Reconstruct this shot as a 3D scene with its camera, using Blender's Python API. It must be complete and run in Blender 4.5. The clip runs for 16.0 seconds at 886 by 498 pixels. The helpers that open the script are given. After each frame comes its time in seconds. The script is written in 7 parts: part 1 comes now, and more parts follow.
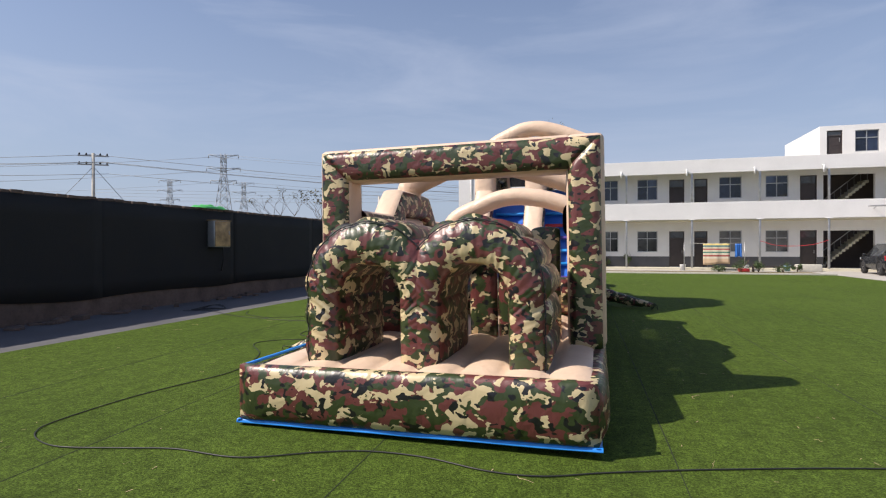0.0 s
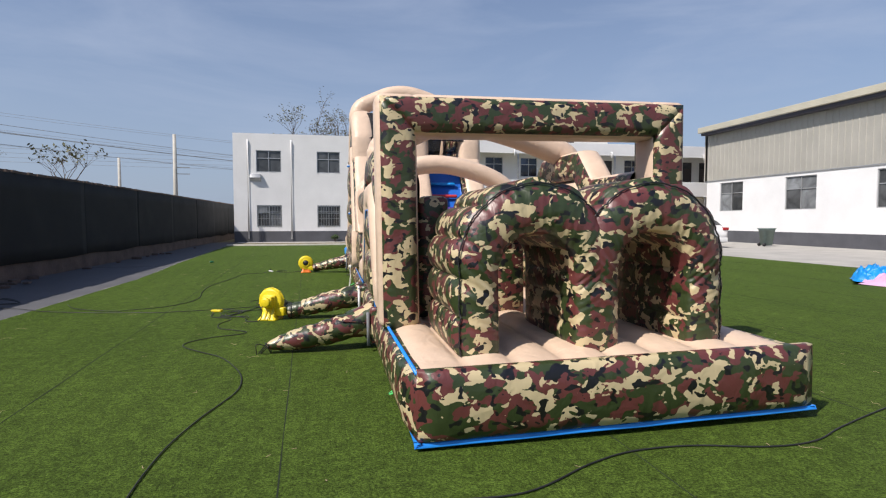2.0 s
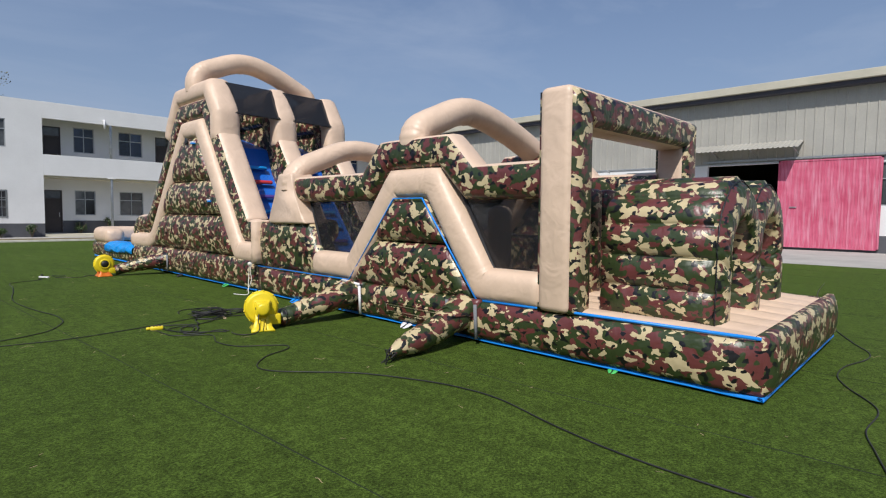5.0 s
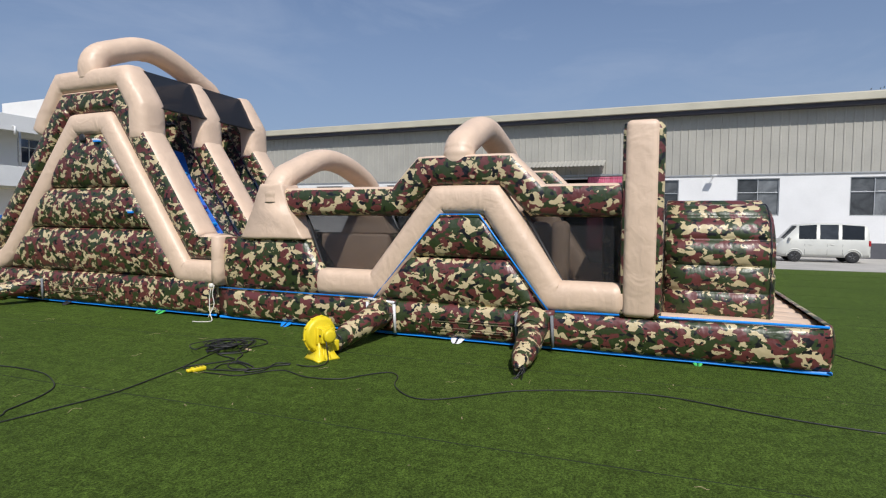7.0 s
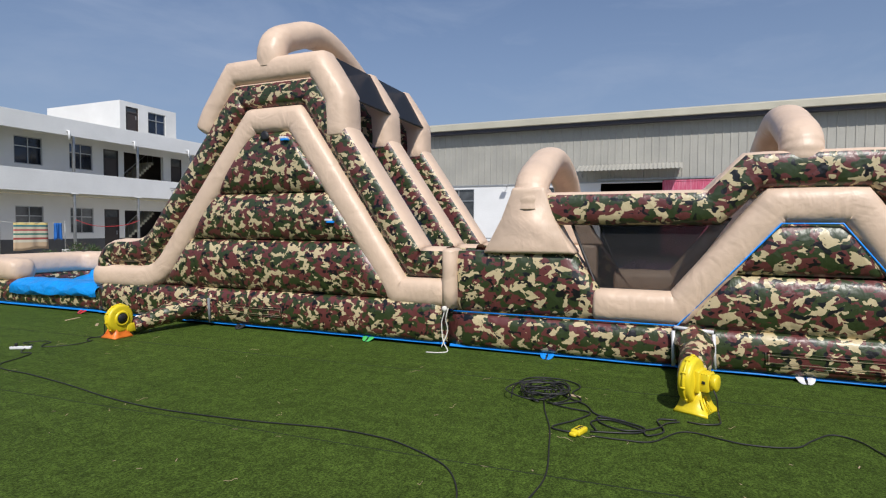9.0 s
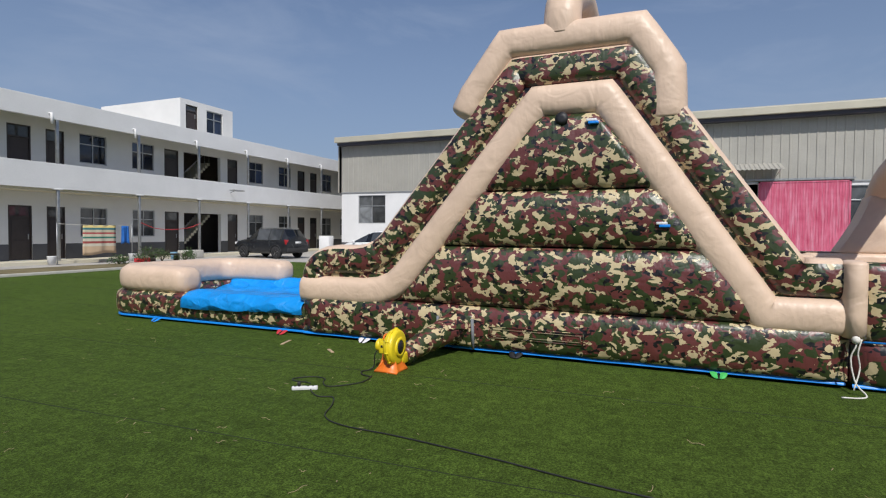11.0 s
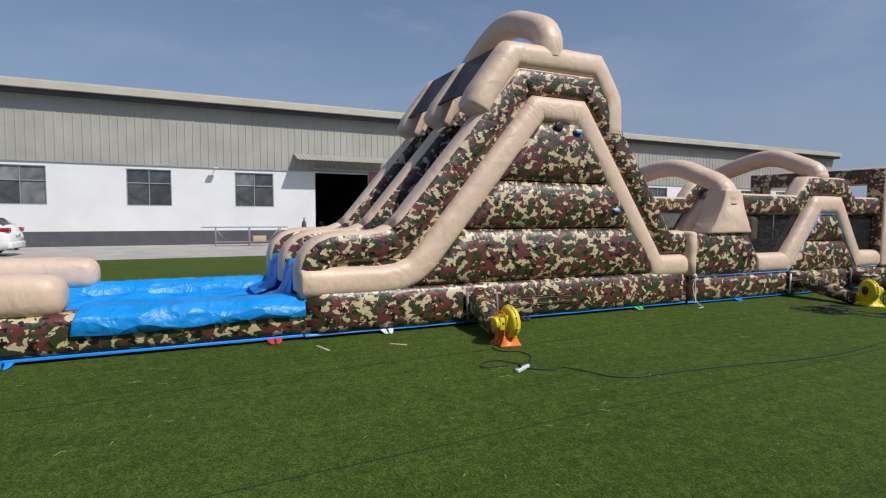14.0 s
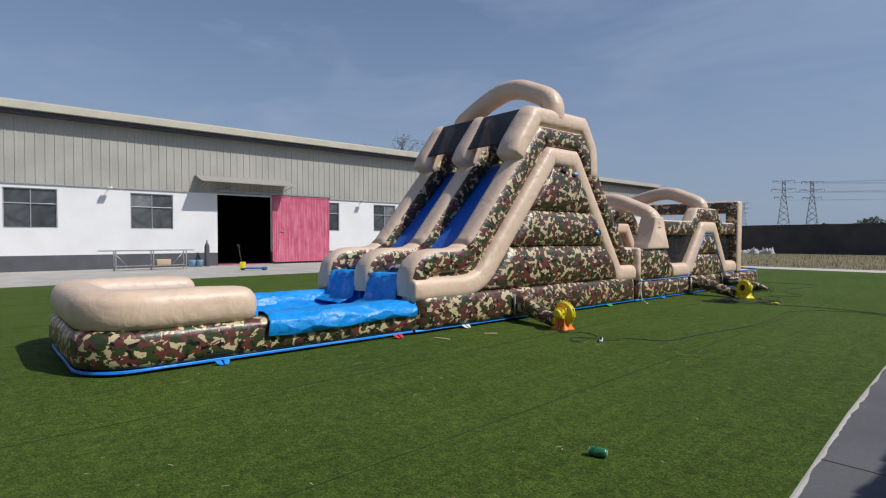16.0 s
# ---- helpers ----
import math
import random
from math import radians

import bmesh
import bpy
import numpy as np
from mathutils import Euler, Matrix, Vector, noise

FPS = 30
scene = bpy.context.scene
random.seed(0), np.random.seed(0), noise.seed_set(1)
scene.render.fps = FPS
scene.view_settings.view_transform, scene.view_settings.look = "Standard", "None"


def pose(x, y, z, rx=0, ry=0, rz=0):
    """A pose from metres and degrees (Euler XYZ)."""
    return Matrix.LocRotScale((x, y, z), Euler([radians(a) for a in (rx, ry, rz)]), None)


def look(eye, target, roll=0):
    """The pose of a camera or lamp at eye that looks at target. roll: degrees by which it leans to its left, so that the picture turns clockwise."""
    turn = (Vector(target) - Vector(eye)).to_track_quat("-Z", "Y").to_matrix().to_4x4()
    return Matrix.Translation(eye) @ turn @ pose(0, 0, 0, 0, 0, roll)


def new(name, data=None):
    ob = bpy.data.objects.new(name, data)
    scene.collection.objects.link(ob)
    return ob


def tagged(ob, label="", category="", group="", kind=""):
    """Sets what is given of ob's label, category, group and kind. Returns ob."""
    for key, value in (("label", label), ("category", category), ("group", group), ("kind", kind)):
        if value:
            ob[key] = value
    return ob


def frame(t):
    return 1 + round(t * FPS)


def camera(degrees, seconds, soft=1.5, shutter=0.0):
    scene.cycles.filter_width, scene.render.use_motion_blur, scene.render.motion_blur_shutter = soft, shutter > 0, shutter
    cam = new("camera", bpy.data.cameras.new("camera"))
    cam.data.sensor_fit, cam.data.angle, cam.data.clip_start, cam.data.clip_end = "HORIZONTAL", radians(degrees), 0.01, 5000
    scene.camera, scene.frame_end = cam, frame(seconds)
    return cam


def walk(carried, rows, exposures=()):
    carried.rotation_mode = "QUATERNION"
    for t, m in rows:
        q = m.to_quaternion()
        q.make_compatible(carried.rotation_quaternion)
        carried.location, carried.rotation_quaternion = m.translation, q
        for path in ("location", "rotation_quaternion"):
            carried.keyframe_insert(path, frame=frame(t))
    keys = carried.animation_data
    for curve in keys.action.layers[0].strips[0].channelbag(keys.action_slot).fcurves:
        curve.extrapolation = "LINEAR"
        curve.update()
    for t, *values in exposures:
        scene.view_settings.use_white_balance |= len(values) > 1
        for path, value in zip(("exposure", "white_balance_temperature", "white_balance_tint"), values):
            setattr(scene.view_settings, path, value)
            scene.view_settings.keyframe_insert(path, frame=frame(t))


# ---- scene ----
cam = camera(78.4, 16.0, soft=1.17)
PATH = [
    (0, (3.113, -4.215, 1.607), (2.563, -2.292, 1.598), -0.1),
    (0.5, (2.291, -3.918, 1.596), (2.007, -1.938, 1.601), -0.2),
    (1, (1.405, -3.683, 1.567), (1.466, -1.684, 1.574), 0.0),
    (1.5, (0.39, -3.526, 1.563), (0.643, -1.542, 1.553), 0.0),
    (2, (-0.557, -3.526, 1.557), (-0.155, -1.569, 1.448), 0.0),
    (2.5, (-1.36, -3.406, 1.559), (-0.72, -1.517, 1.407), 0.1),
    (3, (-2.07, -3.044, 1.553), (-1.028, -1.344, 1.401), 0.4),
    (3.5, (-2.746, -2.488, 1.574), (-1.534, -0.904, 1.429), 0.5),
    (4, (-3.469, -1.976, 1.53), (-2.231, -0.409, 1.417), 0.6),
    (4.5, (-4.177, -1.522, 1.481), (-2.88, -0.004, 1.37), 0.8),
    (4.7, (-4.44, -1.36, 1.468), (-3.091, 0.111, 1.352), 0.8),
    (6.8, (-6.59, 1.335, 1.563), (-4.742, 2.093, 1.457), 0.5),
    (7, (-6.701, 1.678, 1.567), (-4.846, 2.42, 1.472), 0.6),
    (7.5, (-6.834, 2.654, 1.588), (-4.987, 3.415, 1.491), 0.2),
    (8, (-6.811, 3.627, 1.578), (-4.964, 4.388, 1.495), 0.4),
    (8.5, (-6.738, 4.507, 1.599), (-4.897, 5.283, 1.516), 0.2),
    (9, (-6.771, 5.514, 1.619), (-4.923, 6.273, 1.541), 0.3),
    (9.5, (-6.717, 6.594, 1.602), (-4.894, 7.413, 1.523), 0.3),
    (10, (-6.73, 7.635, 1.625), (-4.91, 8.459, 1.539), 0.4),
    (10.2, (-6.789, 8.081, 1.632), (-4.968, 8.902, 1.555), 0.4),
    (12.3, (-6.825, 12.906, 1.565), (-4.838, 13.122, 1.495), 0.6),
    (12.5, (-6.838, 13.351, 1.57), (-4.839, 13.337, 1.512), 0.6),
    (13, (-6.893, 14.421, 1.552), (-4.926, 14.066, 1.483), 0.4),
    (13.5, (-6.967, 15.402, 1.55), (-5.099, 14.696, 1.437), 0.2),
    (14, (-7.015, 16.464, 1.587), (-5.211, 15.608, 1.47), 0.2),
    (14.5, (-6.909, 17.581, 1.587), (-5.108, 16.714, 1.518), 0.3),
    (15, (-6.92, 18.664, 1.56), (-5.179, 17.68, 1.551), 0.2),
    (15.5, (-6.954, 19.657, 1.555), (-5.286, 18.555, 1.513), 0.0),
    (16, (-6.956, 20.585, 1.561), (-5.453, 19.267, 1.525), -0.1),
]
walk(cam, [(t, look(eye, target, roll)) for t, eye, target, roll in PATH],
     [(0, 0.38, 7000, 14), (1.5, 0.29, 6800, 13), (2.5, 0.09, 6550, 11), (4.5, -0.07, 6400, 10), (8, -0.07, 6350, 10), (12.5, -0.21, 6400, 10), (16, -0.19, 6400, 10)])
# ---- world and sun: clear spring midday, light haze ----
SUN_WAY = Vector((0.80, 0.45, -1.0)).normalized()
world = bpy.data.worlds.new("sky")
scene.world = world
world.use_nodes = True
wn, wl = world.node_tree.nodes, world.node_tree.links
wn.clear()
w_out = wn.new("ShaderNodeOutputWorld")
w_bg = wn.new("ShaderNodeBackground")
w_sky = wn.new("ShaderNodeTexSky")
w_sky.sky_type = "NISHITA"
w_sky.sun_disc = False
w_sky.sun_elevation = math.asin(-SUN_WAY.z)
w_sky.sun_rotation = math.atan2(-SUN_WAY.x, -SUN_WAY.y)
w_sky.air_density, w_sky.dust_density, w_sky.ozone_density = 1.0, 1.7, 2.4
w_sky.altitude = 0
# thin cirrus over the whole sky
w_tc = wn.new("ShaderNodeTexCoord")
w_map = wn.new("ShaderNodeMapping")
w_map.inputs["Scale"].default_value = (0.8, 1.5, 4.4)
w_noise = wn.new("ShaderNodeTexNoise")
w_noise.inputs["Scale"].default_value = 2.3
w_noise.inputs["Detail"].default_value = 7
w_noise.inputs["Roughness"].default_value = 0.58
w_noise.inputs["Distortion"].default_value = 0.5
w_ramp = wn.new("ShaderNodeValToRGB")
w_ramp.color_ramp.elements[0].position = 0.46
w_ramp.color_ramp.elements[1].position = 0.76
w_ramp.color_ramp.elements[1].color = (0.46, 0.46, 0.46, 1)
w_mix = wn.new("ShaderNodeMixRGB")
w_mix.inputs["Color2"].default_value = (5.0, 5.9, 7.8, 1)
wl.new(w_tc.outputs["Generated"], w_map.inputs["Vector"])
wl.new(w_map.outputs["Vector"], w_noise.inputs["Vector"])
wl.new(w_noise.outputs["Fac"], w_ramp.inputs["Fac"])
wl.new(w_ramp.outputs["Color"], w_mix.inputs["Fac"])
w_tint = wn.new("ShaderNodeMixRGB")
w_tint.blend_type = "MULTIPLY"
w_tint.inputs["Fac"].default_value = 1.0
w_tint.inputs["Color2"].default_value = (0.88, 1.0, 1.18, 1)
wl.new(w_sky.outputs["Color"], w_tint.inputs["Color1"])
wl.new(w_tint.outputs["Color"], w_mix.inputs["Color1"])
# haze that pales the sky towards the horizon
w_sep = wn.new("ShaderNodeSeparateXYZ")
w_hz = wn.new("ShaderNodeValToRGB")
w_hz.color_ramp.elements[0].position, w_hz.color_ramp.elements[0].color = 0.0, (0.80, 0.80, 0.80, 1)
w_hz.color_ramp.elements[1].position, w_hz.color_ramp.elements[1].color = 0.62, (0, 0, 0, 1)
w_mix2 = wn.new("ShaderNodeMixRGB")
w_mix2.inputs["Color2"].default_value = (3.75, 4.65, 6.2, 1)
wl.new(w_tc.outputs["Generated"], w_sep.inputs["Vector"])
wl.new(w_sep.outputs["Z"], w_hz.inputs["Fac"])
wl.new(w_hz.outputs["Color"], w_mix2.inputs["Fac"])
wl.new(w_mix.outputs["Color"], w_mix2.inputs["Color1"])
wl.new(w_mix2.outputs["Color"], w_bg.inputs["Color"])
wl.new(w_bg.outputs["Background"], w_out.inputs["Surface"])
w_bg.inputs["Strength"].default_value = 0.088

sun_data = bpy.data.lights.new("sun", "SUN")
sun_data.energy, sun_data.angle, sun_data.color = 4.3, radians(0.6), (1.0, 0.95, 0.87)
sun = new("sun", sun_data)
sun.matrix_world = look((-40, -22, 50), Vector((-40, -22, 50)) + SUN_WAY)

# ---- materials ----
def mat(name):
    m = bpy.data.materials.new(name)
    m.use_nodes = True
    return m, m.node_tree.nodes, m.node_tree.links, m.node_tree.nodes["Principled BSDF"]


def noise_node(n, l, scale, detail=3.0, rough=0.55, distort=0.0, offset=(0, 0, 0), stretch=(1, 1, 1)):
    tc = n.new("ShaderNodeTexCoord")
    mp = n.new("ShaderNodeMapping")
    mp.inputs["Location"].default_value = offset
    mp.inputs["Scale"].default_value = stretch
    t = n.new("ShaderNodeTexNoise")
    t.inputs["Scale"].default_value = scale
    t.inputs["Detail"].default_value = detail
    t.inputs["Roughness"].default_value = rough
    t.inputs["Distortion"].default_value = distort
    l.new(tc.outputs["Object"], mp.inputs["Vector"])
    l.new(mp.outputs["Vector"], t.inputs["Vector"])
    return t.outputs["Fac"]


def ramp(n, l, fac, stops, hard=False):
    r = n.new("ShaderNodeValToRGB")
    r.color_ramp.interpolation = "CONSTANT" if hard else "LINEAR"
    els = r.color_ramp.elements
    while len(els) < len(stops):
        els.new(0.5)
    for e, (p, c) in zip(els, stops):
        e.position = p
        e.color = (*c, 1) if len(c) == 3 else c
    l.new(fac, r.inputs["Fac"])
    return r.outputs["Color"]


def mixc(n, l, fac, a, b, mode="MIX"):
    m = n.new("ShaderNodeMixRGB")
    m.blend_type = mode
    for key, v in (("Fac", fac), ("Color1", a), ("Color2", b)):
        if isinstance(v, (int, float)):
            m.inputs[key].default_value = v
        elif isinstance(v, tuple):
            m.inputs[key].default_value = (*v, 1)
        else:
            l.new(v, m.inputs[key])
    return m.outputs["Color"]


def bump(n, l, b, height, strength, dist=0.01):
    k = n.new("ShaderNodeBump")
    k.inputs["Strength"].default_value = strength
    k.inputs["Distance"].default_value = dist
    l.new(height, k.inputs["Height"])
    l.new(k.outputs["Normal"], b.inputs["Normal"])


def grey(v):
    return (v, v, v)


def plain(name, c, rough=0.6, metal=0.0, var=0.12, scale=6.0, fine=60.0, bmp=0.15, dist=0.004, spec=0.5):
    """A painted or solid surface with stains at two scales and a fine relief."""
    m, n, l, b = mat(name)
    a = noise_node(n, l, scale, 5)
    f = noise_node(n, l, fine, 3)
    lo, hi = tuple(x * (1 - var) for x in c), tuple(min(1, x * (1 + var)) for x in c)
    col = ramp(n, l, a, [(0.3, lo), (0.7, hi)])
    col = mixc(n, l, 0.25 * min(1, var * 6), col, ramp(n, l, f, [(0.35, grey(0.55)), (0.65, grey(1.0))]), "MULTIPLY")
    l.new(col, b.inputs["Base Color"])
    r = ramp(n, l, a, [(0.3, grey(max(0, rough - 0.08))), (0.7, grey(min(1, rough + 0.08)))])
    l.new(r, b.inputs["Roughness"])
    b.inputs["Metallic"].default_value = metal
    b.inputs["Specular IOR Level"].default_value = spec
    if bmp:
        bump(n, l, b, f, bmp, dist)
    return m


def vinyl(name, c, rough=0.33, wrinkle=0.35):
    """Coated PVC cloth: soft gloss, broad puckers and faint scuffs."""
    m, n, l, b = mat(name)
    a = noise_node(n, l, 3.0, 4)
    col = ramp(n, l, a, [(0.3, tuple(x * 0.93 for x in c)), (0.7, tuple(min(1, x * 1.05) for x in c))])
    l.new(col, b.inputs["Base Color"])
    b.inputs["Roughness"].default_value = rough
    w = noise_node(n, l, 2.6, 2, 0.5, 1.5)
    w2 = noise_node(n, l, 9.0, 2, 0.5, 0.8)
    folds = noise_node(n, l, 13.0, 2, 0.5, 0.5, (2, 2, 2), (1, 1, 0.3))
    h = mixc(n, l, 0.14, mixc(n, l, 0.18, w, w2), folds)
    bump(n, l, b, h, wrinkle, 0.06)
    return m


def tarp(name, c):
    """Slack PVC sheet: angular creases between flat facets."""
    m, n, l, b = mat(name)
    a = noise_node(n, l, 2.0, 4)
    l.new(ramp(n, l, a, [(0.3, tuple(x * 0.9 for x in c)), (0.7, tuple(min(1, x * 1.08) for x in c))]), b.inputs["Base Color"])
    b.inputs["Roughness"].default_value = 0.44
    tc = n.new("ShaderNodeTexCoord")
    mp = n.new("ShaderNodeMapping")
    mp.inputs["Scale"].default_value = (1.6, 1.0, 2.2)
    wob = n.new("ShaderNodeMixRGB")
    wob.inputs["Fac"].default_value = 0.12
    warp = n.new("ShaderNodeTexNoise")
    warp.inputs["Scale"].default_value = 1.7
    vo = n.new("ShaderNodeTexVoronoi")
    vo.inputs["Scale"].default_value = 2.4
    l.new(tc.outputs["Object"], mp.inputs["Vector"])
    l.new(tc.outputs["Object"], warp.inputs["Vector"])
    l.new(mp.outputs["Vector"], wob.inputs["Color1"])
    l.new(warp.outputs["Color"], wob.inputs["Color2"])
    l.new(wob.outputs["Color"], vo.inputs["Vector"])
    bump(n, l, b, mixc(n, l, 0.3, vo.outputs["Distance"], noise_node(n, l, 5.0, 2, 0.5, 1.0)), 0.9, 0.12)
    return m


def camo(name, s):
    """Printed woodland camouflage on coated PVC cloth."""
    m, n, l, b = mat(name)
    green, brown = (0.030, 0.046, 0.014), (0.125, 0.033, 0.031)
    tan, black = (0.55, 0.45, 0.265), (0.005, 0.005, 0.007)
    st = (0.92, 0.92, 1.22)
    base = ramp(n, l, noise_node(n, l, 4.6 * s, 2.4, 0.5, 0.3, (3, 7, 1), st), [(0.0, green), (0.507, brown)], True)
    tmask = ramp(n, l, noise_node(n, l, 5.0 * s, 2.6, 0.52, 0.45, (11, 2, 5), st), [(0.0, grey(0)), (0.557, grey(1))], True)
    col = mixc(n, l, tmask, base, tan)
    kmask = ramp(n, l, noise_node(n, l, 8.0 * s, 1.4, 0.45, 0.3, (5, 13, 8), st), [(0.0, grey(0)), (0.617, grey(1))], True)
    col = mixc(n, l, kmask, col, black)
    l.new(col, b.inputs["Base Color"])
    b.inputs["Roughness"].default_value = 0.40
    b.inputs["Specular IOR Level"].default_value = 0.64
    w = noise_node(n, l, 2.8, 2, 0.5, 1.5)
    w2 = noise_node(n, l, 10.0, 2, 0.5, 0.8)
    folds = noise_node(n, l, 15.0, 2, 0.5, 0.5, (2, 2, 2), (1, 1, 0.22))
    bump(n, l, b, mixc(n, l, 0.16, mixc(n, l, 0.25, w, w2), folds), 0.45, 0.06)
    return m


CAMO = camo("camo_cloth", 1.5)
CAMO_FINE = camo("camo_cloth_fine", 1.62)
BEIGE = vinyl("beige_cloth", (0.69, 0.515, 0.385), 0.45, 0.42)
BLUE = tarp("blue_cloth", (0.006, 0.27, 0.74))
LANE_BLUE = vinyl("deep_blue_lane_cloth", (0.012, 0.125, 0.56), 0.36)
BLUE_TRIM = vinyl("blue_trim_cloth", (0.012, 0.25, 0.80), 0.4)
YELLOW = plain("yellow_plastic", (0.80, 0.62, 0.02), 0.4, var=0.06)
ORANGE = plain("orange_plastic", (0.80, 0.19, 0.02), 0.45, var=0.06)
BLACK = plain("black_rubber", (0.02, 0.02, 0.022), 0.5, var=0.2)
WHITE_CLOTH = vinyl("white_cloth", (0.72, 0.72, 0.74), 0.5)
RED_CLOTH = vinyl("red_cloth", (0.55, 0.04, 0.05), 0.45)
GREEN_CLOTH = vinyl("green_cloth", (0.08, 0.50, 0.12), 0.45)
STRIP = plain("grey_hook_strip", (0.20, 0.21, 0.23), 0.8, var=0.15)
# pale tan that paints the glossy highlight along a raised welt
WELT_SHEEN = vinyl("welt_sheen_cloth", (0.26, 0.22, 0.14), 0.35)
PURPLE_CLOTH = vinyl("purple_cloth", (0.09, 0.05, 0.28), 0.45)
PINK_CLOTH = vinyl("pink_cloth", (0.70, 0.42, 0.62), 0.4, 0.6)
ROPE = plain("white_rope", (0.72, 0.70, 0.64), 0.8, var=0.15, scale=40)


def net(name, lo, hi):
    """Fine black netting: a see-through weave."""
    m, n, l, b = mat(name)
    b.inputs["Base Color"].default_value = (0.012, 0.012, 0.014, 1)
    b.inputs["Roughness"].default_value = 0.5
    tr = n.new("ShaderNodeBsdfTransparent")
    mx = n.new("ShaderNodeMixShader")
    tc = n.new("ShaderNodeTexCoord")
    v = n.new("ShaderNodeTexNoise")
    v.inputs["Scale"].default_value = 420.0
    l.new(tc.outputs["Object"], v.inputs["Vector"])
    f = ramp(n, l, v.outputs["Fac"], [(0.35, grey(lo)), (0.65, grey(hi))])
    l.new(f, mx.inputs["Fac"])
    l.new(tr.outputs[0], mx.inputs[1])
    l.new(b.outputs[0], mx.inputs[2])
    l.new(mx.outputs[0], n["Material Output"].inputs["Surface"])
    return m


NET = net("black_netting", 0.50, 0.74)
NET_ROOF = net("dense_black_netting", 0.74, 0.93)


def turf_mat():
    m, n, l, b = mat("artificial_turf")
    big = noise_node(n, l, 0.35, 5, 0.6)
    mid = noise_node(n, l, 5.0, 5, 0.65)
    fine = noise_node(n, l, 160.0, 4, 0.7)
    blade = noise_node(n, l, 320.0, 2, 0.6, 0, (0, 0, 0), (1, 0.35, 1))
    c = ramp(n, l, big, [(0.3, (0.067, 0.110, 0.016)), (0.7, (0.085, 0.134, 0.021))])
    c = mixc(n, l, 0.6, c, ramp(n, l, mid, [(0.25, grey(0.50)), (0.75, grey(1.28))]), "MULTIPLY")
    tuft = noise_node(n, l, 58.0, 4, 0.75)
    c = mixc(n, l, 0.9, c, ramp(n, l, tuft, [(0.37, grey(0.27)), (0.63, grey(1.63))]), "MULTIPLY")
    roll = noise_node(n, l, 2.2, 3, 0.6, 0, (0, 0, 0), (4, 0.25, 1))
    c = mixc(n, l, 0.45, c, ramp(n, l, roll, [(0.3, grey(0.7)), (0.7, grey(1.2))]), "MULTIPLY")
    c = mixc(n, l, 0.85, c, ramp(n, l, fine, [(0.3, grey(0.48)), (0.7, grey(1.55))]), "MULTIPLY")
    clump = noise_node(n, l, 17.0, 4, 0.7, 0.6, (7, 1, 0))
    c = mixc(n, l, 0.75, c, ramp(n, l, clump, [(0.34, grey(0.50)), (0.66, grey(1.42))]), "MULTIPLY")
    dry = ramp(n, l, noise_node(n, l, 45.0, 3, 0.6, 1.2, (4, 4, 0)), [(0.70, grey(0)), (0.76, grey(1))])
    c = mixc(n, l, dry, c, (0.17, 0.20, 0.07))
    l.new(c, b.inputs["Base Color"])
    b.inputs["Roughness"].default_value = 0.8
    b.inputs["Specular IOR Level"].default_value = 0.10
    bump(n, l, b, mixc(n, l, 0.35, mixc(n, l, 0.5, mixc(n, l, 0.5, fine, blade), tuft), clump), 1.0, 0.03)
    return m


TURF = turf_mat()
CONCRETE = plain("yard_concrete", (0.42, 0.40, 0.37), 0.85, var=0.16, scale=0.8, fine=30, bmp=0.25)
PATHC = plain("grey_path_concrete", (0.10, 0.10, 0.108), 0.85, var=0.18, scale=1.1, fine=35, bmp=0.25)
KERB = plain("pale_kerb_concrete", (0.52, 0.50, 0.45), 0.85, var=0.15, scale=2.5, fine=40, bmp=0.3)
EARTH = plain("dry_grass_earth", (0.17, 0.14, 0.07), 0.95, var=0.45, scale=0.9, fine=9, bmp=0.6, dist=0.05)
WALLW = plain("white_render", (0.73, 0.73, 0.735), 0.8, var=0.05, scale=0.7, fine=25, bmp=0.12)
WALLG = plain("dark_grey_dado_paint", (0.085, 0.087, 0.10), 0.7, var=0.18, scale=1.2, fine=25, bmp=0.12)
CREAM = plain("cream_render", (0.62, 0.58, 0.46), 0.8, var=0.07, scale=0.9, fine=25)
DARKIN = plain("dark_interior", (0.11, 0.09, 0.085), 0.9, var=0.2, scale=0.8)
ALU = plain("window_aluminium", (0.45, 0.46, 0.47), 0.4, 0.6, var=0.08)
DOORM = plain("dark_door_paint", (0.045, 0.035, 0.035), 0.55, var=0.2, scale=3)
CLAD = plain("grey_steel_cladding", (0.40, 0.385, 0.345), 0.5, 0.15, var=0.08, scale=0.6, fine=14, bmp=0.05)
ROOFM = plain("beige_roof_sheet", (0.50, 0.47, 0.38), 0.55, 0.1, var=0.08, scale=0.7)
STEEL = plain("galvanised_steel", (0.40, 0.41, 0.42), 0.45, 0.8, var=0.15)
# near-black blue that paints the shadow below the hall eave
EAVE_SHADE = plain("eave_shade_soffit", (0.06, 0.06, 0.085), 0.6, var=0.1, scale=1.0)


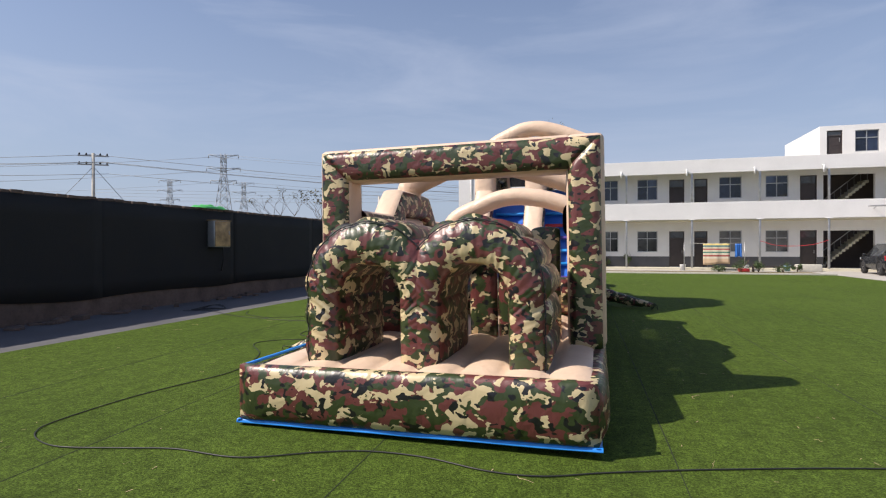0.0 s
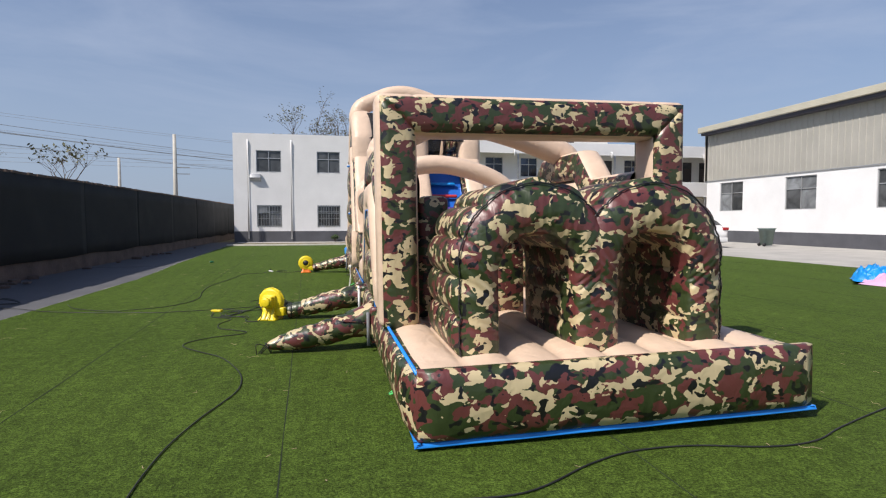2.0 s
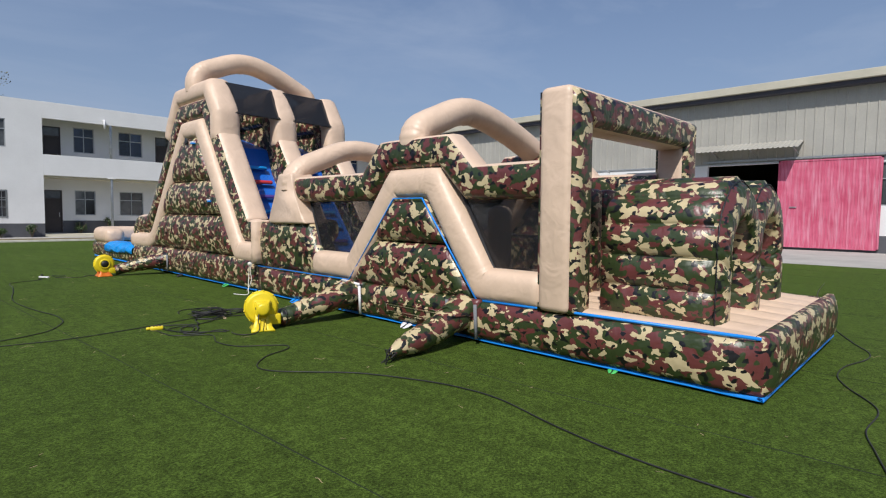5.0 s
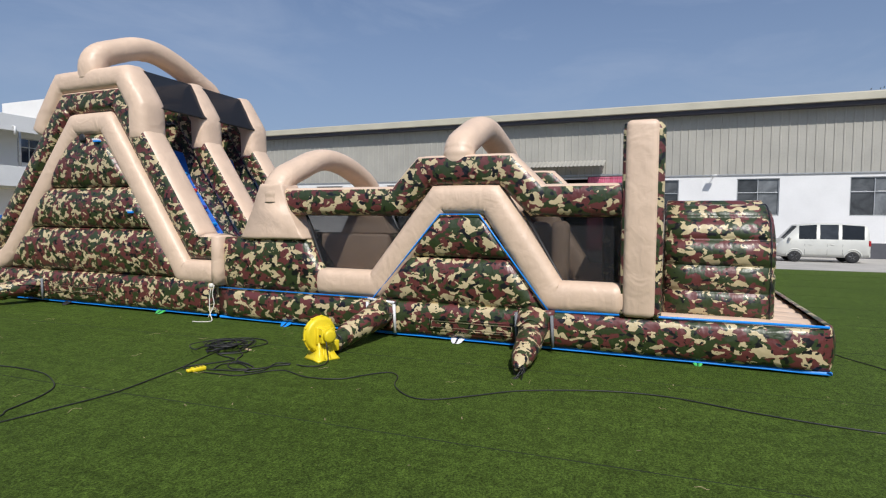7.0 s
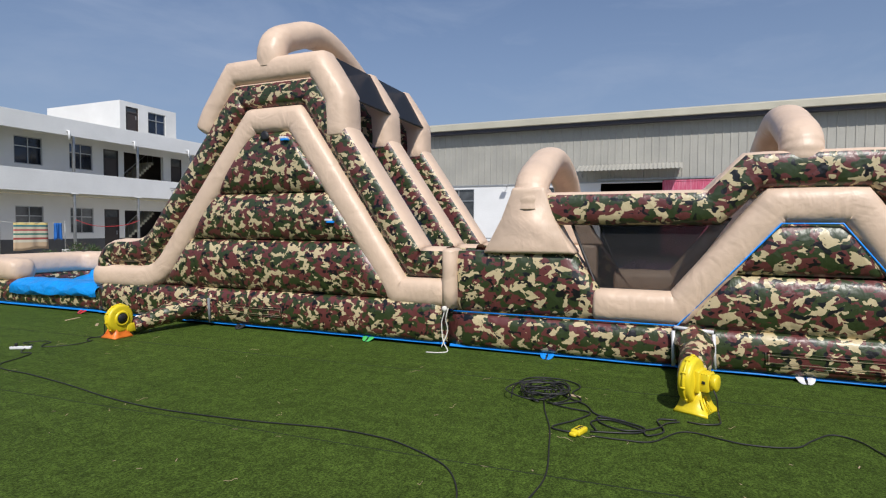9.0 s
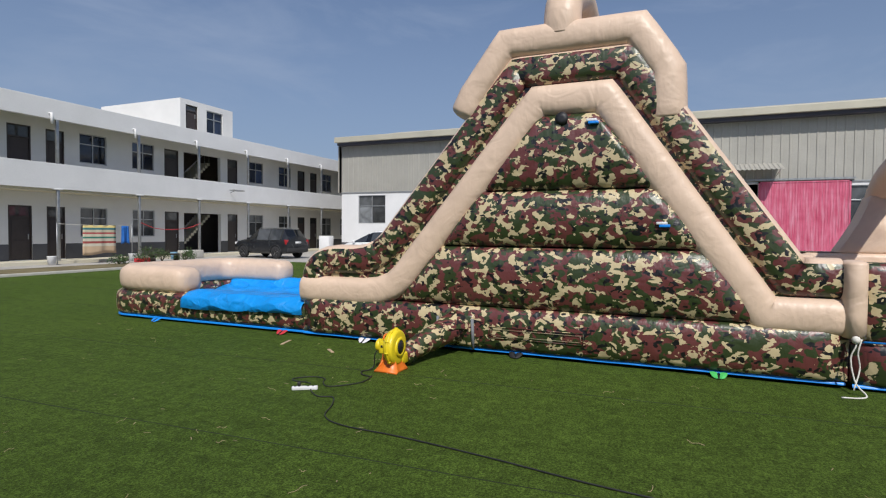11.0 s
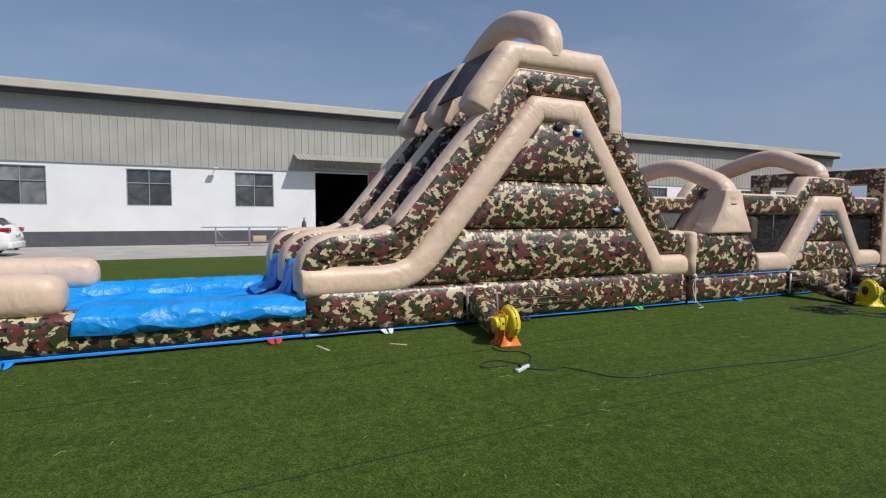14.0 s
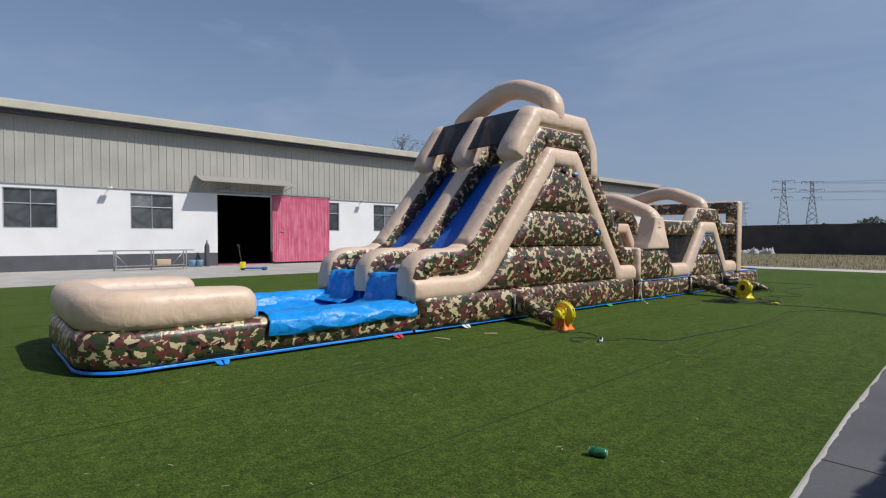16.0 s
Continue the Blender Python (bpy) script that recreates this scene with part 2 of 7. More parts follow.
def faded_red():
    m, n, l, b = mat("faded_red_door_paint")
    a = noise_node(n, l, 1.1, 5, 0.6, 0.4)
    v = noise_node(n, l, 2.5, 4, 0.6, 0.3, (0, 0, 0), (1, 3.0, 0.25))
    c = ramp(n, l, a, [(0.3, (0.46, 0.055, 0.12)), (0.7, (0.60, 0.13, 0.22))])
    c = mixc(n, l, ramp(n, l, v, [(0.45, grey(0)), (0.75, grey(0.75))]), c, (0.68, 0.33, 0.42))
    l.new(c, b.inputs["Base Color"])
    b.inputs["Roughness"].default_value = 0.6
    return m


REDDOOR = faded_red()
NETWALL = plain("black_shade_net", (0.012, 0.013, 0.014), 0.85, var=0.35, scale=1.4, fine=50, bmp=0.3, dist=0.02)
BRICKD = plain("weathered_brick", (0.13, 0.095, 0.08), 0.9, var=0.35, scale=2.0, fine=16, bmp=0.5, dist=0.02)
GREYWALL = plain("dark_brick_boundary", (0.075, 0.068, 0.066), 0.9, var=0.3, scale=0.6, fine=7, bmp=0.4, dist=0.02)
BARK = plain("bark", (0.12, 0.09, 0.065), 0.9, var=0.3, scale=8, fine=40, bmp=0.5, dist=0.01)
LEAF = plain("young_leaf", (0.11, 0.11, 0.05), 0.6, var=0.35, scale=0.6, bmp=0)
LEAFD = plain("shrub_leaf", (0.055, 0.10, 0.03), 0.6, var=0.35, scale=2, bmp=0)


def glass_mat(name, c, rough=0.06):
    m, n, l, b = mat(name)
    a = noise_node(n, l, 1.3, 4, 0.6, 0.5)
    oi = n.new("ShaderNodeObjectInfo")
    k = ramp(n, l, oi.outputs["Random"], [(0.0, grey(0.45)), (0.7, grey(1.1)), (1.0, grey(3.0))])
    l.new(mixc(n, l, 1.0, ramp(n, l, a, [(0.35, tuple(x * 0.6 for x in c)), (0.65, tuple(x * 1.3 for x in c))]), k, "MULTIPLY"), b.inputs["Base Color"])
    b.inputs["Roughness"].default_value = rough
    b.inputs["Specular IOR Level"].default_value = 0.6
    return m


PANE = glass_mat("dark_window_glass", (0.085, 0.09, 0.095))
PANEB = glass_mat("blue_tinted_glass", (0.02, 0.03, 0.06))
# steel paled towards blue: distance haze put into the base colour
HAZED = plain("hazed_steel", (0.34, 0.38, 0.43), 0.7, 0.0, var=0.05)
SEAM = plain("turf_joint", (0.014, 0.024, 0.007), 0.9, var=0.3, scale=4)

# ---- mesh helpers ----
def obj(name, bm, material, smooth=True):
    me = bpy.data.meshes.new(name)
    bmesh.ops.recalc_face_normals(bm, faces=bm.faces)
    if smooth:
        for f in bm.faces:
            f.smooth = True
    bm.to_mesh(me)
    bm.free()
    for m in (material if isinstance(material, (list, tuple)) else [material]):
        me.materials.append(m)
    return new(name, me)


def part(name, bm, material, parent, label="", smooth=True):
    ob = obj(name, bm, material, smooth)
    ob.parent = parent
    return tagged(ob, label)


def thing(name, label, category, at=(0, 0, 0), rz=0.0, group="", kind=""):
    e = new(name)
    e.empty_display_size = 0.2
    e.matrix_world = pose(*at, 0, 0, rz)
    return tagged(e, label, category, group, kind)


def box(bm, x0, x1, y0, y1, z0, z1, bev=0.0, seg=2):
    """A box with its edges rounded by bev."""
    vs = [bm.verts.new((x, y, z)) for x in (x0, x1) for y in (y0, y1) for z in (z0, z1)]
    fs = [bm.faces.new([vs[i] for i in q]) for q in
          ((0, 1, 3, 2), (4, 6, 7, 5), (0, 4, 5, 1), (2, 3, 7, 6), (0, 2, 6, 4), (1, 5, 7, 3))]
    if bev:
        es = list({e for f in fs for e in f.edges})
        bmesh.ops.bevel(bm, geom=es, offset=bev, segments=seg, profile=0.5, affect="EDGES")
    return bm


def boxes(*rows, bev=0.0):
    bm = bmesh.new()
    for r in rows:
        box(bm, *r, bev=bev)
    return bm


def prism(poly, axis, a, b, bev=0.0, seg=3):
    """A polygon of two coordinates drawn out along the axis x, y or z from a to b."""
    bm = bmesh.new()
    put = {"x": lambda p, k: (k, p[0], p[1]), "y": lambda p, k: (p[0], k, p[1]), "z": lambda p, k: (p[0], p[1], k)}[axis]
    v0 = [bm.verts.new(put(p, a)) for p in poly]
    v1 = [bm.verts.new(put(p, b)) for p in poly]
    bm.faces.new(v0)
    bm.faces.new(v1)
    n = len(poly)
    for i in range(n):
        bm.faces.new((v0[i], v0[(i + 1) % n], v1[(i + 1) % n], v1[i]))
    if bev:
        bmesh.ops.bevel(bm, geom=list(bm.edges), offset=bev, segments=seg, profile=0.55, affect="EDGES", clamp_overlap=True)
    return bm


def sweep(path, side, a, b, p=0.75, n=24, arc=None, caps=(0.0, 0.0), crease=0.05, step=0.0, pucker=0.0, bm=None, loop=False):
    """An air-filled tube along a flat path. side: the normal of the path's plane. a, b: half width along side and across.
    p: 1 is round, 0.5 boxy. arc: only that range of degrees of the section. caps: length of the domed ends.
    pucker: the depth of the small folds that gather at bends."""
    bm = bm or bmesh.new()
    side = Vector(side).normalized()
    pts = [Vector(q) for q in path]
    m = len(pts)
    rings = []

    def nrm_at(i):
        if loop:
            t0, t1 = (pts[i] - pts[i - 1]).normalized(), (pts[(i + 1) % m] - pts[i]).normalized()
        else:
            t0 = (pts[i] - pts[i - 1]).normalized() if i else (pts[1] - pts[0]).normalized()
            t1 = (pts[i + 1] - pts[i]).normalized() if i < m - 1 else (pts[m - 1] - pts[m - 2]).normalized()
        t = (t0 + t1).normalized()
        k = t.cross(side).normalized()
        return k / max(0.35, t.dot(t0)), t0, t1

    for i in range(m):
        k, t0, t1 = nrm_at(i)
        bend = t0.dot(t1) < 0.955 and (0 < i < m - 1)
        if bend and crease:
            n0, n1 = t0.cross(side).normalized(), t1.cross(side).normalized()
            roomy = pucker and min((pts[i] - pts[i - 1]).length, (pts[i + 1] - pts[i]).length) > 0.66
            folds = [crease * 2.2 + 0.018 * q for q in range(1, 15)] if roomy else []
            fold_at = lambda q: 1.0 - 0.6 * pucker * (0.5 + 0.5 * math.cos(q * 83 + pts[i].z * 9)) * math.exp(-(q / 0.2) ** 2)
            for q in folds[::-1]:
                rings.append((pts[i] - t0 * q, n0, fold_at(q), t0))
            rings.append((pts[i] - t0 * crease * 2.2, n0, 1.0, t0))
            rings.append((pts[i], k, 0.968, (t0 + t1).normalized()))
            rings.append((pts[i] + t1 * crease * 2.2, n1, 1.0, t1))
            for q in folds:
                rings.append((pts[i] + t1 * q, n1, fold_at(q), t1))
        else:
            rings.append((pts[i], k, 1.0, (t0 + t1).normalized()))
    # straight stretches get rings of their own
    if step:
        more = []
        for (p0, k0, s0, u0), (p1, k1, s1, u1) in zip(rings, rings[1:]):
            more.append((p0, k0, s0, u0))
            c = int((p1 - p0).length / step)
            for j in range(1, c):
                f = j / c
                more.append((p0.lerp(p1, f), k0.lerp(k1, f), 1.0, u0))
        more.append(rings[-1])
        rings = more
    if not loop:
        for end, cap in ((0, caps[0]), (1, caps[1])):
            if cap:
                p0, k0, s0, u0 = rings[-1] if end else rings[0]
                d = u0 if end else -u0
                add = [(p0 + d * cap * math.sin(g), k0, max(0.02, math.cos(g) ** 0.7), u0) for g in (0.35, 0.7, 1.0, 1.25, 1.42, 1.5)]
                rings = rings + add if end else add[::-1] + rings
    lo, hi = arc or (0, 360)
    closed = arc is None
    cnt = n if closed else n + 1
    grid = []
    for q, k, s, u in rings:
        row = []
        for j in range(cnt):
            th = radians(lo + (hi - lo) * j / n)
            c, d = math.cos(th), math.sin(th)
            if pucker and s == 0.968:
                fold = 1.0 + pucker * math.cos(9 * th + q.y * 3)
            else:
                fold = 1.0
            row.append(bm.verts.new(q + fold * side * a * s * math.copysign(abs(c) ** p, c) + fold * k * b * s * math.copysign(abs(d) ** p, d)))
        grid.append(row)
    last = len(grid) if loop else len(grid) - 1
    for i in range(last):
        r0, r1 = grid[i], grid[(i + 1) % len(grid)]
        for j in range(cnt if closed else cnt - 1):
            bm.faces.new((r0[j], r0[(j + 1) % cnt], r1[(j + 1) % cnt], r1[j]))
    if closed and not loop:
        bm.faces.new(grid[0])
        bm.faces.new(grid[-1])
    return bm


def arc_path(p0, p1, rise, n=18, flat=2.0):
    """Points of a humped arch from p0 to p1; rise: its height; flat: above 2 the top is flatter."""
    p0, p1 = Vector(p0), Vector(p1)
    out = []
    for i in range(n + 1):
        g = math.pi * i / n
        f = 0.5 - 0.5 * math.copysign(abs(math.cos(g)) ** (2 / flat), math.cos(g))
        out.append(p0.lerp(p1, f) + Vector((0, 0, rise * math.sin(g) ** (2 / flat))))
    return out


def quilt(lo_edge, hi_edge, seams, origin, right, up, out, bulge, nu=14, nv=7, ends=0.10, deep=0.06):
    """Pillows between level seams. lo_edge(v), hi_edge(v): where the panel starts and ends along right at the height v along up.
    Each pillow swells by bulge along out and turns in at its seams and ends."""
    bm = bmesh.new()
    origin, right, up, out = (Vector(q) for q in (origin, right, up, out))
    for s0, s1 in zip(seams, seams[1:]):
        grid = []
        for i in range(nv + 1):
            w = 0.5 - 0.5 * math.cos(math.pi * i / nv)
            v = s0 + (s1 - s0) * w
            a, b = lo_edge(v), hi_edge(v)
            row = []
            for j in range(nu + 1):
                f = 0.5 - 0.5 * math.cos(math.pi * j / nu) if j in (0, nu) else j / nu
                u = a + (b - a) * f
                e = min(1.0, (min(u - a, b - u) + 1e-6) / ends)
                d = bulge * math.sqrt(max(0, 1 - (2 * w - 1) ** 2)) ** 0.8 * math.sqrt(max(0, 1 - (1 - e) ** 2)) ** 0.7
                d += 0.25 * bulge * 0.12 * math.sin(u * 9.0 + v * 5) * (1 if 0 < i < nv else 0)
                row.append(bm.verts.new(origin + right * u + up * v + out * d))
            grid.append(row)
        for i in range(nv):
            for j in range(nu):
                bm.faces.new((grid[i][j], grid[i][j + 1], grid[i + 1][j + 1], grid[i + 1][j]))
        rim = grid[0] + [r[-1] for r in grid[1:]] + grid[-1][-2::-1] + [r[0] for r in grid[-2:0:-1]]
        back = [bm.verts.new(v.co - out * deep) for v in rim]
        k = len(rim)
        for i in range(k):
            bm.faces.new((rim[i], rim[(i + 1) % k], back[(i + 1) % k], back[i]))
    return bm


def tube(path, r, n=8, bm=None):
    """A round bar or cable along any path."""
    bm = bm or bmesh.new()
    pts = [Vector(q) for q in path]
    grid = []
    ref = Vector((0, 0, 1))
    for i, q in enumerate(pts):
        t = (pts[min(i + 1, len(pts) - 1)] - pts[max(i - 1, 0)]).normalized()
        u = t.cross(ref)
        if u.length < 1e-3:
            u = t.cross(Vector((0, 1, 0)))
        u.normalize()
        w = t.cross(u)
        rr = r[i] if isinstance(r, (list, tuple)) else r
        grid.append([bm.verts.new(q + (u * math.cos(2 * math.pi * j / n) + w * math.sin(2 * math.pi * j / n)) * rr) for j in range(n)])
    for r0, r1 in zip(grid, grid[1:]):
        for j in range(n):
            bm.faces.new((r0[j], r0[(j + 1) % n], r1[(j + 1) % n], r1[j]))
    bm.faces.new(grid[0])
    bm.faces.new(grid[-1])
    return bm


def smooth_path(pts, per=6):
    """Catmull-Rom through the points."""
    p = [Vector(q) for q in pts]
    p = [p[0] * 2 - p[1]] + p + [p[-1] * 2 - p[-2]]
    out = []
    for i in range(1, len(p) - 2):
        for k in range(per):
            t = k / per
            a, b, c, d = p[i - 1], p[i], p[i + 1], p[i + 2]
            out.append(0.5 * ((2 * b) + (c - a) * t + (2 * a - 5 * b + 4 * c - d) * t * t + (3 * b - a - 3 * c + d) * t ** 3))
    return out + [p[-2]]


def lathe(profile, n=20, bm=None, at=(0, 0, 0)):
    """A turned body from (radius, height) pairs round the z axis."""
    bm = bm or bmesh.new()
    g = []
    for r, z in profile:
        g.append([bm.verts.new((at[0] + r * math.cos(2 * math.pi * j / n), at[1] + r * math.sin(2 * math.pi * j / n), at[2] + z)) for j in range(n)])
    for a, b in zip(g, g[1:]):
        for j in range(n):
            bm.faces.new((a[j], a[(j + 1) % n], b[(j + 1) % n], b[j]))
    bm.faces.new(g[0])
    bm.faces.new(g[-1])
    return bm


def lerp_edge(pts):
    """A function of height through (height, place) pairs."""
    def f(v):
        for (v0, u0), (v1, u1) in zip(pts, pts[1:]):
            if v <= v1:
                return u0 + (u1 - u0) * (v - v0) / (v1 - v0)
        return pts[-1][1]
    return f

# ---- the yard: ground, turf, paving, walls ----
def sheet(name, pts, z, material, label, category="ground", thick=0.0, n=1):
    bm = bmesh.new()
    top = [bm.verts.new((x, y, z)) for x, y in pts]
    bm.faces.new(top)
    if thick:
        r = bmesh.ops.extrude_face_region(bm, geom=list(bm.faces))
        for v in (q for q in r["geom"] if isinstance(q, bmesh.types.BMVert)):
            v.co.z -= thick
    return tagged(obj(name, bm, material, False), label, category, kind="structure")


sheet("ground", [(-900, -900), (900, -900), (900, 1200), (-900, 1200)], -0.06, EARTH, "flat dry earth reaching to the horizon")
TURF_EDGE = [(-5.3, -10.6), (-5.62, 2), (-5.56, 8), (-5.52, 11.8), (-5.70, 14.65), (-5.89, 16.9), (-6.55, 30.0)]
sheet("turf", TURF_EDGE + [(15.6, 30.0), (15.85, 20), (16.2, 8), (16.9, -10.8)], 0.0, TURF, "short green artificial turf laid in wide strips", "turf", 0.05)
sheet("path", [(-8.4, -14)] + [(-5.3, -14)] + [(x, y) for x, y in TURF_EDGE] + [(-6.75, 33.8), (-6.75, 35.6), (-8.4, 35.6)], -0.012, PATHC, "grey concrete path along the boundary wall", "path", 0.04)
sheet("pavement", [(15.6, 34.6), (15.6, 30.0), (15.85, 20), (16.2, 8), (16.9, -10.8), (17.0, -14), (26.9, -60), (26.9, 34.6)], -0.008, CONCRETE, "pale concrete apron before the workshop", "pavement", 0.04)
sheet("pavement", [(-6.75, 33.8), (15.6, 33.8), (15.6, 34.6), (45, 34.6), (45, 37.3), (-6.75, 37.3)], -0.006, CONCRETE, "concrete walk before the two-storey building", "pavement", 0.04)
sheet("pavement", [(-5.3, -10.6), (16.9, -10.8), (17.0, -13.2), (-5.3, -13.0)], -0.010, KERB, "pale concrete strip behind the turf", "pavement", 0.04)
kerb = obj("kerb", boxes((-6.55, 15.6, 30.0, 30.16, -0.04, 0.09), bev=0.015), KERB)
tagged(kerb, "low pale concrete kerb along the turf", "kerb", kind="structure")
sheet("planting_strip", [(-6.6, 30.16), (15.6, 30.16), (15.6, 33.8), (-6.75, 33.8)], -0.002, EARTH, "strip of dry earth and weeds between kerb and building", "ground", 0.05)
# pale sand along the frayed turf edge, and a joint across the path
fringe = bmesh.new()
rows = []
for p, q in zip(TURF_EDGE, TURF_EDGE[1:]):
    c = int((Vector(q) - Vector(p)).length / 0.09)
    for k in range(c):
        x, y = Vector(p).lerp(Vector(q), k / c)
        w_ = max(0.008, 0.026 + 0.040 * noise.noise(Vector((x, y * 1.7, 3))) + 0.025 * noise.noise(Vector((x, y * 7.0, 8))))
        rows.append([fringe.verts.new(v) for v in ((x + 0.03, y, -0.0045), (x - w_ * 0.5, y, -0.003), (x - w_, y, -0.0115))])
for p, q in zip(rows, rows[1:]):
    for j in (0, 1):
        fringe.faces.new((p[j], p[j + 1], q[j + 1], q[j]))
tagged(obj("sand_fringe", fringe, CONCRETE, False), "pale sand gathered along the frayed turf edge", "sand", kind="structure")
tagged(obj("path_joint", boxes((-8.2, -5.83, 16.02, 16.032, -0.03, -0.0095)), SEAM, False), "dark joint across the grey concrete path", "joint", kind="structure")
# lines where turf strips meet
for xa, xb in ((-2.95, -3.95), (-0.85, -1.75), (1.42, 0.8), (3.7, 3.1), (5.75, 5.2), (7.85, 7.3), (9.95, 9.4), (12.0, 11.5), (14.1, 13.6)):
    bm = bmesh.new()
    rows = []
    for k in range(82):
        y = -10.5 + 40.45 * k / 81
        x, w_ = xa + (xb - xa) * (y + 1) / 22 + 0.012 * noise.noise(Vector((xa, y * 0.5, 4))), 0.0042 + 0.0035 * noise.noise(Vector((xa, y * 1.3, 1)))
        rows.append([bm.verts.new(q) for q in ((x - w_, y, -0.01), (x - w_, y, 0.0025), (x + w_, y, 0.0025), (x + w_, y, -0.01))])
    for p, q in zip(rows, rows[1:]):
        for j in range(3):
            bm.faces.new((p[j], p[j + 1], q[j + 1], q[j]))
    tagged(obj("seam", bm, SEAM, False), "thin dark joint between two turf strips", "joint", kind="structure")

WALL_X = -8.4


def boundary():
    tagged(obj("wall_west", boxes((WALL_X - 0.24, WALL_X, -14, 60, -0.1, 2.72)), BRICKD, False),
           "weathered brick boundary wall hung with black shade net", "wall", kind="structure")
    # the net hangs a hand's width clear of the ground, in slack folds
    net = thing("shade_net", "black shade net in lengths hung along the brick wall", "net")
    for k in range(14):
        bm = bmesh.new()
        rows = []
        for i in range(26):
            y = -14 + k * 5.0 + i * (0.2 if i < 25 else 0.204)
            col = []
            for j, z in enumerate((0.42, 0.8, 1.3, 1.8, 2.3, 2.72)):
                dx = 0.03 + 0.004 * (k % 2) + 0.02 * noise.noise(Vector((y * 0.9, z * 0.8, 3)))
                zz = z + (0.10 * noise.noise(Vector((y * 0.45, 0, 9))) if j == 0 else 0)
                col.append(bm.verts.new((WALL_X + dx, y, zz)))
            rows.append(col)
        for p, q in zip(rows, rows[1:]):
            for j in range(5):
                bm.faces.new((p[j], q[j], q[j + 1], p[j + 1]))
        r = bmesh.ops.extrude_face_region(bm, geom=list(bm.faces))
        for v in (q for q in r["geom"] if isinstance(q, bmesh.types.BMVert)):
            v.co.x -= 0.004
        part("net_length", bm, NETWALL, net)
    # loose coping bricks along the top
    rng = random.Random(4)
    y = -14.0
    cop = new("coping")
    tagged(cop, "uneven row of loose coping bricks on the wall", "coping", kind="structure")
    base = bpy.data.meshes.new("brick")
    b2 = boxes((-0.13, 0.13, -0.115, 0.115, 0, 0.07), bev=0.008)
    b2.to_mesh(base)
    b2.free()
    base.materials.append(BRICKD)
    for i in range(294):
        b = new("brick", base)
        b.parent = cop
        b.matrix_local = pose(WALL_X - 0.1 + rng.uniform(-0.03, 0.03), y, 2.72 + rng.choice((0, 0, 0, 0.012)), rng.uniform(-2, 2), rng.uniform(-3, 3), rng.uniform(-7, 7))
        y += 0.245 + rng.uniform(0, 0.012)
    tagged(obj("wall_south", boxes((-60, 90, -46.3, -46, -0.1, 3.05)), GREYWALL, False), "dark weathered brick wall beyond the dry grass", "wall", kind="structure")


boundary()


# ---- windows and doors ----
def window(name, x, y, z, w, h, face, glass, split=0.36, bars=False, label="", frame=0.05, mull=1):
    """A framed window whose outside looks along face ('-y' or '-x'); x, y, z: the middle of its foot on the wall face."""
    e = thing(name, label or "aluminium window with a fixed light above two sashes", "window", (x, y, z), 0 if face == "-y" else -90, kind="structure")
    f = frame
    part("window_frame", boxes((-w / 2, w / 2, -0.02, 0.1, 0, f), (-w / 2, w / 2, -0.02, 0.1, h - f, h), (-w / 2, -w / 2 + f, -0.02, 0.1, f, h - f), (w / 2 - f, w / 2, -0.02, 0.1, f, h - f),
                               (-w / 2 + f, w / 2 - f, -0.015, 0.08, h * (1 - split) - f / 2, h * (1 - split) + f / 2), bev=0.004), ALU, e, smooth=False)
    for k in range(mull):
        xm = -w / 2 + w * (k + 1) / (mull + 1)
        part("mullion", boxes((xm - f * 0.45, xm + f * 0.45, -0.012, 0.08, f, h - f), bev=0.004), ALU, e, smooth=False)
    for k in range(mull + 1):
        xa, xb = -w / 2 + w * k / (mull + 1) + f * 0.5, -w / 2 + w * (k + 1) / (mull + 1) - f * 0.5
        for za, zb in ((f, h * (1 - split) - f / 2), (h * (1 - split) + f / 2, h - f)):
            part("pane", boxes((xa, xb, 0.03 + 0.012 * (k % 2), 0.036 + 0.012 * (k % 2), za, zb)), glass, e, smooth=False)
    if bars:
        for k in range(9):
            xb = -w / 2 + w * (k + 0.5) / 9
            part("bar", boxes((xb - 0.012, xb + 0.012, -0.09, -0.066, -0.03, h + 0.03)), STEEL, e, smooth=False)
        for zz in (0.06, h * 0.38, h * 0.72, h - 0.06):
            part("rail", boxes((-w / 2, w / 2, -0.066, -0.05, zz - 0.012, zz + 0.012)), STEEL, e, smooth=False)
    part("window_sill", boxes((-w / 2 - 0.05, w / 2 + 0.05, -0.06, 0.1, -0.05, 0), bev=0.008), WALLW, e, smooth=False)
    return e


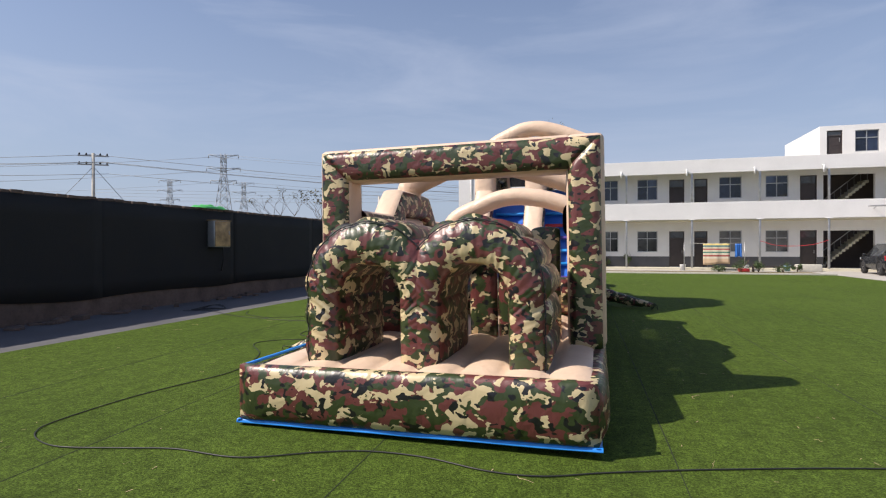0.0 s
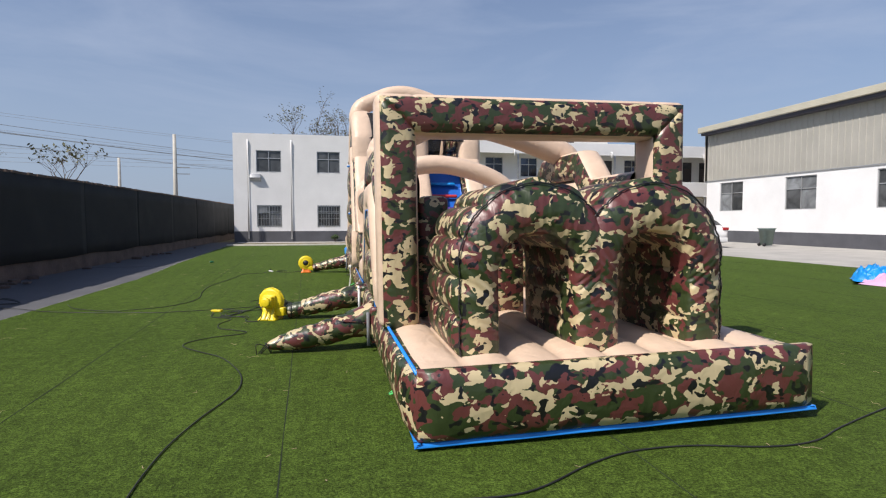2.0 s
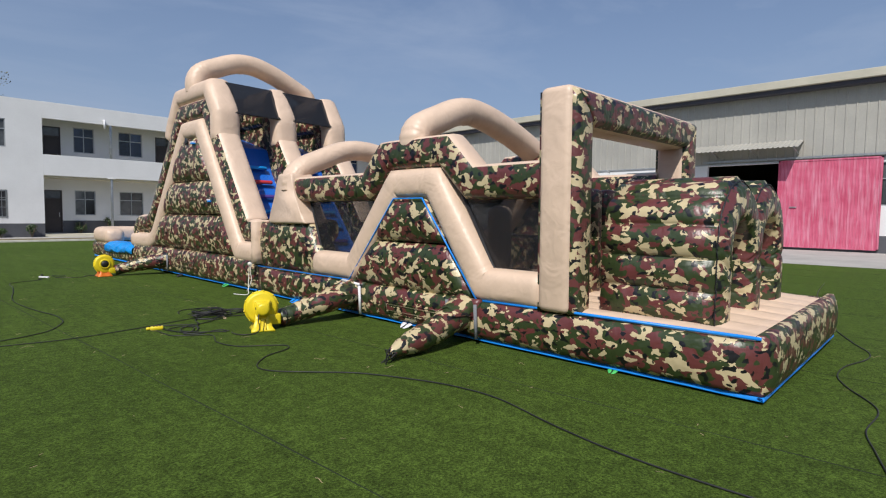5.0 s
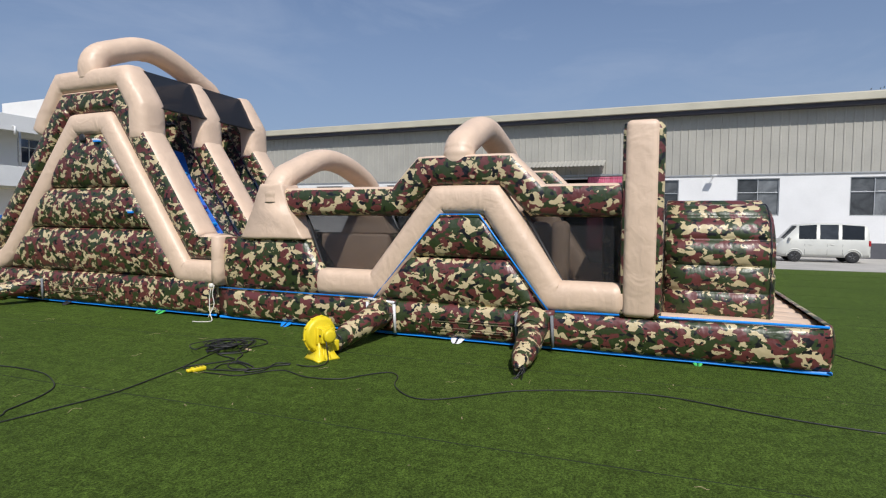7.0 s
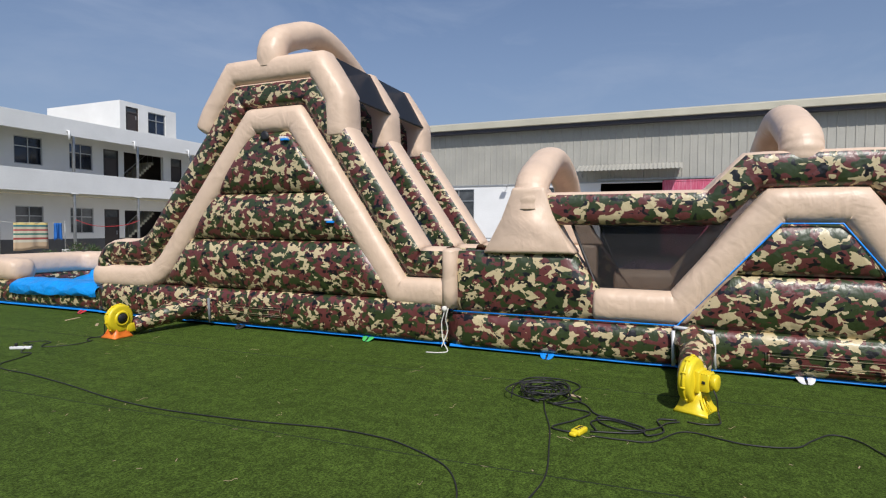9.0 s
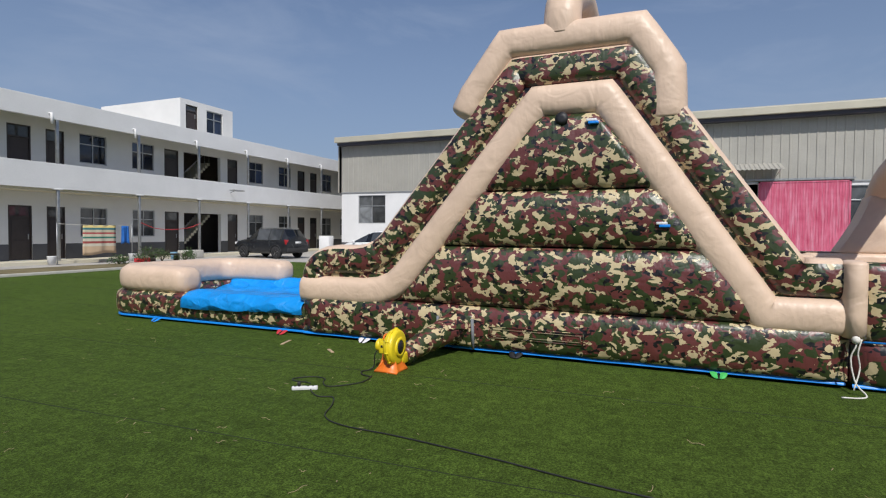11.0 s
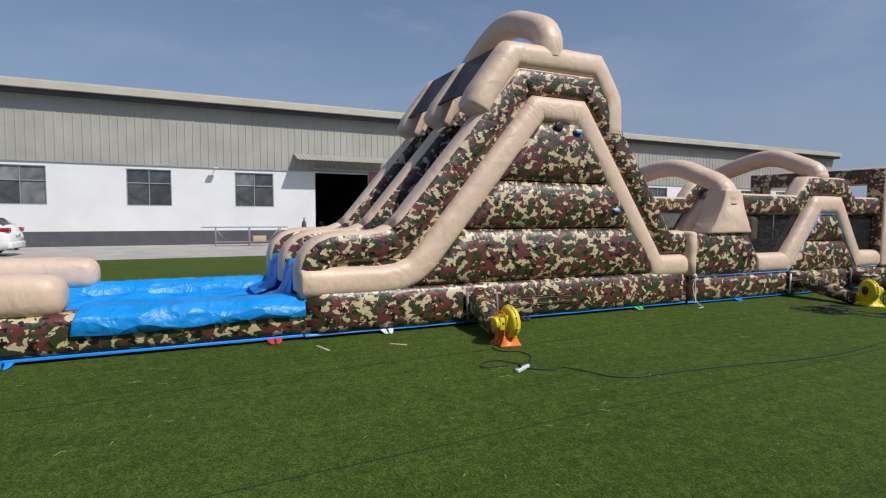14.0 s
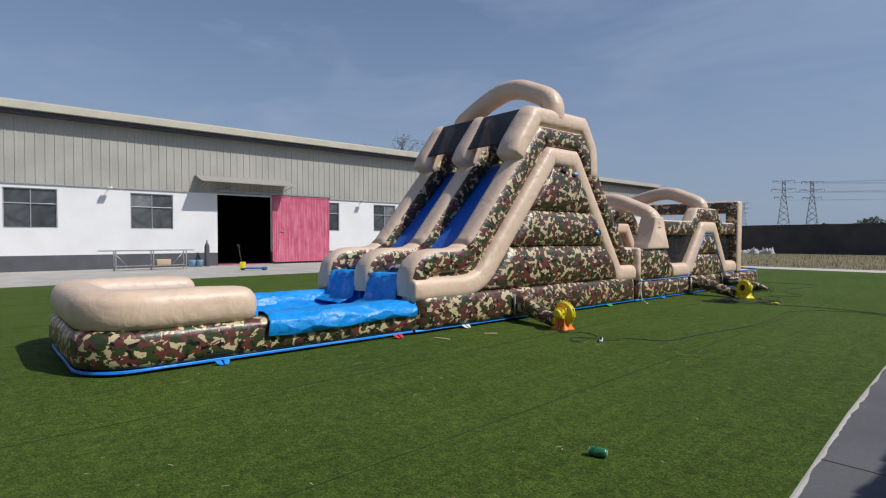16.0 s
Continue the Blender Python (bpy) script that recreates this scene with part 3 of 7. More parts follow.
def door(name, x, y, z, w, h, label):
    e = thing(name, label, "door", (x, y, z), 0, kind="structure")
    f = 0.06
    part("door_frame", boxes((-w / 2, -w / 2 + f, -0.03, 0.12, 0, h), (w / 2 - f, w / 2, -0.03, 0.12, 0, h), (-w / 2, w / 2, -0.03, 0.12, h - f, h), (-w / 2, w / 2, -0.02, 0.1, h * 0.8 - f / 2, h * 0.8 + f / 2), bev=0.004), DOORM, e, smooth=False)
    part("door_leaf", boxes((-w / 2 + f, w / 2 - f, 0.02, 0.06, 0.01, h * 0.8 - f / 2), (-w / 2 + 0.16, w / 2 - 0.16, 0.008, 0.02, 0.18, h * 0.36), (-w / 2 + 0.16, w / 2 - 0.16, 0.008, 0.02, h * 0.42, h * 0.74), bev=0.004), DOORM, e, smooth=False)
    part("pane", boxes((-w / 2 + f, w / 2 - f, 0.03, 0.036, h * 0.8 + f / 2, h - f)), PANE, e, smooth=False)
    part("door_handle", boxes((w / 2 - 0.17, w / 2 - 0.13, -0.03, 0.02, 0.95, 1.2), bev=0.008), STEEL, e)
    return e


def pierced(name, u0, u1, z0, z1, holes, near, far, material, label, axis="y", parent=None):
    """A wall with openings through it, as blocks between them. axis: the way it faces."""
    us = sorted({u0, u1, *(h[0] for h in holes), *(h[1] for h in holes)})
    zs = sorted({z0, z1, *(h[2] for h in holes), *(h[3] for h in holes)})
    bm = bmesh.new()
    for ua, ub in zip(us, us[1:]):
        run = None
        for za, zb in zip(zs, zs[1:]):
            um, zm = (ua + ub) / 2, (za + zb) / 2
            solid = not any(h[0] < um < h[1] and h[2] < zm < h[3] for h in holes)
            if solid:
                run = (run[0], zb) if run else (za, zb)
            if run and (not solid or zb == zs[-1]):
                if axis == "y":
                    box(bm, ua, ub, near, far, *run)
                else:
                    box(bm, near, far, ua, ub, *run)
                run = None
    bmesh.ops.remove_doubles(bm, verts=bm.verts, dist=1e-4)
    ob = tagged(obj(name, bm, material, False), label)
    if parent:
        ob.parent = parent
    else:
        tagged(ob, label, "wall", kind="structure")
    return ob


# ---- two-storey building ----
FY, BY = 35.7, 37.2


def building():
    W1, W2, TOP = 1.2, 4.95, 7.55
    wing_w = [(-5.55, -3.90), (-1.50, 0.08)]
    holes = [(a, b, z, z + 1.48) for a, b in wing_w for z in (W1 - 0.15, W2 - 0.15)]
    pierced("wall_wing", -7.05, 1.67, 0.74, 7.42, holes, FY, FY + 0.24, WALLW, "white rendered wing wall with two rows of windows")
    tagged(obj("dado_wing", boxes((-7.05, 1.67, FY, FY + 0.24, -0.1, 0.74)), WALLG, False), "dark grey painted foot of the wing wall", "dado", kind="structure")
    tagged(obj("wall_wing_side", boxes((-7.05, -6.81, FY + 0.24, 46, -0.1, 7.45), (1.43, 1.67, FY + 0.24, 46, -0.1, 7.45)), WALLW, False), "white rendered side walls of the wing", "wall", kind="structure")
    for a, b in wing_w:
        window("window_wing", (a + b) / 2, FY + 0.06, W2 - 0.15, b - a, 1.48, "-y", PANE)
        window("window_barred", (a + b) / 2, FY + 0.06, W1 - 0.15, b - a, 1.48, "-y", PANE, bars=True, label="barred aluminium window on the ground floor")
    for x in (-6.1, -3.24):
        tagged(obj("downpipe", tube([(x, FY - 0.07, 0.2), (x, FY - 0.07, 6.85), (x, FY + 0.05, 7.0)], 0.055, 10), WALLW), "white plastic rainwater pipe on the wing wall", "pipe", kind="structure")
    # gallery
    X0, X1 = 1.67, 45.0
    up_win = [(3.42, 4.5), (5.8, 7.17), (11.14, 12.56), (14.0, 15.38), (22.9, 24.3), (26.0, 27.4), (31.4, 32.8), (34.2, 35.6)]
    up_door = [(1.88, 2.8), (7.94, 8.93), (9.57, 10.42), (16.05, 17.03), (20.9, 21.8), (28.2, 29.1), (29.8, 30.7), (36.4, 37.4)]
    stair = (17.4, 20.3)
    holes = [(a, b, z, z + 1.48) for a, b in up_win for z in (W1, W2 - 0.05)]
    holes += [(a, b, z, z + h) for a, b in up_door for z, h in ((0.15, 2.5), (3.55, 2.75))] + [(*stair, 0.15, 2.62), (*stair, 3.55, 6.3)]
    pierced("wall_gallery", X0, X1, 0.0, 7.3, holes, BY, BY + 0.24, WALLW, "white rendered gallery wall with doors and windows")
    ds = sorted([(a, b) for a, b in up_door] + [stair])
    x = X0
    rows = []
    for a, b in ds + [(X1, X1)]:
        rows.append((x, a, BY - 0.006, BY, 0.0, 0.88))
        x = b
    tagged(obj("dado_gallery", boxes(*rows), WALLG, False), "dark grey painted foot of the gallery wall", "dado", kind="structure")
    for a, b in up_win:
        window("window_gallery", (a + b) / 2, BY + 0.05, W2 - 0.05, b - a, 1.48, "-y", PANEB, label="blue-tinted aluminium window on the upper gallery")
        window("window_gallery", (a + b) / 2, BY + 0.05, W1, b - a, 1.48, "-y", PANE, label="aluminium window on the ground floor gallery")
    for a, b in up_door:
        door("door_gallery", (a + b) / 2, BY + 0.05, 0.15, b - a, 2.5, "dark brown door with a glazed top light, shut")
        door("door_gallery", (a + b) / 2, BY + 0.05, 3.55, b - a, 2.75, "dark brown upper gallery door, shut")
    tagged(obj("floor_gallery", boxes((X0, X1, FY + 0.15, BY, 3.3, 3.5), (X0, X1, FY - 0.1, BY, -0.05, 0.13)), CREAM, False), "concrete floors of the two galleries", "floor", kind="structure")
    tagged(obj("parapet", boxes((X0, X1, FY, FY + 0.14, 3.4, 4.55), bev=0.01), WALLW, False), "white gallery parapet between the storeys", "parapet", kind="structure")
    tagged(obj("roof_band", boxes((X0, X1, FY, FY + 0.2, 6.52, 7.43), bev=0.01), WALLW, False), "white roof parapet of the gallery building", "parapet", kind="structure")
    tagged(obj("roof_slab", boxes((X0, X1, FY + 0.2, 46, 6.95, 7.12), (-6.81, 1.43, FY + 0.24, 46, 7.1, 7.25)), CREAM, False), "flat concrete roof of the building", "roof", kind="structure")
    tagged(obj("wall_rear", boxes((-7.05, X1, 46, 46.2, -0.1, 7.4), (X1, X1 + 0.2, FY, 46.2, -0.1, 7.5)), WALLW, False), "plain rear wall of the building", "wall", kind="structure")
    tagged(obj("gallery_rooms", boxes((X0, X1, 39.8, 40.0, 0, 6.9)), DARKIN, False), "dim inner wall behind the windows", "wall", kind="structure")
    # slim columns with pipe elbows
    for x in (5.0, 9.2, 13.3, 17.22, 21.25, 25.3, 29.35, 33.4, 37.5):
        c = thing("gallery_column", "slim grey steel gallery column on two storeys", "column", (x, FY + 0.07, 0), group="gallery columns")
        part("shaft", boxes((-0.06, 0.06, -0.06, 0.06, 0.12, 3.36), (-0.06, 0.06, -0.06, 0.06, 4.58, 6.55), bev=0.01), STEEL, c)
        part("head_plate", boxes((-0.2, 0.2, -0.1, 0.1, 3.36, 3.42), bev=0.01), WALLW, c)
        part("drain_spout", tube([(-0.35, -0.02, 6.75), (-0.35, -0.22, 6.75), (-0.35, -0.24, 6.3)], 0.06, 8), WALLW, c, "white plastic drain spout")
    # stair flights in the open bay
    for z in (0.15, 3.55):
        st = thing("staircase", "concrete stair flight in the open bay", "stairs", (0, 0, 0))
        for i in range(15):
            part("step", boxes((17.5 + i * 0.19, 17.7 + i * 0.19, BY + 1.0, BY + 2.2, z + i * 0.17 - 0.12, z + i * 0.17 + 0.05)), CREAM, st, smooth=False)
        part("handrail", tube([(17.5, BY + 0.95, z + 0.95), (20.3, BY + 0.95, z + 3.35)], 0.03), STEEL, st)
        for i in range(0, 15, 2):
            part("baluster", tube([(17.6 + i * 0.19, BY + 0.95, z + i * 0.17), (17.6 + i * 0.19, BY + 0.95, z + 1.0 + i * 0.162)], 0.012, 6), STEEL, st)
    # roof room over the stair
    ph = [(17.6, 18.5, 7.5, 9.2), (19.2, 20.55, 7.75, 9.15)]
    pierced("wall_roof_room", 17.2, 21.4, 7.1, 9.5, ph, BY + 0.02, BY + 0.26, WALLW, "white rendered front of the roof room")
    tagged(obj("wall_roof_room_sides", boxes((17.2, 17.44, BY + 0.26, 44, 7.1, 9.5), (21.16, 21.4, BY + 0.26, 44, 7.1, 9.5), (17.2, 21.4, 44, 44.2, 7.1, 9.5), (17.44, 21.16, BY + 0.26, 44, 9.4, 9.55)), WALLW, False),
           "white rendered sides and top of the roof room", "wall", kind="structure")
    door("door_roof_room", 18.05, BY + 0.1, 7.5, 0.9, 1.7, "rusty brown metal roof-room door, shut")
    window("window_roof_room", 19.87, BY + 0.1, 7.75, 1.35, 1.4, "-y", PANEB, label="green-tinted window in the roof room")


building()


# ---- workshop hall ----
HX = 26.7


def hall():
    Y0, Y1 = -44.0, 32.1
    wins = [(30.7, 28.5), (25.0, 22.8), (19.27, 17.1), (13.82, 11.66), (2.9, 0.8), (-2.1, -4.1), (-7.2, -9.3), (-12.6, -14.7), (-18.5, -20.6), (-24.0, -26.1), (-29.5, -31.6), (-35.0, -37.1)]
    holes = [(b, a, 2.15, 4.13) for a, b in wins] + [(5.75, 9.18, 0.0, 4.29)]
    pierced("wall_hall", Y0, Y1, 0.78, 4.38, [(b, a, max(z0, 0.78), z1) for b, a, z0, z1 in holes], HX, HX + 0.24, WALLW, "white rendered workshop wall below the cladding", "x")
    tagged(obj("dado_hall", boxes((HX, HX + 0.24, Y0, 5.75, -0.1, 0.78), (HX, HX + 0.24, 9.18, Y1, -0.1, 0.78)), WALLG, False), "dark grey painted foot of the workshop wall", "dado", kind="structure")
    for a, b in wins:
        window("window_hall", HX + 0.07, (a + b) / 2, 2.15, a - b, 1.98, "-x", PANE, split=0.38, label="wide aluminium workshop window with grey glass")
    # ribbed steel cladding: ribs are raised folds
    bm = bmesh.new()
    prof = []
    y = Y0
    while y < Y1:
        prof += [(y, 0.0), (y + 0.30, 0.0), (y + 0.325, -0.03), (y + 0.375, -0.03), (y + 0.399, 0.0)]
        y += 0.40
    prof.append((Y1, 0.0))
    lo = [bm.verts.new((HX - 0.02 + d, y, 4.36)) for y, d in prof]
    hi = [bm.verts.new((HX - 0.02 + d, y, 7.7)) for y, d in prof]
    for i in range(len(prof) - 1):
        bm.faces.new((lo[i], lo[i + 1], hi[i + 1], hi[i]))
    r = bmesh.ops.extrude_face_region(bm, geom=list(bm.faces))
    for v in (q for q in r["geom"] if isinstance(q, bmesh.types.BMVert)):
        v.co.x += 0.05
    tagged(obj("cladding", bm, CLAD, False), "grey ribbed steel cladding of the workshop hall", "cladding", kind="structure")
    tagged(obj("flashing", boxes((HX - 0.07, HX, Y0, Y1, 4.32, 4.38)), ALU, False), "thin metal flashing under the cladding", "flashing", kind="structure")
    # roof with overhanging eave
    roof = prism([(HX - 0.75, 7.86), (HX - 0.75, 8.02), (HX + 9.2, 10.3), (HX + 19, 8.02), (HX + 19, 7.86), (HX + 9.2, 10.14)], "y", Y0 - 0.2, Y1 + 0.15)
    tagged(obj("roof_hall", roof, ROOFM, False), "low pitched beige sheet roof of the hall", "roof", kind="structure")
    tagged(obj("gutter", boxes((HX - 0.82, HX - 0.6, Y0, Y1 + 0.1, 7.84, 8.22), bev=0.02), ROOFM, False), "beige eaves gutter of the hall", "gutter", kind="structure")
    # strip under the roof edge, its shade carried by the dark colour
    tagged(obj("soffit", boxes((HX - 0.6, HX + 0.1, Y0, Y1, 7.66, 7.84)), EAVE_SHADE, False), "soffit strip with the eave shade put into its dark colour", "soffit", kind="structure")
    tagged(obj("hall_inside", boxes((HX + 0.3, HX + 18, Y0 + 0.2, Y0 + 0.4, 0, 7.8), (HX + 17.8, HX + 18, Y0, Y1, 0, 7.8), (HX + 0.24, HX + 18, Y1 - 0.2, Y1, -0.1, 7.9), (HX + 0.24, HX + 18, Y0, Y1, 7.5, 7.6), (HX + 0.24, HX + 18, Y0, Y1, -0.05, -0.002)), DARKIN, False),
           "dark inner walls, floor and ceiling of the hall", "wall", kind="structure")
    gable = prism([(HX + 0.1, 4.0), (HX + 0.1, 7.86), (HX + 9.2, 10.1), (HX + 18, 7.86), (HX + 18, 4.0)], "y", Y1 - 0.02, Y1 + 0.03)
    tagged(obj("gable_hall", gable, CLAD, False), "ribbed steel gable end of the hall", "gable", kind="structure")
    # sliding red door, slid open
    d = thing("sliding_door", "faded red sheet-metal sliding door, slid open", "door", (HX - 0.12, 3.72, 0.11), kind="structure")
    bm = bmesh.new()
    prof = []
    for i in range(34):
        y0 = -2.03 + i * 4.06 / 34
        prof += [(y0, 0.0), (y0 + 0.08, 0.0), (y0 + 0.09, -0.012), (y0 + 0.11, -0.012)]
    prof.append((2.03, 0.0))
    lo = [bm.verts.new((q, y, 0)) for y, q in prof]
    hi = [bm.verts.new((q, y, 4.24)) for y, q in prof]
    for i in range(len(prof) - 1):
        bm.faces.new((lo[i], lo[i + 1], hi[i + 1], hi[i]))
    r = bmesh.ops.extrude_face_region(bm, geom=list(bm.faces))
    for v in (q for q in r["geom"] if isinstance(q, bmesh.types.BMVert)):
        v.co.x += 0.03
    part("door_leaf", bm, REDDOOR, d, smooth=False)
    part("door_frame", boxes((-0.03, 0.0, -2.05, 2.05, 4.2, 4.28), (-0.03, 0.0, -2.05, 2.05, 0, 0.06), (-0.03, 0, -2.05, -1.97, 0, 4.28), (-0.03, 0, 1.97, 2.05, 0, 4.28)), REDDOOR, d, smooth=False)
    part("door_handle", boxes((-0.06, -0.03, 1.2, 1.5, 1.95, 2.0), bev=0.006), STEEL, d)
    tagged(obj("door_track", boxes((HX - 0.2, HX - 0.1, 1.5, 9.35, 4.44, 4.54)), STEEL, False), "steel track of the sliding door", "track", kind="structure")
    tagged(obj("door_sill", boxes((HX - 0.12, HX + 0.24, 5.75, 9.18, -0.008, 0.03), bev=0.006), REDDOOR, False), "low red-painted sill of the workshop door", "sill", kind="structure")
    # ribbed awning
    aw = thing("awning", "weathered ribbed metal awning over the workshop door", "awning", (0, 0, 0))
    bm = bmesh.new()
    prof = []
    y = 4.75
    while y < 10.4:
        prof += [(y, 0.0), (y + 0.10, 0.0), (y + 0.14, 0.035), (y + 0.18, 0.035), (y + 0.219, 0.0)]
        y += 0.22
    a = [bm.verts.new((HX - 1.35, y, 4.92 + d)) for y, d in prof]
    b = [bm.verts.new((HX - 0.06, y, 5.36 + d)) for y, d in prof]
    for i in range(len(prof) - 1):
        if (prof[i + 1][0] - prof[i][0]) > 1e-6:
            bm.faces.new((a[i], a[i + 1], b[i + 1], b[i]))
    r = bmesh.ops.extrude_face_region(bm, geom=list(bm.faces))
    for v in (q for q in r["geom"] if isinstance(q, bmesh.types.BMVert)):
        v.co.z -= 0.012
    part("sheet", bm, CLAD, aw, smooth=False)
    for y in (4.95, 6.8, 8.6, 10.2):
        part("bracket", tube([(HX - 0.04, y, 4.7), (HX - 1.3, y, 4.88)], 0.02, 6), STEEL, aw)
        part("bracket", tube([(HX - 0.04, y, 5.28), (HX - 1.3, y, 4.88)], 0.02, 6), STEEL, aw)
    # bulkhead floodlights
    for y in (14.9, -0.9):
        fl = thing("floodlight", "small grey floodlight on a wall bracket", "lamp", (HX - 0.02, y, 4.2))
        part("bracket", tube([(0, 0, 0), (-0.35, 0, 0.08)], 0.02, 6), STEEL, fl)
        part("housing", boxes((-0.6, -0.3, -0.16, 0.16, 0.04, 0.14), bev=0.02), ALU, fl)


hall()

# ---- inflatable obstacle course: entrance module ----
X = (1, 0, 0)
W = 3.12


def yz(x, pts):
    return [(x, y, z) for y, z in pts]


course = thing("inflatable_obstacle_course", "camouflage and beige inflatable obstacle course with twin tunnels and netted sides", "inflatable")
# it lies on a faint slope of the yard
course.matrix_world = pose(0, 0, -0.006, 0, -0.8, 0)
slide = thing("inflatable_slide", "tall camouflage and beige twin-lane inflatable slide with blue lanes", "inflatable")
pool = thing("inflatable_splash_pool", "low camouflage splash pool with a beige rim and blue liner", "inflatable")


def base_side(parent, y0, y1, x, out, h, seams=None, material=CAMO, nu=30):
    a, b = sorted((y0, y1))
    part("base_side", quilt(lambda v: a, lambda v: b, seams or [0.06, h], (x, 0, 0), (0, 1, 0), (0, 0, 1), (out, 0, 0), 0.09, nu=nu, nv=8, ends=0.08), material, parent, "camouflage base tube")


def trim(parent, pts, r=0.016):
    part("trim", tube(pts, r, 6), BLUE_TRIM, parent, "bright blue edge trim")


def foot_edge(parent, pts, side, w=0.05):
    """A flat blue cloth edge along the foot: from the tube's seam it slopes out to the ground, a little wavy."""
    bm = bmesh.new()
    path = []
    for p, q in zip(pts, pts[1:]):
        c = max(1, int((Vector(q) - Vector(p)).length / 0.12))
        path += [Vector(p).lerp(Vector(q), k / c) for k in range(c)]
    path.append(Vector(pts[-1]))
    rows = []
    for i, p in enumerate(path):
        t = (path[min(i + 1, len(path) - 1)] - path[max(i - 1, 0)]).normalized()
        out = Vector((t.y, -t.x, 0)) * side
        wob = 0.010 * noise.noise(Vector((p.x * 2.1, p.y * 2.1, 6)))
        a, b = p + Vector((0, 0, 0.013)), p + out * (w + wob * 0.6) + Vector((0, 0, -0.015 + wob * 0.6))
        rows.append([bm.verts.new(q) for q in (a, a.lerp(b, 0.5) + Vector((0, 0, 0.008)), b, b - Vector((0, 0, 0.006)), a.lerp(b, 0.5) - Vector((0, 0, 0.004)), a - out * 0.03)])
    for r0, r1 in zip(rows, rows[1:]):
        for j in range(6):
            bm.faces.new((r0[j], r0[(j + 1) % 6], r1[(j + 1) % 6], r1[j]))
    part("foot_edge", bm, BLUE_TRIM, parent, "bright blue cloth edge at the foot")


# base: floor of lengthwise air channels, side tubes, front tube
def channels(x0, x1, y0, y1, z, n, rise, dip=0.0, ny=16):
    bm = bmesh.new()
    per = 8
    rows = []
    for j in range(ny + 1):
        y = y0 + (y1 - y0) * j / ny
        row = []
        for i in range(n * per + 1):
            w = (i % per) / per
            e = min(1.0, min(j, ny - j) / ny * 9 + 0.35)
            row.append(bm.verts.new((x0 + (x1 - x0) * i / (n * per), y, z + rise * e * abs(math.sin(math.pi * w)) ** 0.6 - dip)))
        rows.append(row)
    for a, b in zip(rows, rows[1:]):
        for i in range(len(a) - 1):
            bm.faces.new((a[i], a[i + 1], b[i + 1], b[i]))
    rim = rows[0] + [r[-1] for r in rows[1:]] + rows[-1][-2::-1] + [r[0] for r in rows[-2:0:-1]]
    low = [bm.verts.new((v.co.x, v.co.y, 0.06)) for v in rim]
    for i in range(len(rim)):
        bm.faces.new((rim[i], rim[(i + 1) % len(rim)], low[(i + 1) % len(rim)], low[i]))
    return bm


part("floor", channels(0.015, W - 0.015, 0.015, 8.15, 0.475, 8, 0.065, ny=40), BEIGE, course, "beige channelled floor")
base_side(course, 0.0, 8.2, 0.0, -1, 0.50)
base_side(course, 0.0, 8.2, W, 1, 0.50)
part("base_front", quilt(lambda v: 0.0, lambda v: W, [0.06, 0.55], (0, 0, 0), (1, 0, 0), (0, 0, 1), (0, -1, 0), 0.07, nu=26, nv=8, ends=0.08), CAMO, course, "camouflage front tube")
# inset belly on the ground; black stands for the shadow under the foot edge
part("underside", boxes((0.10, W - 0.10, 0.10, 8.2, 0.002, 0.10), bev=0.03), BLACK, course, "black underside standing in for the shade below the base")
foot_edge(course, [(-0.005, -0.02, 0.05), (-0.01, 8.18, 0.055)], -1, 0.016)
foot_edge(course, [(-0.03, -0.005, 0.05), (W + 0.03, -0.005, 0.05)], 1, 0.014)
foot_edge(course, [(W + 0.005, -0.02, 0.05), (W + 0.01, 8.18, 0.055)], 1, 0.016)
trim(course, [(0.0, 0.02, 0.53), (-0.02, 1.7, 0.52), (-0.02, 2.9, 0.5)])


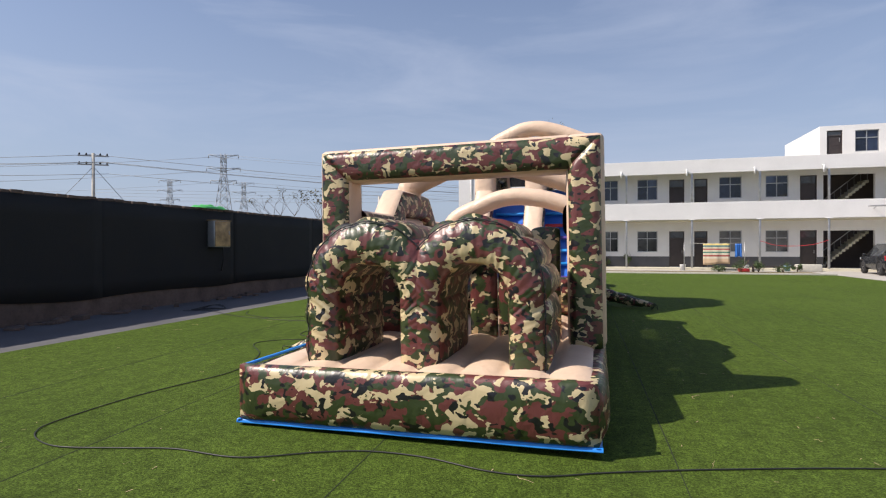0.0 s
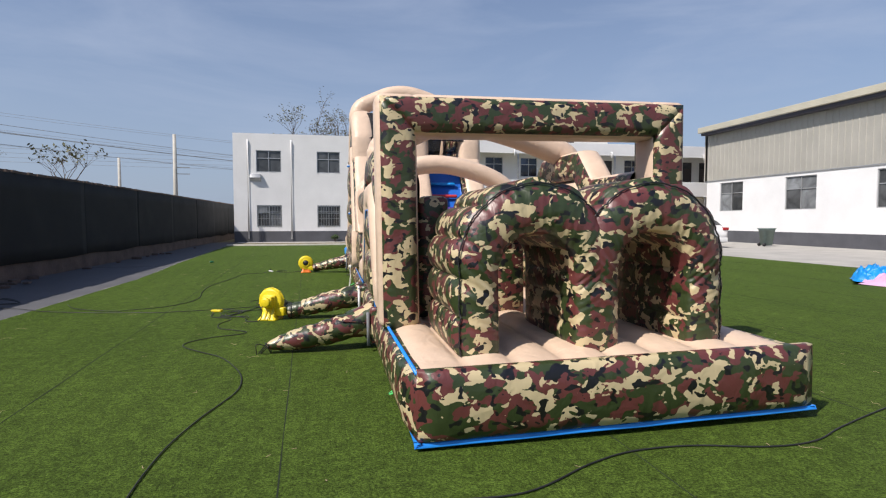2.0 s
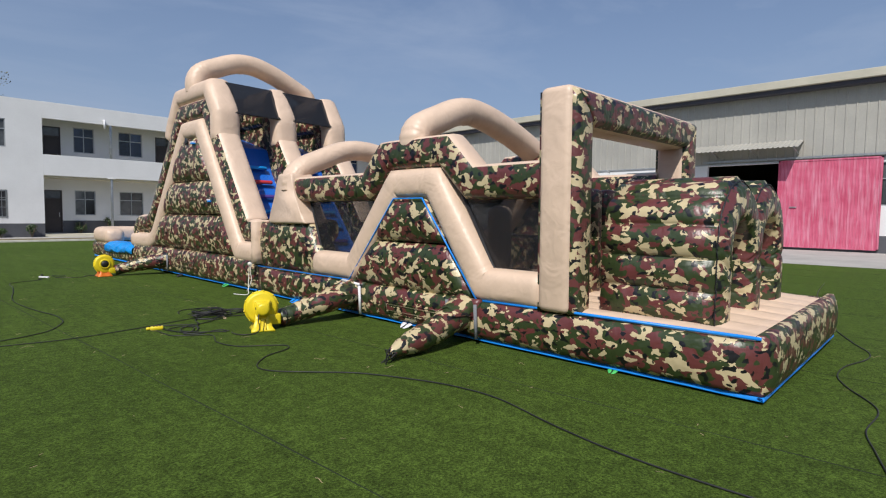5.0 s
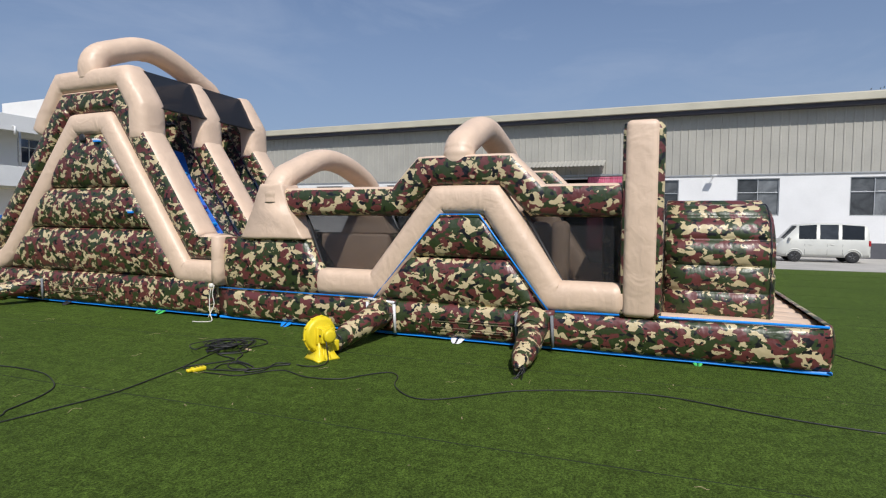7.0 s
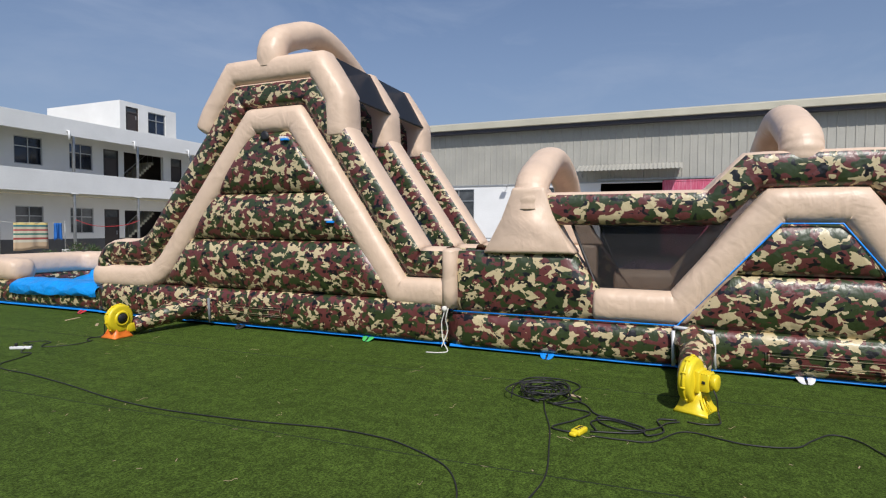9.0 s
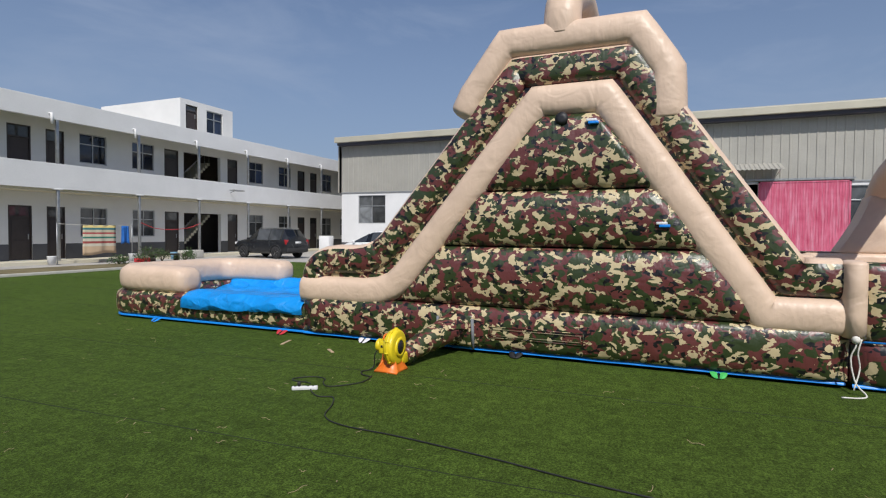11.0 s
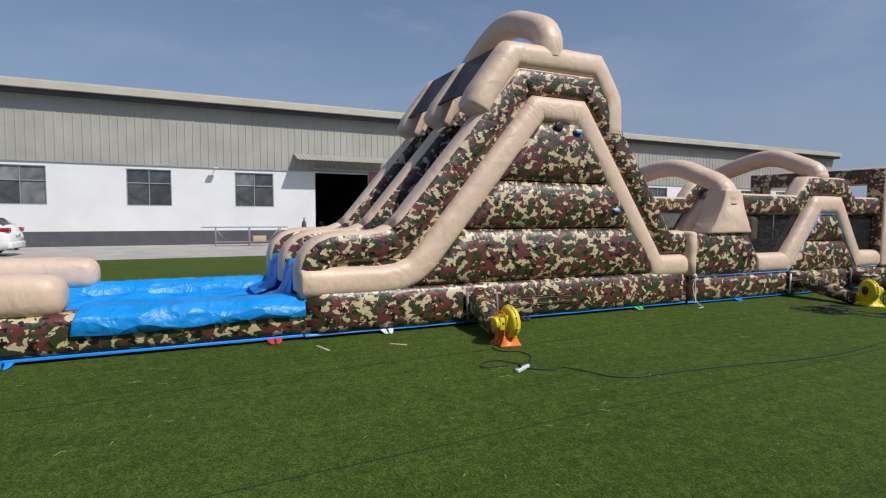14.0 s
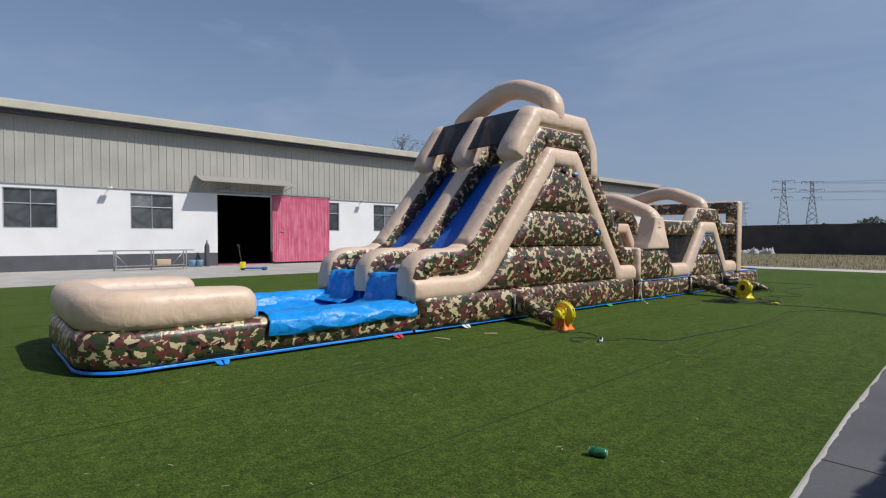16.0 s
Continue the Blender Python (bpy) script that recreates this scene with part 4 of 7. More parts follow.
# square entrance arch: beige with a camouflage front face
def frame_arch():
    y0, y1, z0, z1, t = 1.70, 2.09, 0.50, 2.775, 0.40
    xa, xb = -0.10, W + 0.09
    def limb(rows, name, material, bev=0.07, label=""):
        bm = bmesh.new()
        for r in rows:
            box(bm, *r, bev=bev, seg=4)
        part(name, bm, material, course, label)
    limb([(xa, xa + t, y0 + 0.012, y1 - 0.012, z0, z1)], "post", BEIGE)
    limb([(xb - t, xb, y0 + 0.012, y1 - 0.012, z0, z1)], "post", BEIGE)
    limb([(xa + t - 0.07, xb - t + 0.07, y0 + 0.012, y1 - 0.012, z1 - t, z1)], "beam", BEIGE)
    # front face: swollen sheet with an opening
    def face(poly, nu, nv, name, back=False):
        y0, way = (1.70, -1) if not back else (2.09, 1)
        bm = bmesh.new()
        grid = []
        for i in range(nv + 1):
            row = []
            for j in range(nu + 1):
                f, g = j / nu, i / nv
                p = [poly[0][k] * (1 - f) * (1 - g) + poly[1][k] * f * (1 - g) + poly[2][k] * f * g + poly[3][k] * (1 - f) * g for k in (0, 1)]
                e = min(f, 1 - f) * 2 if nu < nv else min(g, 1 - g) * 2
                d = (0.02 if back else 0.055) * math.sqrt(max(0, 1 - (1 - min(1, e * 1.6)) ** 2))
                row.append(bm.verts.new((p[0], y0 + way * d, p[1])))
            grid.append(row)
        for i in range(nv):
            for j in range(nu):
                bm.faces.new((grid[i][j], grid[i][j + 1], grid[i + 1][j + 1], grid[i + 1][j]))
        rim = grid[0] + [r[-1] for r in grid[1:]] + grid[-1][-2::-1] + [r[0] for r in grid[-2:0:-1]]
        rear = [bm.verts.new((v.co.x, y0 - way * 0.05, v.co.z)) for v in rim]
        for i in range(len(rim)):
            bm.faces.new((rim[i], rim[(i + 1) % len(rim)], rear[(i + 1) % len(rim)], rear[i]))
        part(name, bm, CAMO, course, "camouflage face of the arch")
    for back in (False, True):
        face([(xa + 0.04, z0), (xa + t - 0.025, z0), (xa + t - 0.025, z1 - t + 0.025), (xa + 0.04, z1 - 0.04)], 8, 24, "post_face", back)
    for back in (False, True):
        face([(xb - t + 0.025, z0), (xb - 0.04, z0), (xb - 0.04, z1 - 0.04), (xb - t + 0.025, z1 - t + 0.025)], 8, 24, "post_face", back)
    for back in (False, True):
        face([(xa + t - 0.025, z1 - t + 0.025), (xb - t + 0.025, z1 - t + 0.025), (xb - 0.04, z1 - 0.04), (xa + 0.04, z1 - 0.04)], 30, 8, "beam_face", back)


frame_arch()


# twin crawl tunnels on the front floor: lengthwise lobes between seams
def tunnels():
    y0, y1 = 0.50, 1.63
    zt, zf = 1.82, 0.49
    mid = (0.42 + 2.68) / 2
    for xl, xr in ((0.42, mid + 0.12), (mid - 0.12, 2.68)):
        c, r = (xl + xr) / 2, (xr - xl) / 2
        ri, hi = r - 0.31, 1.44

        def ring(rad, y, hz, lobe, front=0.0):
            zc = hz - rad
            leg, bend = zc - zf, math.pi * rad
            n, out = 198, []
            for k in range(n + 1):
                s_ = (2 * leg + bend) * k / n
                w = abs(math.sin(math.pi * 11 * k / n)) ** 0.6 * lobe
                if s_ < leg:
                    q = (c - rad - w, zf + s_)
                elif s_ > leg + bend:
                    q = (c + rad + w, zf + (2 * leg + bend - s_))
                else:
                    g = (s_ - leg) / rad
                    q = (c - (rad + w) * math.cos(g), zc + (rad + w) * math.sin(g))
                gather = math.exp(-((q[1] - 1.04) / 0.03) ** 2) * 0.03 if y < y0 else 0.0
                ripple = 0.008 * math.sin(k * 2 * math.pi / 6 + 0.8 * math.sin(k * 0.37)) * front if zf + 0.1 < q[1] else 0.0
                out.append((q[0], y + gather + ripple, q[1]))
            return out
        prof = [(r - 0.03, y1, zt - 0.03, 0.0)] + [(r, y1 - 0.03 - (y1 - y0 - 0.07) * f, zt, 0.062) for f in (0, 0.25, 0.5, 0.75, 1)]
        prof += [(r - 0.01, y0 + 0.01, zt - 0.01, 0.012)]
        for g in (0.22, 0.42, 0.62, 0.82):
            th = g * math.pi
            prof.append((r - 0.01 - (r - ri - 0.01) * (1 - math.cos(th)) / 2, y0 - 0.07 * math.sin(th), zt - 0.01 - (zt - hi) * (1 - math.cos(th)) / 2, 0.0, abs(math.cos(th)) ** 1.5))
        prof += [(ri, y0 + 0.02 + (y1 - y0 - 0.02) * f, hi, -0.03 if 0 < f < 1 else 0.0) for f in (0, 0.15, 0.5, 0.85, 1)]
        bm = bmesh.new()
        rows = [[bm.verts.new(q) for q in ring(*a)] for a in prof]
        rows.append(rows[0])
        for a, b in zip(rows, rows[1:]):
            for k in range(len(a) - 1):
                bm.faces.new((a[k], a[k + 1], b[k + 1], b[k]))
        part("tunnel", bm, CAMO, course, "glossy camouflage crawl tunnel")
        rng = random.Random(int(c * 100))
        pipe = [(x + rng.uniform(-0.004, 0.004), y0 + rng.uniform(-0.006, 0.004), z + 0.006) for x, _, z in ring(r + 0.002, 0, zt, 0.01)]
        part("piping", tube(pipe, 0.007, 6), BLACK, course, "black seam piping")


tunnels()


# side wall of the entrance module
def course_wall(x, out):
    xc = x - out * 0.17
    # lower zigzag tube
    path = [(6.28, 0.70), (5.36, 0.70), (4.42, 1.88), (3.70, 1.88), (2.90, 0.68), (2.06, 0.68)]
    part("zigzag_tube", sweep(yz(x - out * 0.13, path), X, 0.20, 0.20, 0.72, 28, caps=(0.06, 0), step=0.12, pucker=0.028, crease=0.035), BEIGE, course, "beige zigzag tube")
    # pillows under the zigzag
    lo = lerp_edge([(0.48, 2.95), (1.69, 3.80)])
    hi = lerp_edge([(0.48, 5.42), (1.69, 4.42)])
    part("pillow", quilt(lo, hi, [0.48, 1.12, 1.70], (x - out * 0.06, 0, 0), (0, 1, 0), (0, 0, 1), (out, 0, 0), 0.135, nu=18, nv=9, deep=0.2), CAMO, course)
    s = x + out * 0.045
    trim(course, [(s, 2.93, 0.5), (s, 3.84, 1.69), (s, 4.38, 1.69), (s, 5.38, 0.52), (s, 8.15, 0.52)], 0.012)
    # upper band, camouflage sides, beige top
    band = [(6.92, 1.87), (5.03, 1.87), (4.66, 2.27), (3.52, 2.27), (3.12, 1.87), (2.05, 1.87)]
    for rng, name, m_, lab in (((135, 405), "band", CAMO, "camouflage upper band"), ((45, 135), "band_top", BEIGE, "beige band top")):
        part(name, sweep(yz(xc, band), X, 0.20, 0.205, 0.6, 20 if rng[0] == 135 else 8, arc=rng, step=0.12), m_, course, lab)
    # beige end block and camouflage block behind it
    blk = [(7.72, 1.30), (7.60, 1.48), (7.46, 1.74), (7.36, 2.0), (7.33, 2.14), (6.91, 2.14), (6.88, 2.0), (6.80, 1.76), (6.66, 1.5), (6.52, 1.31)]
    part("end_block", prism(blk, "x", x - out * 0.36, x + out * 0.065, 0.045, 3), BEIGE, course)
    lo2, hi2 = lerp_edge([(0.52, 5.98), (1.32, 6.56)]), lerp_edge([(0.52, 8.16), (1.32, 8.16)])
    part("end_pillow", quilt(lo2, hi2, [0.52, 1.32], (x - out * 0.05, 0, 0), (0, 1, 0), (0, 0, 1), (out, 0, 0), 0.09, nu=14, nv=9, deep=0.3), CAMO, course)
    part("end_cushion", boxes((min(x - out * 0.4, x - out * 0.04), max(x - out * 0.4, x - out * 0.04), 6.6, 8.14, 0.5, 1.31), bev=0.06), BEIGE, course)
    # netting
    s = x - out * 0.12
    for poly in ([(6.62, 1.74), (4.84, 1.74), (5.44, 0.86), (6.28, 0.86)], [(3.30, 1.74), (2.03, 1.74), (2.03, 0.84), (2.78, 0.84)]):
        part("net", prism(poly, "x", s - 0.003, s + 0.003), NET, course, "black safety netting", smooth=False)
        q = [(s + out * 0.01, *p) for p in poly]
        part("net_border", tube(q + [q[0]], 0.02, 6), BLACK, course)


course_wall(0.0, -1)
course_wall(W, 1)

# cross arches and the obstacles inside
def hump(parent, y, pts, a, b, bends, label):
    """A cross arch of one air tube over (x, z) points; the cloth gathers in folds at the bends (x, z)."""
    path = smooth_path([(x, y, z) for x, z in pts], 14)
    bm = sweep(path, (0, 1, 0), a, b, 0.93, 26, crease=0)
    for v in bm.verts:
        for bx, bz in bends:
            d = Vector((v.co.x - bx, v.co.z - bz)).length
            if d < 0.5:
                s_ = math.atan2(v.co.z - bz, v.co.x - bx)
                v.co.y = y + (v.co.y - y) * (1 - 0.05 * math.exp(-(d / 0.2) ** 2))
                k = 0.012 * math.exp(-(d / 0.26) ** 2) * math.cos(s_ * 17)
                v.co.x += k * math.cos(s_)
                v.co.z += k * math.sin(s_)
    part("cross_arch", bm, BEIGE, parent, label)


hump(course, 7.12, [(0.10, 1.85), (0.12, 2.08), (0.30, 2.26), (0.62, 2.40), (1.1, 2.58), (1.55, 2.63), (2.1, 2.55), (2.65, 2.36), (2.97, 2.13), (3.0, 1.9)], 0.225, 0.18, ((0.22, 2.05), (1.2, 2.4), (2.8, 2.1)), "beige cross arch")
hump(course, 4.19, [(0.17, 2.36), (0.17, 2.50), (0.27, 2.63), (0.60, 2.78), (1.0, 2.93), (1.4, 2.95), (2.0, 2.82), (2.6, 2.62), (2.93, 2.46), (2.98, 2.3)], 0.215, 0.19, ((0.30, 2.45), (1.15, 2.73), (2.8, 2.4)), "beige cross arch")
for x in (0.54, 0.97, 1.40, 1.79, 2.14, 2.54):
    part("upright_panel", sweep([(x, 2.28, 0.5), (x, 2.28, 1.76)], (0, 1, 0), 0.085, 0.168, 0.7, 18, caps=(0, 0.05), step=0.16, pucker=0.015), CAMO, course, "upright camouflage panel to squeeze past")
for x in (0.72, 2.33):
    part("pop_up", sweep([(x, 3.2, 0.5), (x, 3.2, 1.5)], (0, 1, 0), 0.15, 0.15, 0.95, 16, caps=(0, 0.1), step=0.3), BEIGE, course, "upright beige post inside")
part("log", sweep([(0.3, 4.4, 0.8), (W - 0.3, 4.4, 0.8)], (0, 1, 0), 0.3, 0.3, 0.95, 20, step=0.3), CAMO, course, "low camouflage log to climb over")

# ---- slide module ----
slide_z = [(15.12, 0.72), (14.05, 0.72), (13.80, 0.75), (13.58, 0.84), (13.40, 0.99), (11.52, 3.26), (10.72, 3.26), (8.98, 0.73), (8.22, 0.73)]
band_z = [(14.97, 0.62), (14.97, 0.90), (14.93, 1.02), (14.84, 1.11), (14.71, 1.16), (14.56, 1.18), (14.24, 1.18), (14.02, 1.21), (13.82, 1.29), (13.64, 1.44), (11.79, 3.66), (10.46, 3.66), (8.72, 1.14), (8.28, 1.14)]
cap_z = [(12.52, 3.22), (12.42, 3.42), (11.96, 4.04), (10.36, 4.04), (10.02, 3.52), (10.0, 2.98)]


def slide_wall(x, out, outer):
    xc = x - out * 0.23 if outer else x
    hw = 0.26
    for rng, name, m_, lab in (((142, 398), "wall_band", CAMO_FINE, "camouflage wall side"), ((38, 142), "wall_top", BEIGE, "beige wall top")):
        part(name, sweep(yz(xc, band_z), X, hw, 0.22, 0.62, 20 if rng[0] == 142 else 8, arc=rng, step=0.14, crease=0.012), m_, slide, lab)
    bm = sweep(yz(xc, cap_z), X, hw + 0.02, 0.215, 0.72, 26, caps=(0.10, 0.06), step=0.1, pucker=0.02)
    part("wall_cap", bm, BEIGE, slide, "beige rounded wall cap")
    if outer:
        part("zigzag_tube", sweep(yz(x - out * 0.12, slide_z), X, 0.20, 0.205, 0.72, 28, caps=(0.05, 0.05), step=0.12, pucker=0.028, crease=0.03), BEIGE, slide, "beige zigzag tube")
        lo = lerp_edge([(0.0, 8.22), (0.50, 8.22), (0.66, 8.9), (3.08, 10.78)])
        hi = lerp_edge([(0.0, 15.1), (0.50, 15.1), (0.60, 13.6), (0.70, 13.5), (3.08, 11.5)])
        part("pillow", quilt(lambda v: 8.22, lambda v: 15.1, [0.07, 0.62], (x, 0, 0), (0, 1, 0), (0, 0, 1), (out, 0, 0), 0.10, nu=30, nv=9), CAMO_FINE, slide)
        part("pillow", quilt(lo, hi, [0.62, 1.42, 2.14, 3.08], (x - out * 0.05, 0, 0), (0, 1, 0), (0, 0, 1), (out, 0, 0), 0.165, nu=22, nv=11, deep=0.25), CAMO_FINE, slide)
        core = [(14.9, 0.5), (14.9, 0.95), (14.6, 1.15), (13.8, 1.1), (11.7, 3.6), (10.5, 3.6), (8.75, 1.1), (8.3, 1.1), (8.3, 0.5)]
        part("wall_core", prism(core, "x", x - out * 0.34, x - out * 0.07), CAMO_FINE, slide, smooth=False)
    else:
        core = [(14.9, 0.5), (14.9, 0.95), (14.6, 1.1), (13.8, 1.0), (11.7, 3.5), (10.5, 3.5), (8.75, 1.0), (8.3, 1.0), (8.3, 0.5)]
        part("wall_core", prism(core, "x", x - 0.16, x + 0.16), CAMO_FINE, slide, smooth=False)


slide_wall(0.0, -1, True)
slide_wall(W / 2, 1, False)
slide_wall(W, 1, True)
foot_edge(slide, [(-0.005, 8.24, 0.06), (-0.005, 15.1, 0.06)], -1, 0.016)
foot_edge(slide, [(W + 0.005, 8.24, 0.06), (W + 0.005, 15.1, 0.06)], 1, 0.016)
# slide belly, black in place of the shadow gap below its edge
part("underside", boxes((0.10, W - 0.10, 8.24, 15.1, 0.002, 0.10), bev=0.03), BLACK, slide, "black underside standing in for the shade below the base")
part("corner_roll", sweep([(0.06, 8.18, 0.55), (0.06, 8.18, 1.30)], (0, 1, 0), 0.11, 0.20, 0.75, 18, caps=(0, 0.05), step=0.2), BEIGE, slide)
part("corner_roll", sweep([(W - 0.06, 8.18, 0.55), (W - 0.06, 8.18, 1.30)], (0, 1, 0), 0.11, 0.20, 0.75, 18, caps=(0, 0.05), step=0.2), BEIGE, slide)

LANES = ((0.36, 1.37), (1.68, 2.69))
bed = [(15.12, 0.45), (15.10, 0.93), (14.35, 0.94), (13.98, 1.07), (13.68, 1.38), (11.88, 3.15), (11.6, 3.22), (10.45, 2.9), (10.25, 2.35), (8.85, 0.55), (8.3, 0.48), (8.3, 0.08), (15.12, 0.08)]
for a, b in LANES:
    part("lane", prism(bed, "x", a - 0.05, b + 0.05, 0.03, 2), LANE_BLUE, slide, "blue slide lane and climbing face")
    for i in range(6):
        f = (i + 0.6) / 6
        y, z = 8.9 + (10.35 - 8.9) * f, 0.62 + (2.54 - 0.62) * f
        part("climbing_rung", sweep([(a + 0.14, y - 0.04, z + 0.05), (b - 0.14, y - 0.04, z + 0.05)], (0, 0.75, -0.66), 0.035, 0.045, 0.9, 12, caps=(0.03, 0.03)), RED_CLOTH if i == 4 else (PURPLE_CLOTH if i % 3 == 0 else BLUE), slide, "padded climbing grip")
    for poly in ([(10.22, 4.20), (9.82, 3.52), (9.84, 3.50), (10.24, 4.18)], [(12.06, 4.19), (12.58, 3.45), (12.60, 3.47), (12.08, 4.21)]):
        part("net_roof", prism(poly, "x", a - 0.02, b + 0.02), NET_ROOF, slide, "black netting roof", smooth=False)
hump(slide, 11.25, [(0.16, 4.08), (0.16, 4.34), (0.28, 4.54), (0.60, 4.71), (1.05, 4.89), (1.5, 4.92), (2.0, 4.80), (2.55, 4.58), (2.90, 4.40), (2.97, 4.12)], 0.235, 0.215, ((0.36, 4.45), (1.2, 4.76), (2.78, 4.4)), "beige cross arch on top")

# ---- splash pool ----
def rounded_u(x0, x1, ya, yb, r, z, n=8):
    pts = [(x0, ya, z), (x0, yb - r, z)]
    pts += [(x0 + r - r * math.cos(g), yb - r + r * math.sin(g), z) for g in (math.pi / 2 * (i + 1) / n for i in range(n))]
    pts += [(x1 - r + r * math.sin(g), yb - r + r * math.cos(g), z) for g in (math.pi / 2 * i / n for i in range(n + 1))]
    pts += [(x1, ya, z)]
    return pts


part("base_ring", sweep(rounded_u(0.25, W - 0.25, 15.08, 19.46, 0.40, 0.285), (0, 0, 1), 0.235, 0.265, 0.52, 28, step=0.2, crease=0), CAMO_FINE, pool, "camouflage pool ring")
def rim_tube():
    """The rim: its ends slope down and the cloth gathers in small folds towards them and round the corners."""
    bm = sweep(rounded_u(0.27, W - 0.27, 17.86, 19.44, 0.50, 0.715), (0, 0, 1), 0.25, 0.275, 0.72, 32, caps=(0.19, 0.19), step=0.06, crease=0)
    for v in bm.verts:
        f = min(1.0, max(0.0, (v.co.y - 17.68) / 0.75))
        v.co.z = 0.455 + (v.co.z - 0.455) * (0.93 + 0.07 * math.sin(f * math.pi / 2))
        near = max(0.0, 1 - abs(v.co.y - 17.85) / 0.5)
        turn = max(0.0, 1 - (Vector((min(v.co.x, W - v.co.x), v.co.y)) - Vector((0.3, 19.4))).length / 0.8)
        v.co.z += (0.010 * near * math.sin(v.co.x * 34) + 0.012 * turn * math.sin((v.co.x - v.co.y) * 26)) * (1 if v.co.z > 0.62 else 0.3)
    part("rim_tube", bm, BEIGE, pool, "plump beige rim tube")


rim_tube()
# pool belly, with the shade beneath the ring put into its black
part("underside", boxes((0.10, W - 0.10, 15.1, 18.8, 0.002, 0.10), (0.75, W - 0.75, 18.8, 19.5, 0.002, 0.10), bev=0.03), BLACK, pool, "black underside standing in for the shade below the pool")
def liner():
    """The slack pool liner: sags in the middle and lies in folds."""
    bm = bmesh.new()
    nx, ny = 34, 60
    rows = []
    for i in range(ny + 1):
        y = 15.06 + (19.2 - 15.06) * i / ny
        row = []
        for k in range(nx + 1):
            f = k / nx
            x = 0.42 + (W - 0.84) * f
            sag = 0.44 - 0.20 * math.sin(math.pi * f) ** 0.6
            fold = 0.07 * noise.noise(Vector((x * 1.7, y * 1.3, 1))) + 0.05 * abs(noise.noise(Vector((x * 3.1 + y, y * 2.4 - x, 5)))) + 0.12 * max(0, 1 - abs(x - W / 2 - 0.1 * math.sin(y * 2)) / 0.2) * max(0, 1 - (y - 15.06) / 1.6)
            row.append(bm.verts.new((x, y, sag + fold)))
        rows.append(row)
    for a, b in zip(rows, rows[1:]):
        for k in range(nx):
            bm.faces.new((a[k], a[k + 1], b[k + 1], b[k]))
    r = bmesh.ops.extrude_face_region(bm, geom=list(bm.faces))
    for v in (q for q in r["geom"] if isinstance(q, bmesh.types.BMVert)):
        v.co.z = 0.05
    part("liner", bm, BLUE, pool, "slack blue pool liner in folds")


liner()


def drape(x, out, yb):
    """The liner turned out over the ring, in slack folds."""
    bm = bmesh.new()
    prof = [(-0.62, 0.12), (-0.56, 0.40), (-0.45, 0.56), (-0.25, 0.57), (-0.06, 0.55), (0.05, 0.48), (0.075, 0.43), (0.07, 0.34)]
    rows = []
    n = 90
    for i in range(n + 1):
        y = 15.1 + (yb - 15.1) * i / n
        row = []
        for j, (u, z) in enumerate(prof):
            w = (0.5 - abs(noise.noise(Vector((y * 2.6 + j * 0.35, j * 0.5, 2 + out))))) * 0.045 - 0.012 + noise.noise(Vector((y * 6, j * 1.1, 7))) * 0.008
            drop = 0.06 * noise.noise(Vector((y * 1.1, 4, out))) - 0.07 * (i / n) if j == len(prof) - 1 else 0
            row.append(bm.verts.new((x + out * (u + w * 0.6), y + (0.07 * (j - 4) / 4 - 0.06) * max(0, i / n - 0.9) * 10, z + w * (0 if j == 0 else 0.7) + drop)))
        rows.append(row)
    for a, b in zip(rows, rows[1:]):
        for j in range(len(prof) - 1):
            bm.faces.new((a[j], a[j + 1], b[j + 1], b[j]))
    r = bmesh.ops.extrude_face_region(bm, geom=list(bm.faces))
    for v in (q for q in r["geom"] if isinstance(q, bmesh.types.BMVert)):
        v.co.z -= 0.006
        v.co.x -= out * 0.006
    part("liner_flap", bm, BLUE, pool, "blue liner turned out over the ring")


def apron(a, b):
    """Loose blue cloth hanging from the lane's end into the pool."""
    bm = bmesh.new()
    prof = [(14.85, 0.965), (15.05, 0.95), (15.12, 0.80), (15.15, 0.62), (15.20, 0.50), (15.32, 0.45), (15.5, 0.40)]
    rows = []
    for i in range(25):
        f = i / 24
        row = []
        for j, (y, z) in enumerate(prof):
            w = (0.45 - abs(noise.noise(Vector((f * 3.4 + a, j * 0.45, 3))))) * 0.13 * min(1, j / 2)
            row.append(bm.verts.new((a + (b - a) * f, y + w, z + w * 0.5)))
        rows.append(row)
    for p, q in zip(rows, rows[1:]):
        for j in range(len(prof) - 1):
            bm.faces.new((p[j], p[j + 1], q[j + 1], q[j]))
    r = bmesh.ops.extrude_face_region(bm, geom=list(bm.faces))
    for v in (g for g in r["geom"] if isinstance(g, bmesh.types.BMVert)):
        v.co.z -= 0.008
    part("lane_apron", bm, BLUE, pool, "blue cloth hanging from the lane end")


for a, b in LANES:
    apron(a + 0.02, b - 0.02)
drape(0.0, -1, 17.62)
drape(W, 1, 19.2)
foot_edge(pool, [(q[0], q[1], 0.055) for q in rounded_u(0.035, W - 0.035, 15.1, 19.69, 0.60, 0)], -1, 0.006)

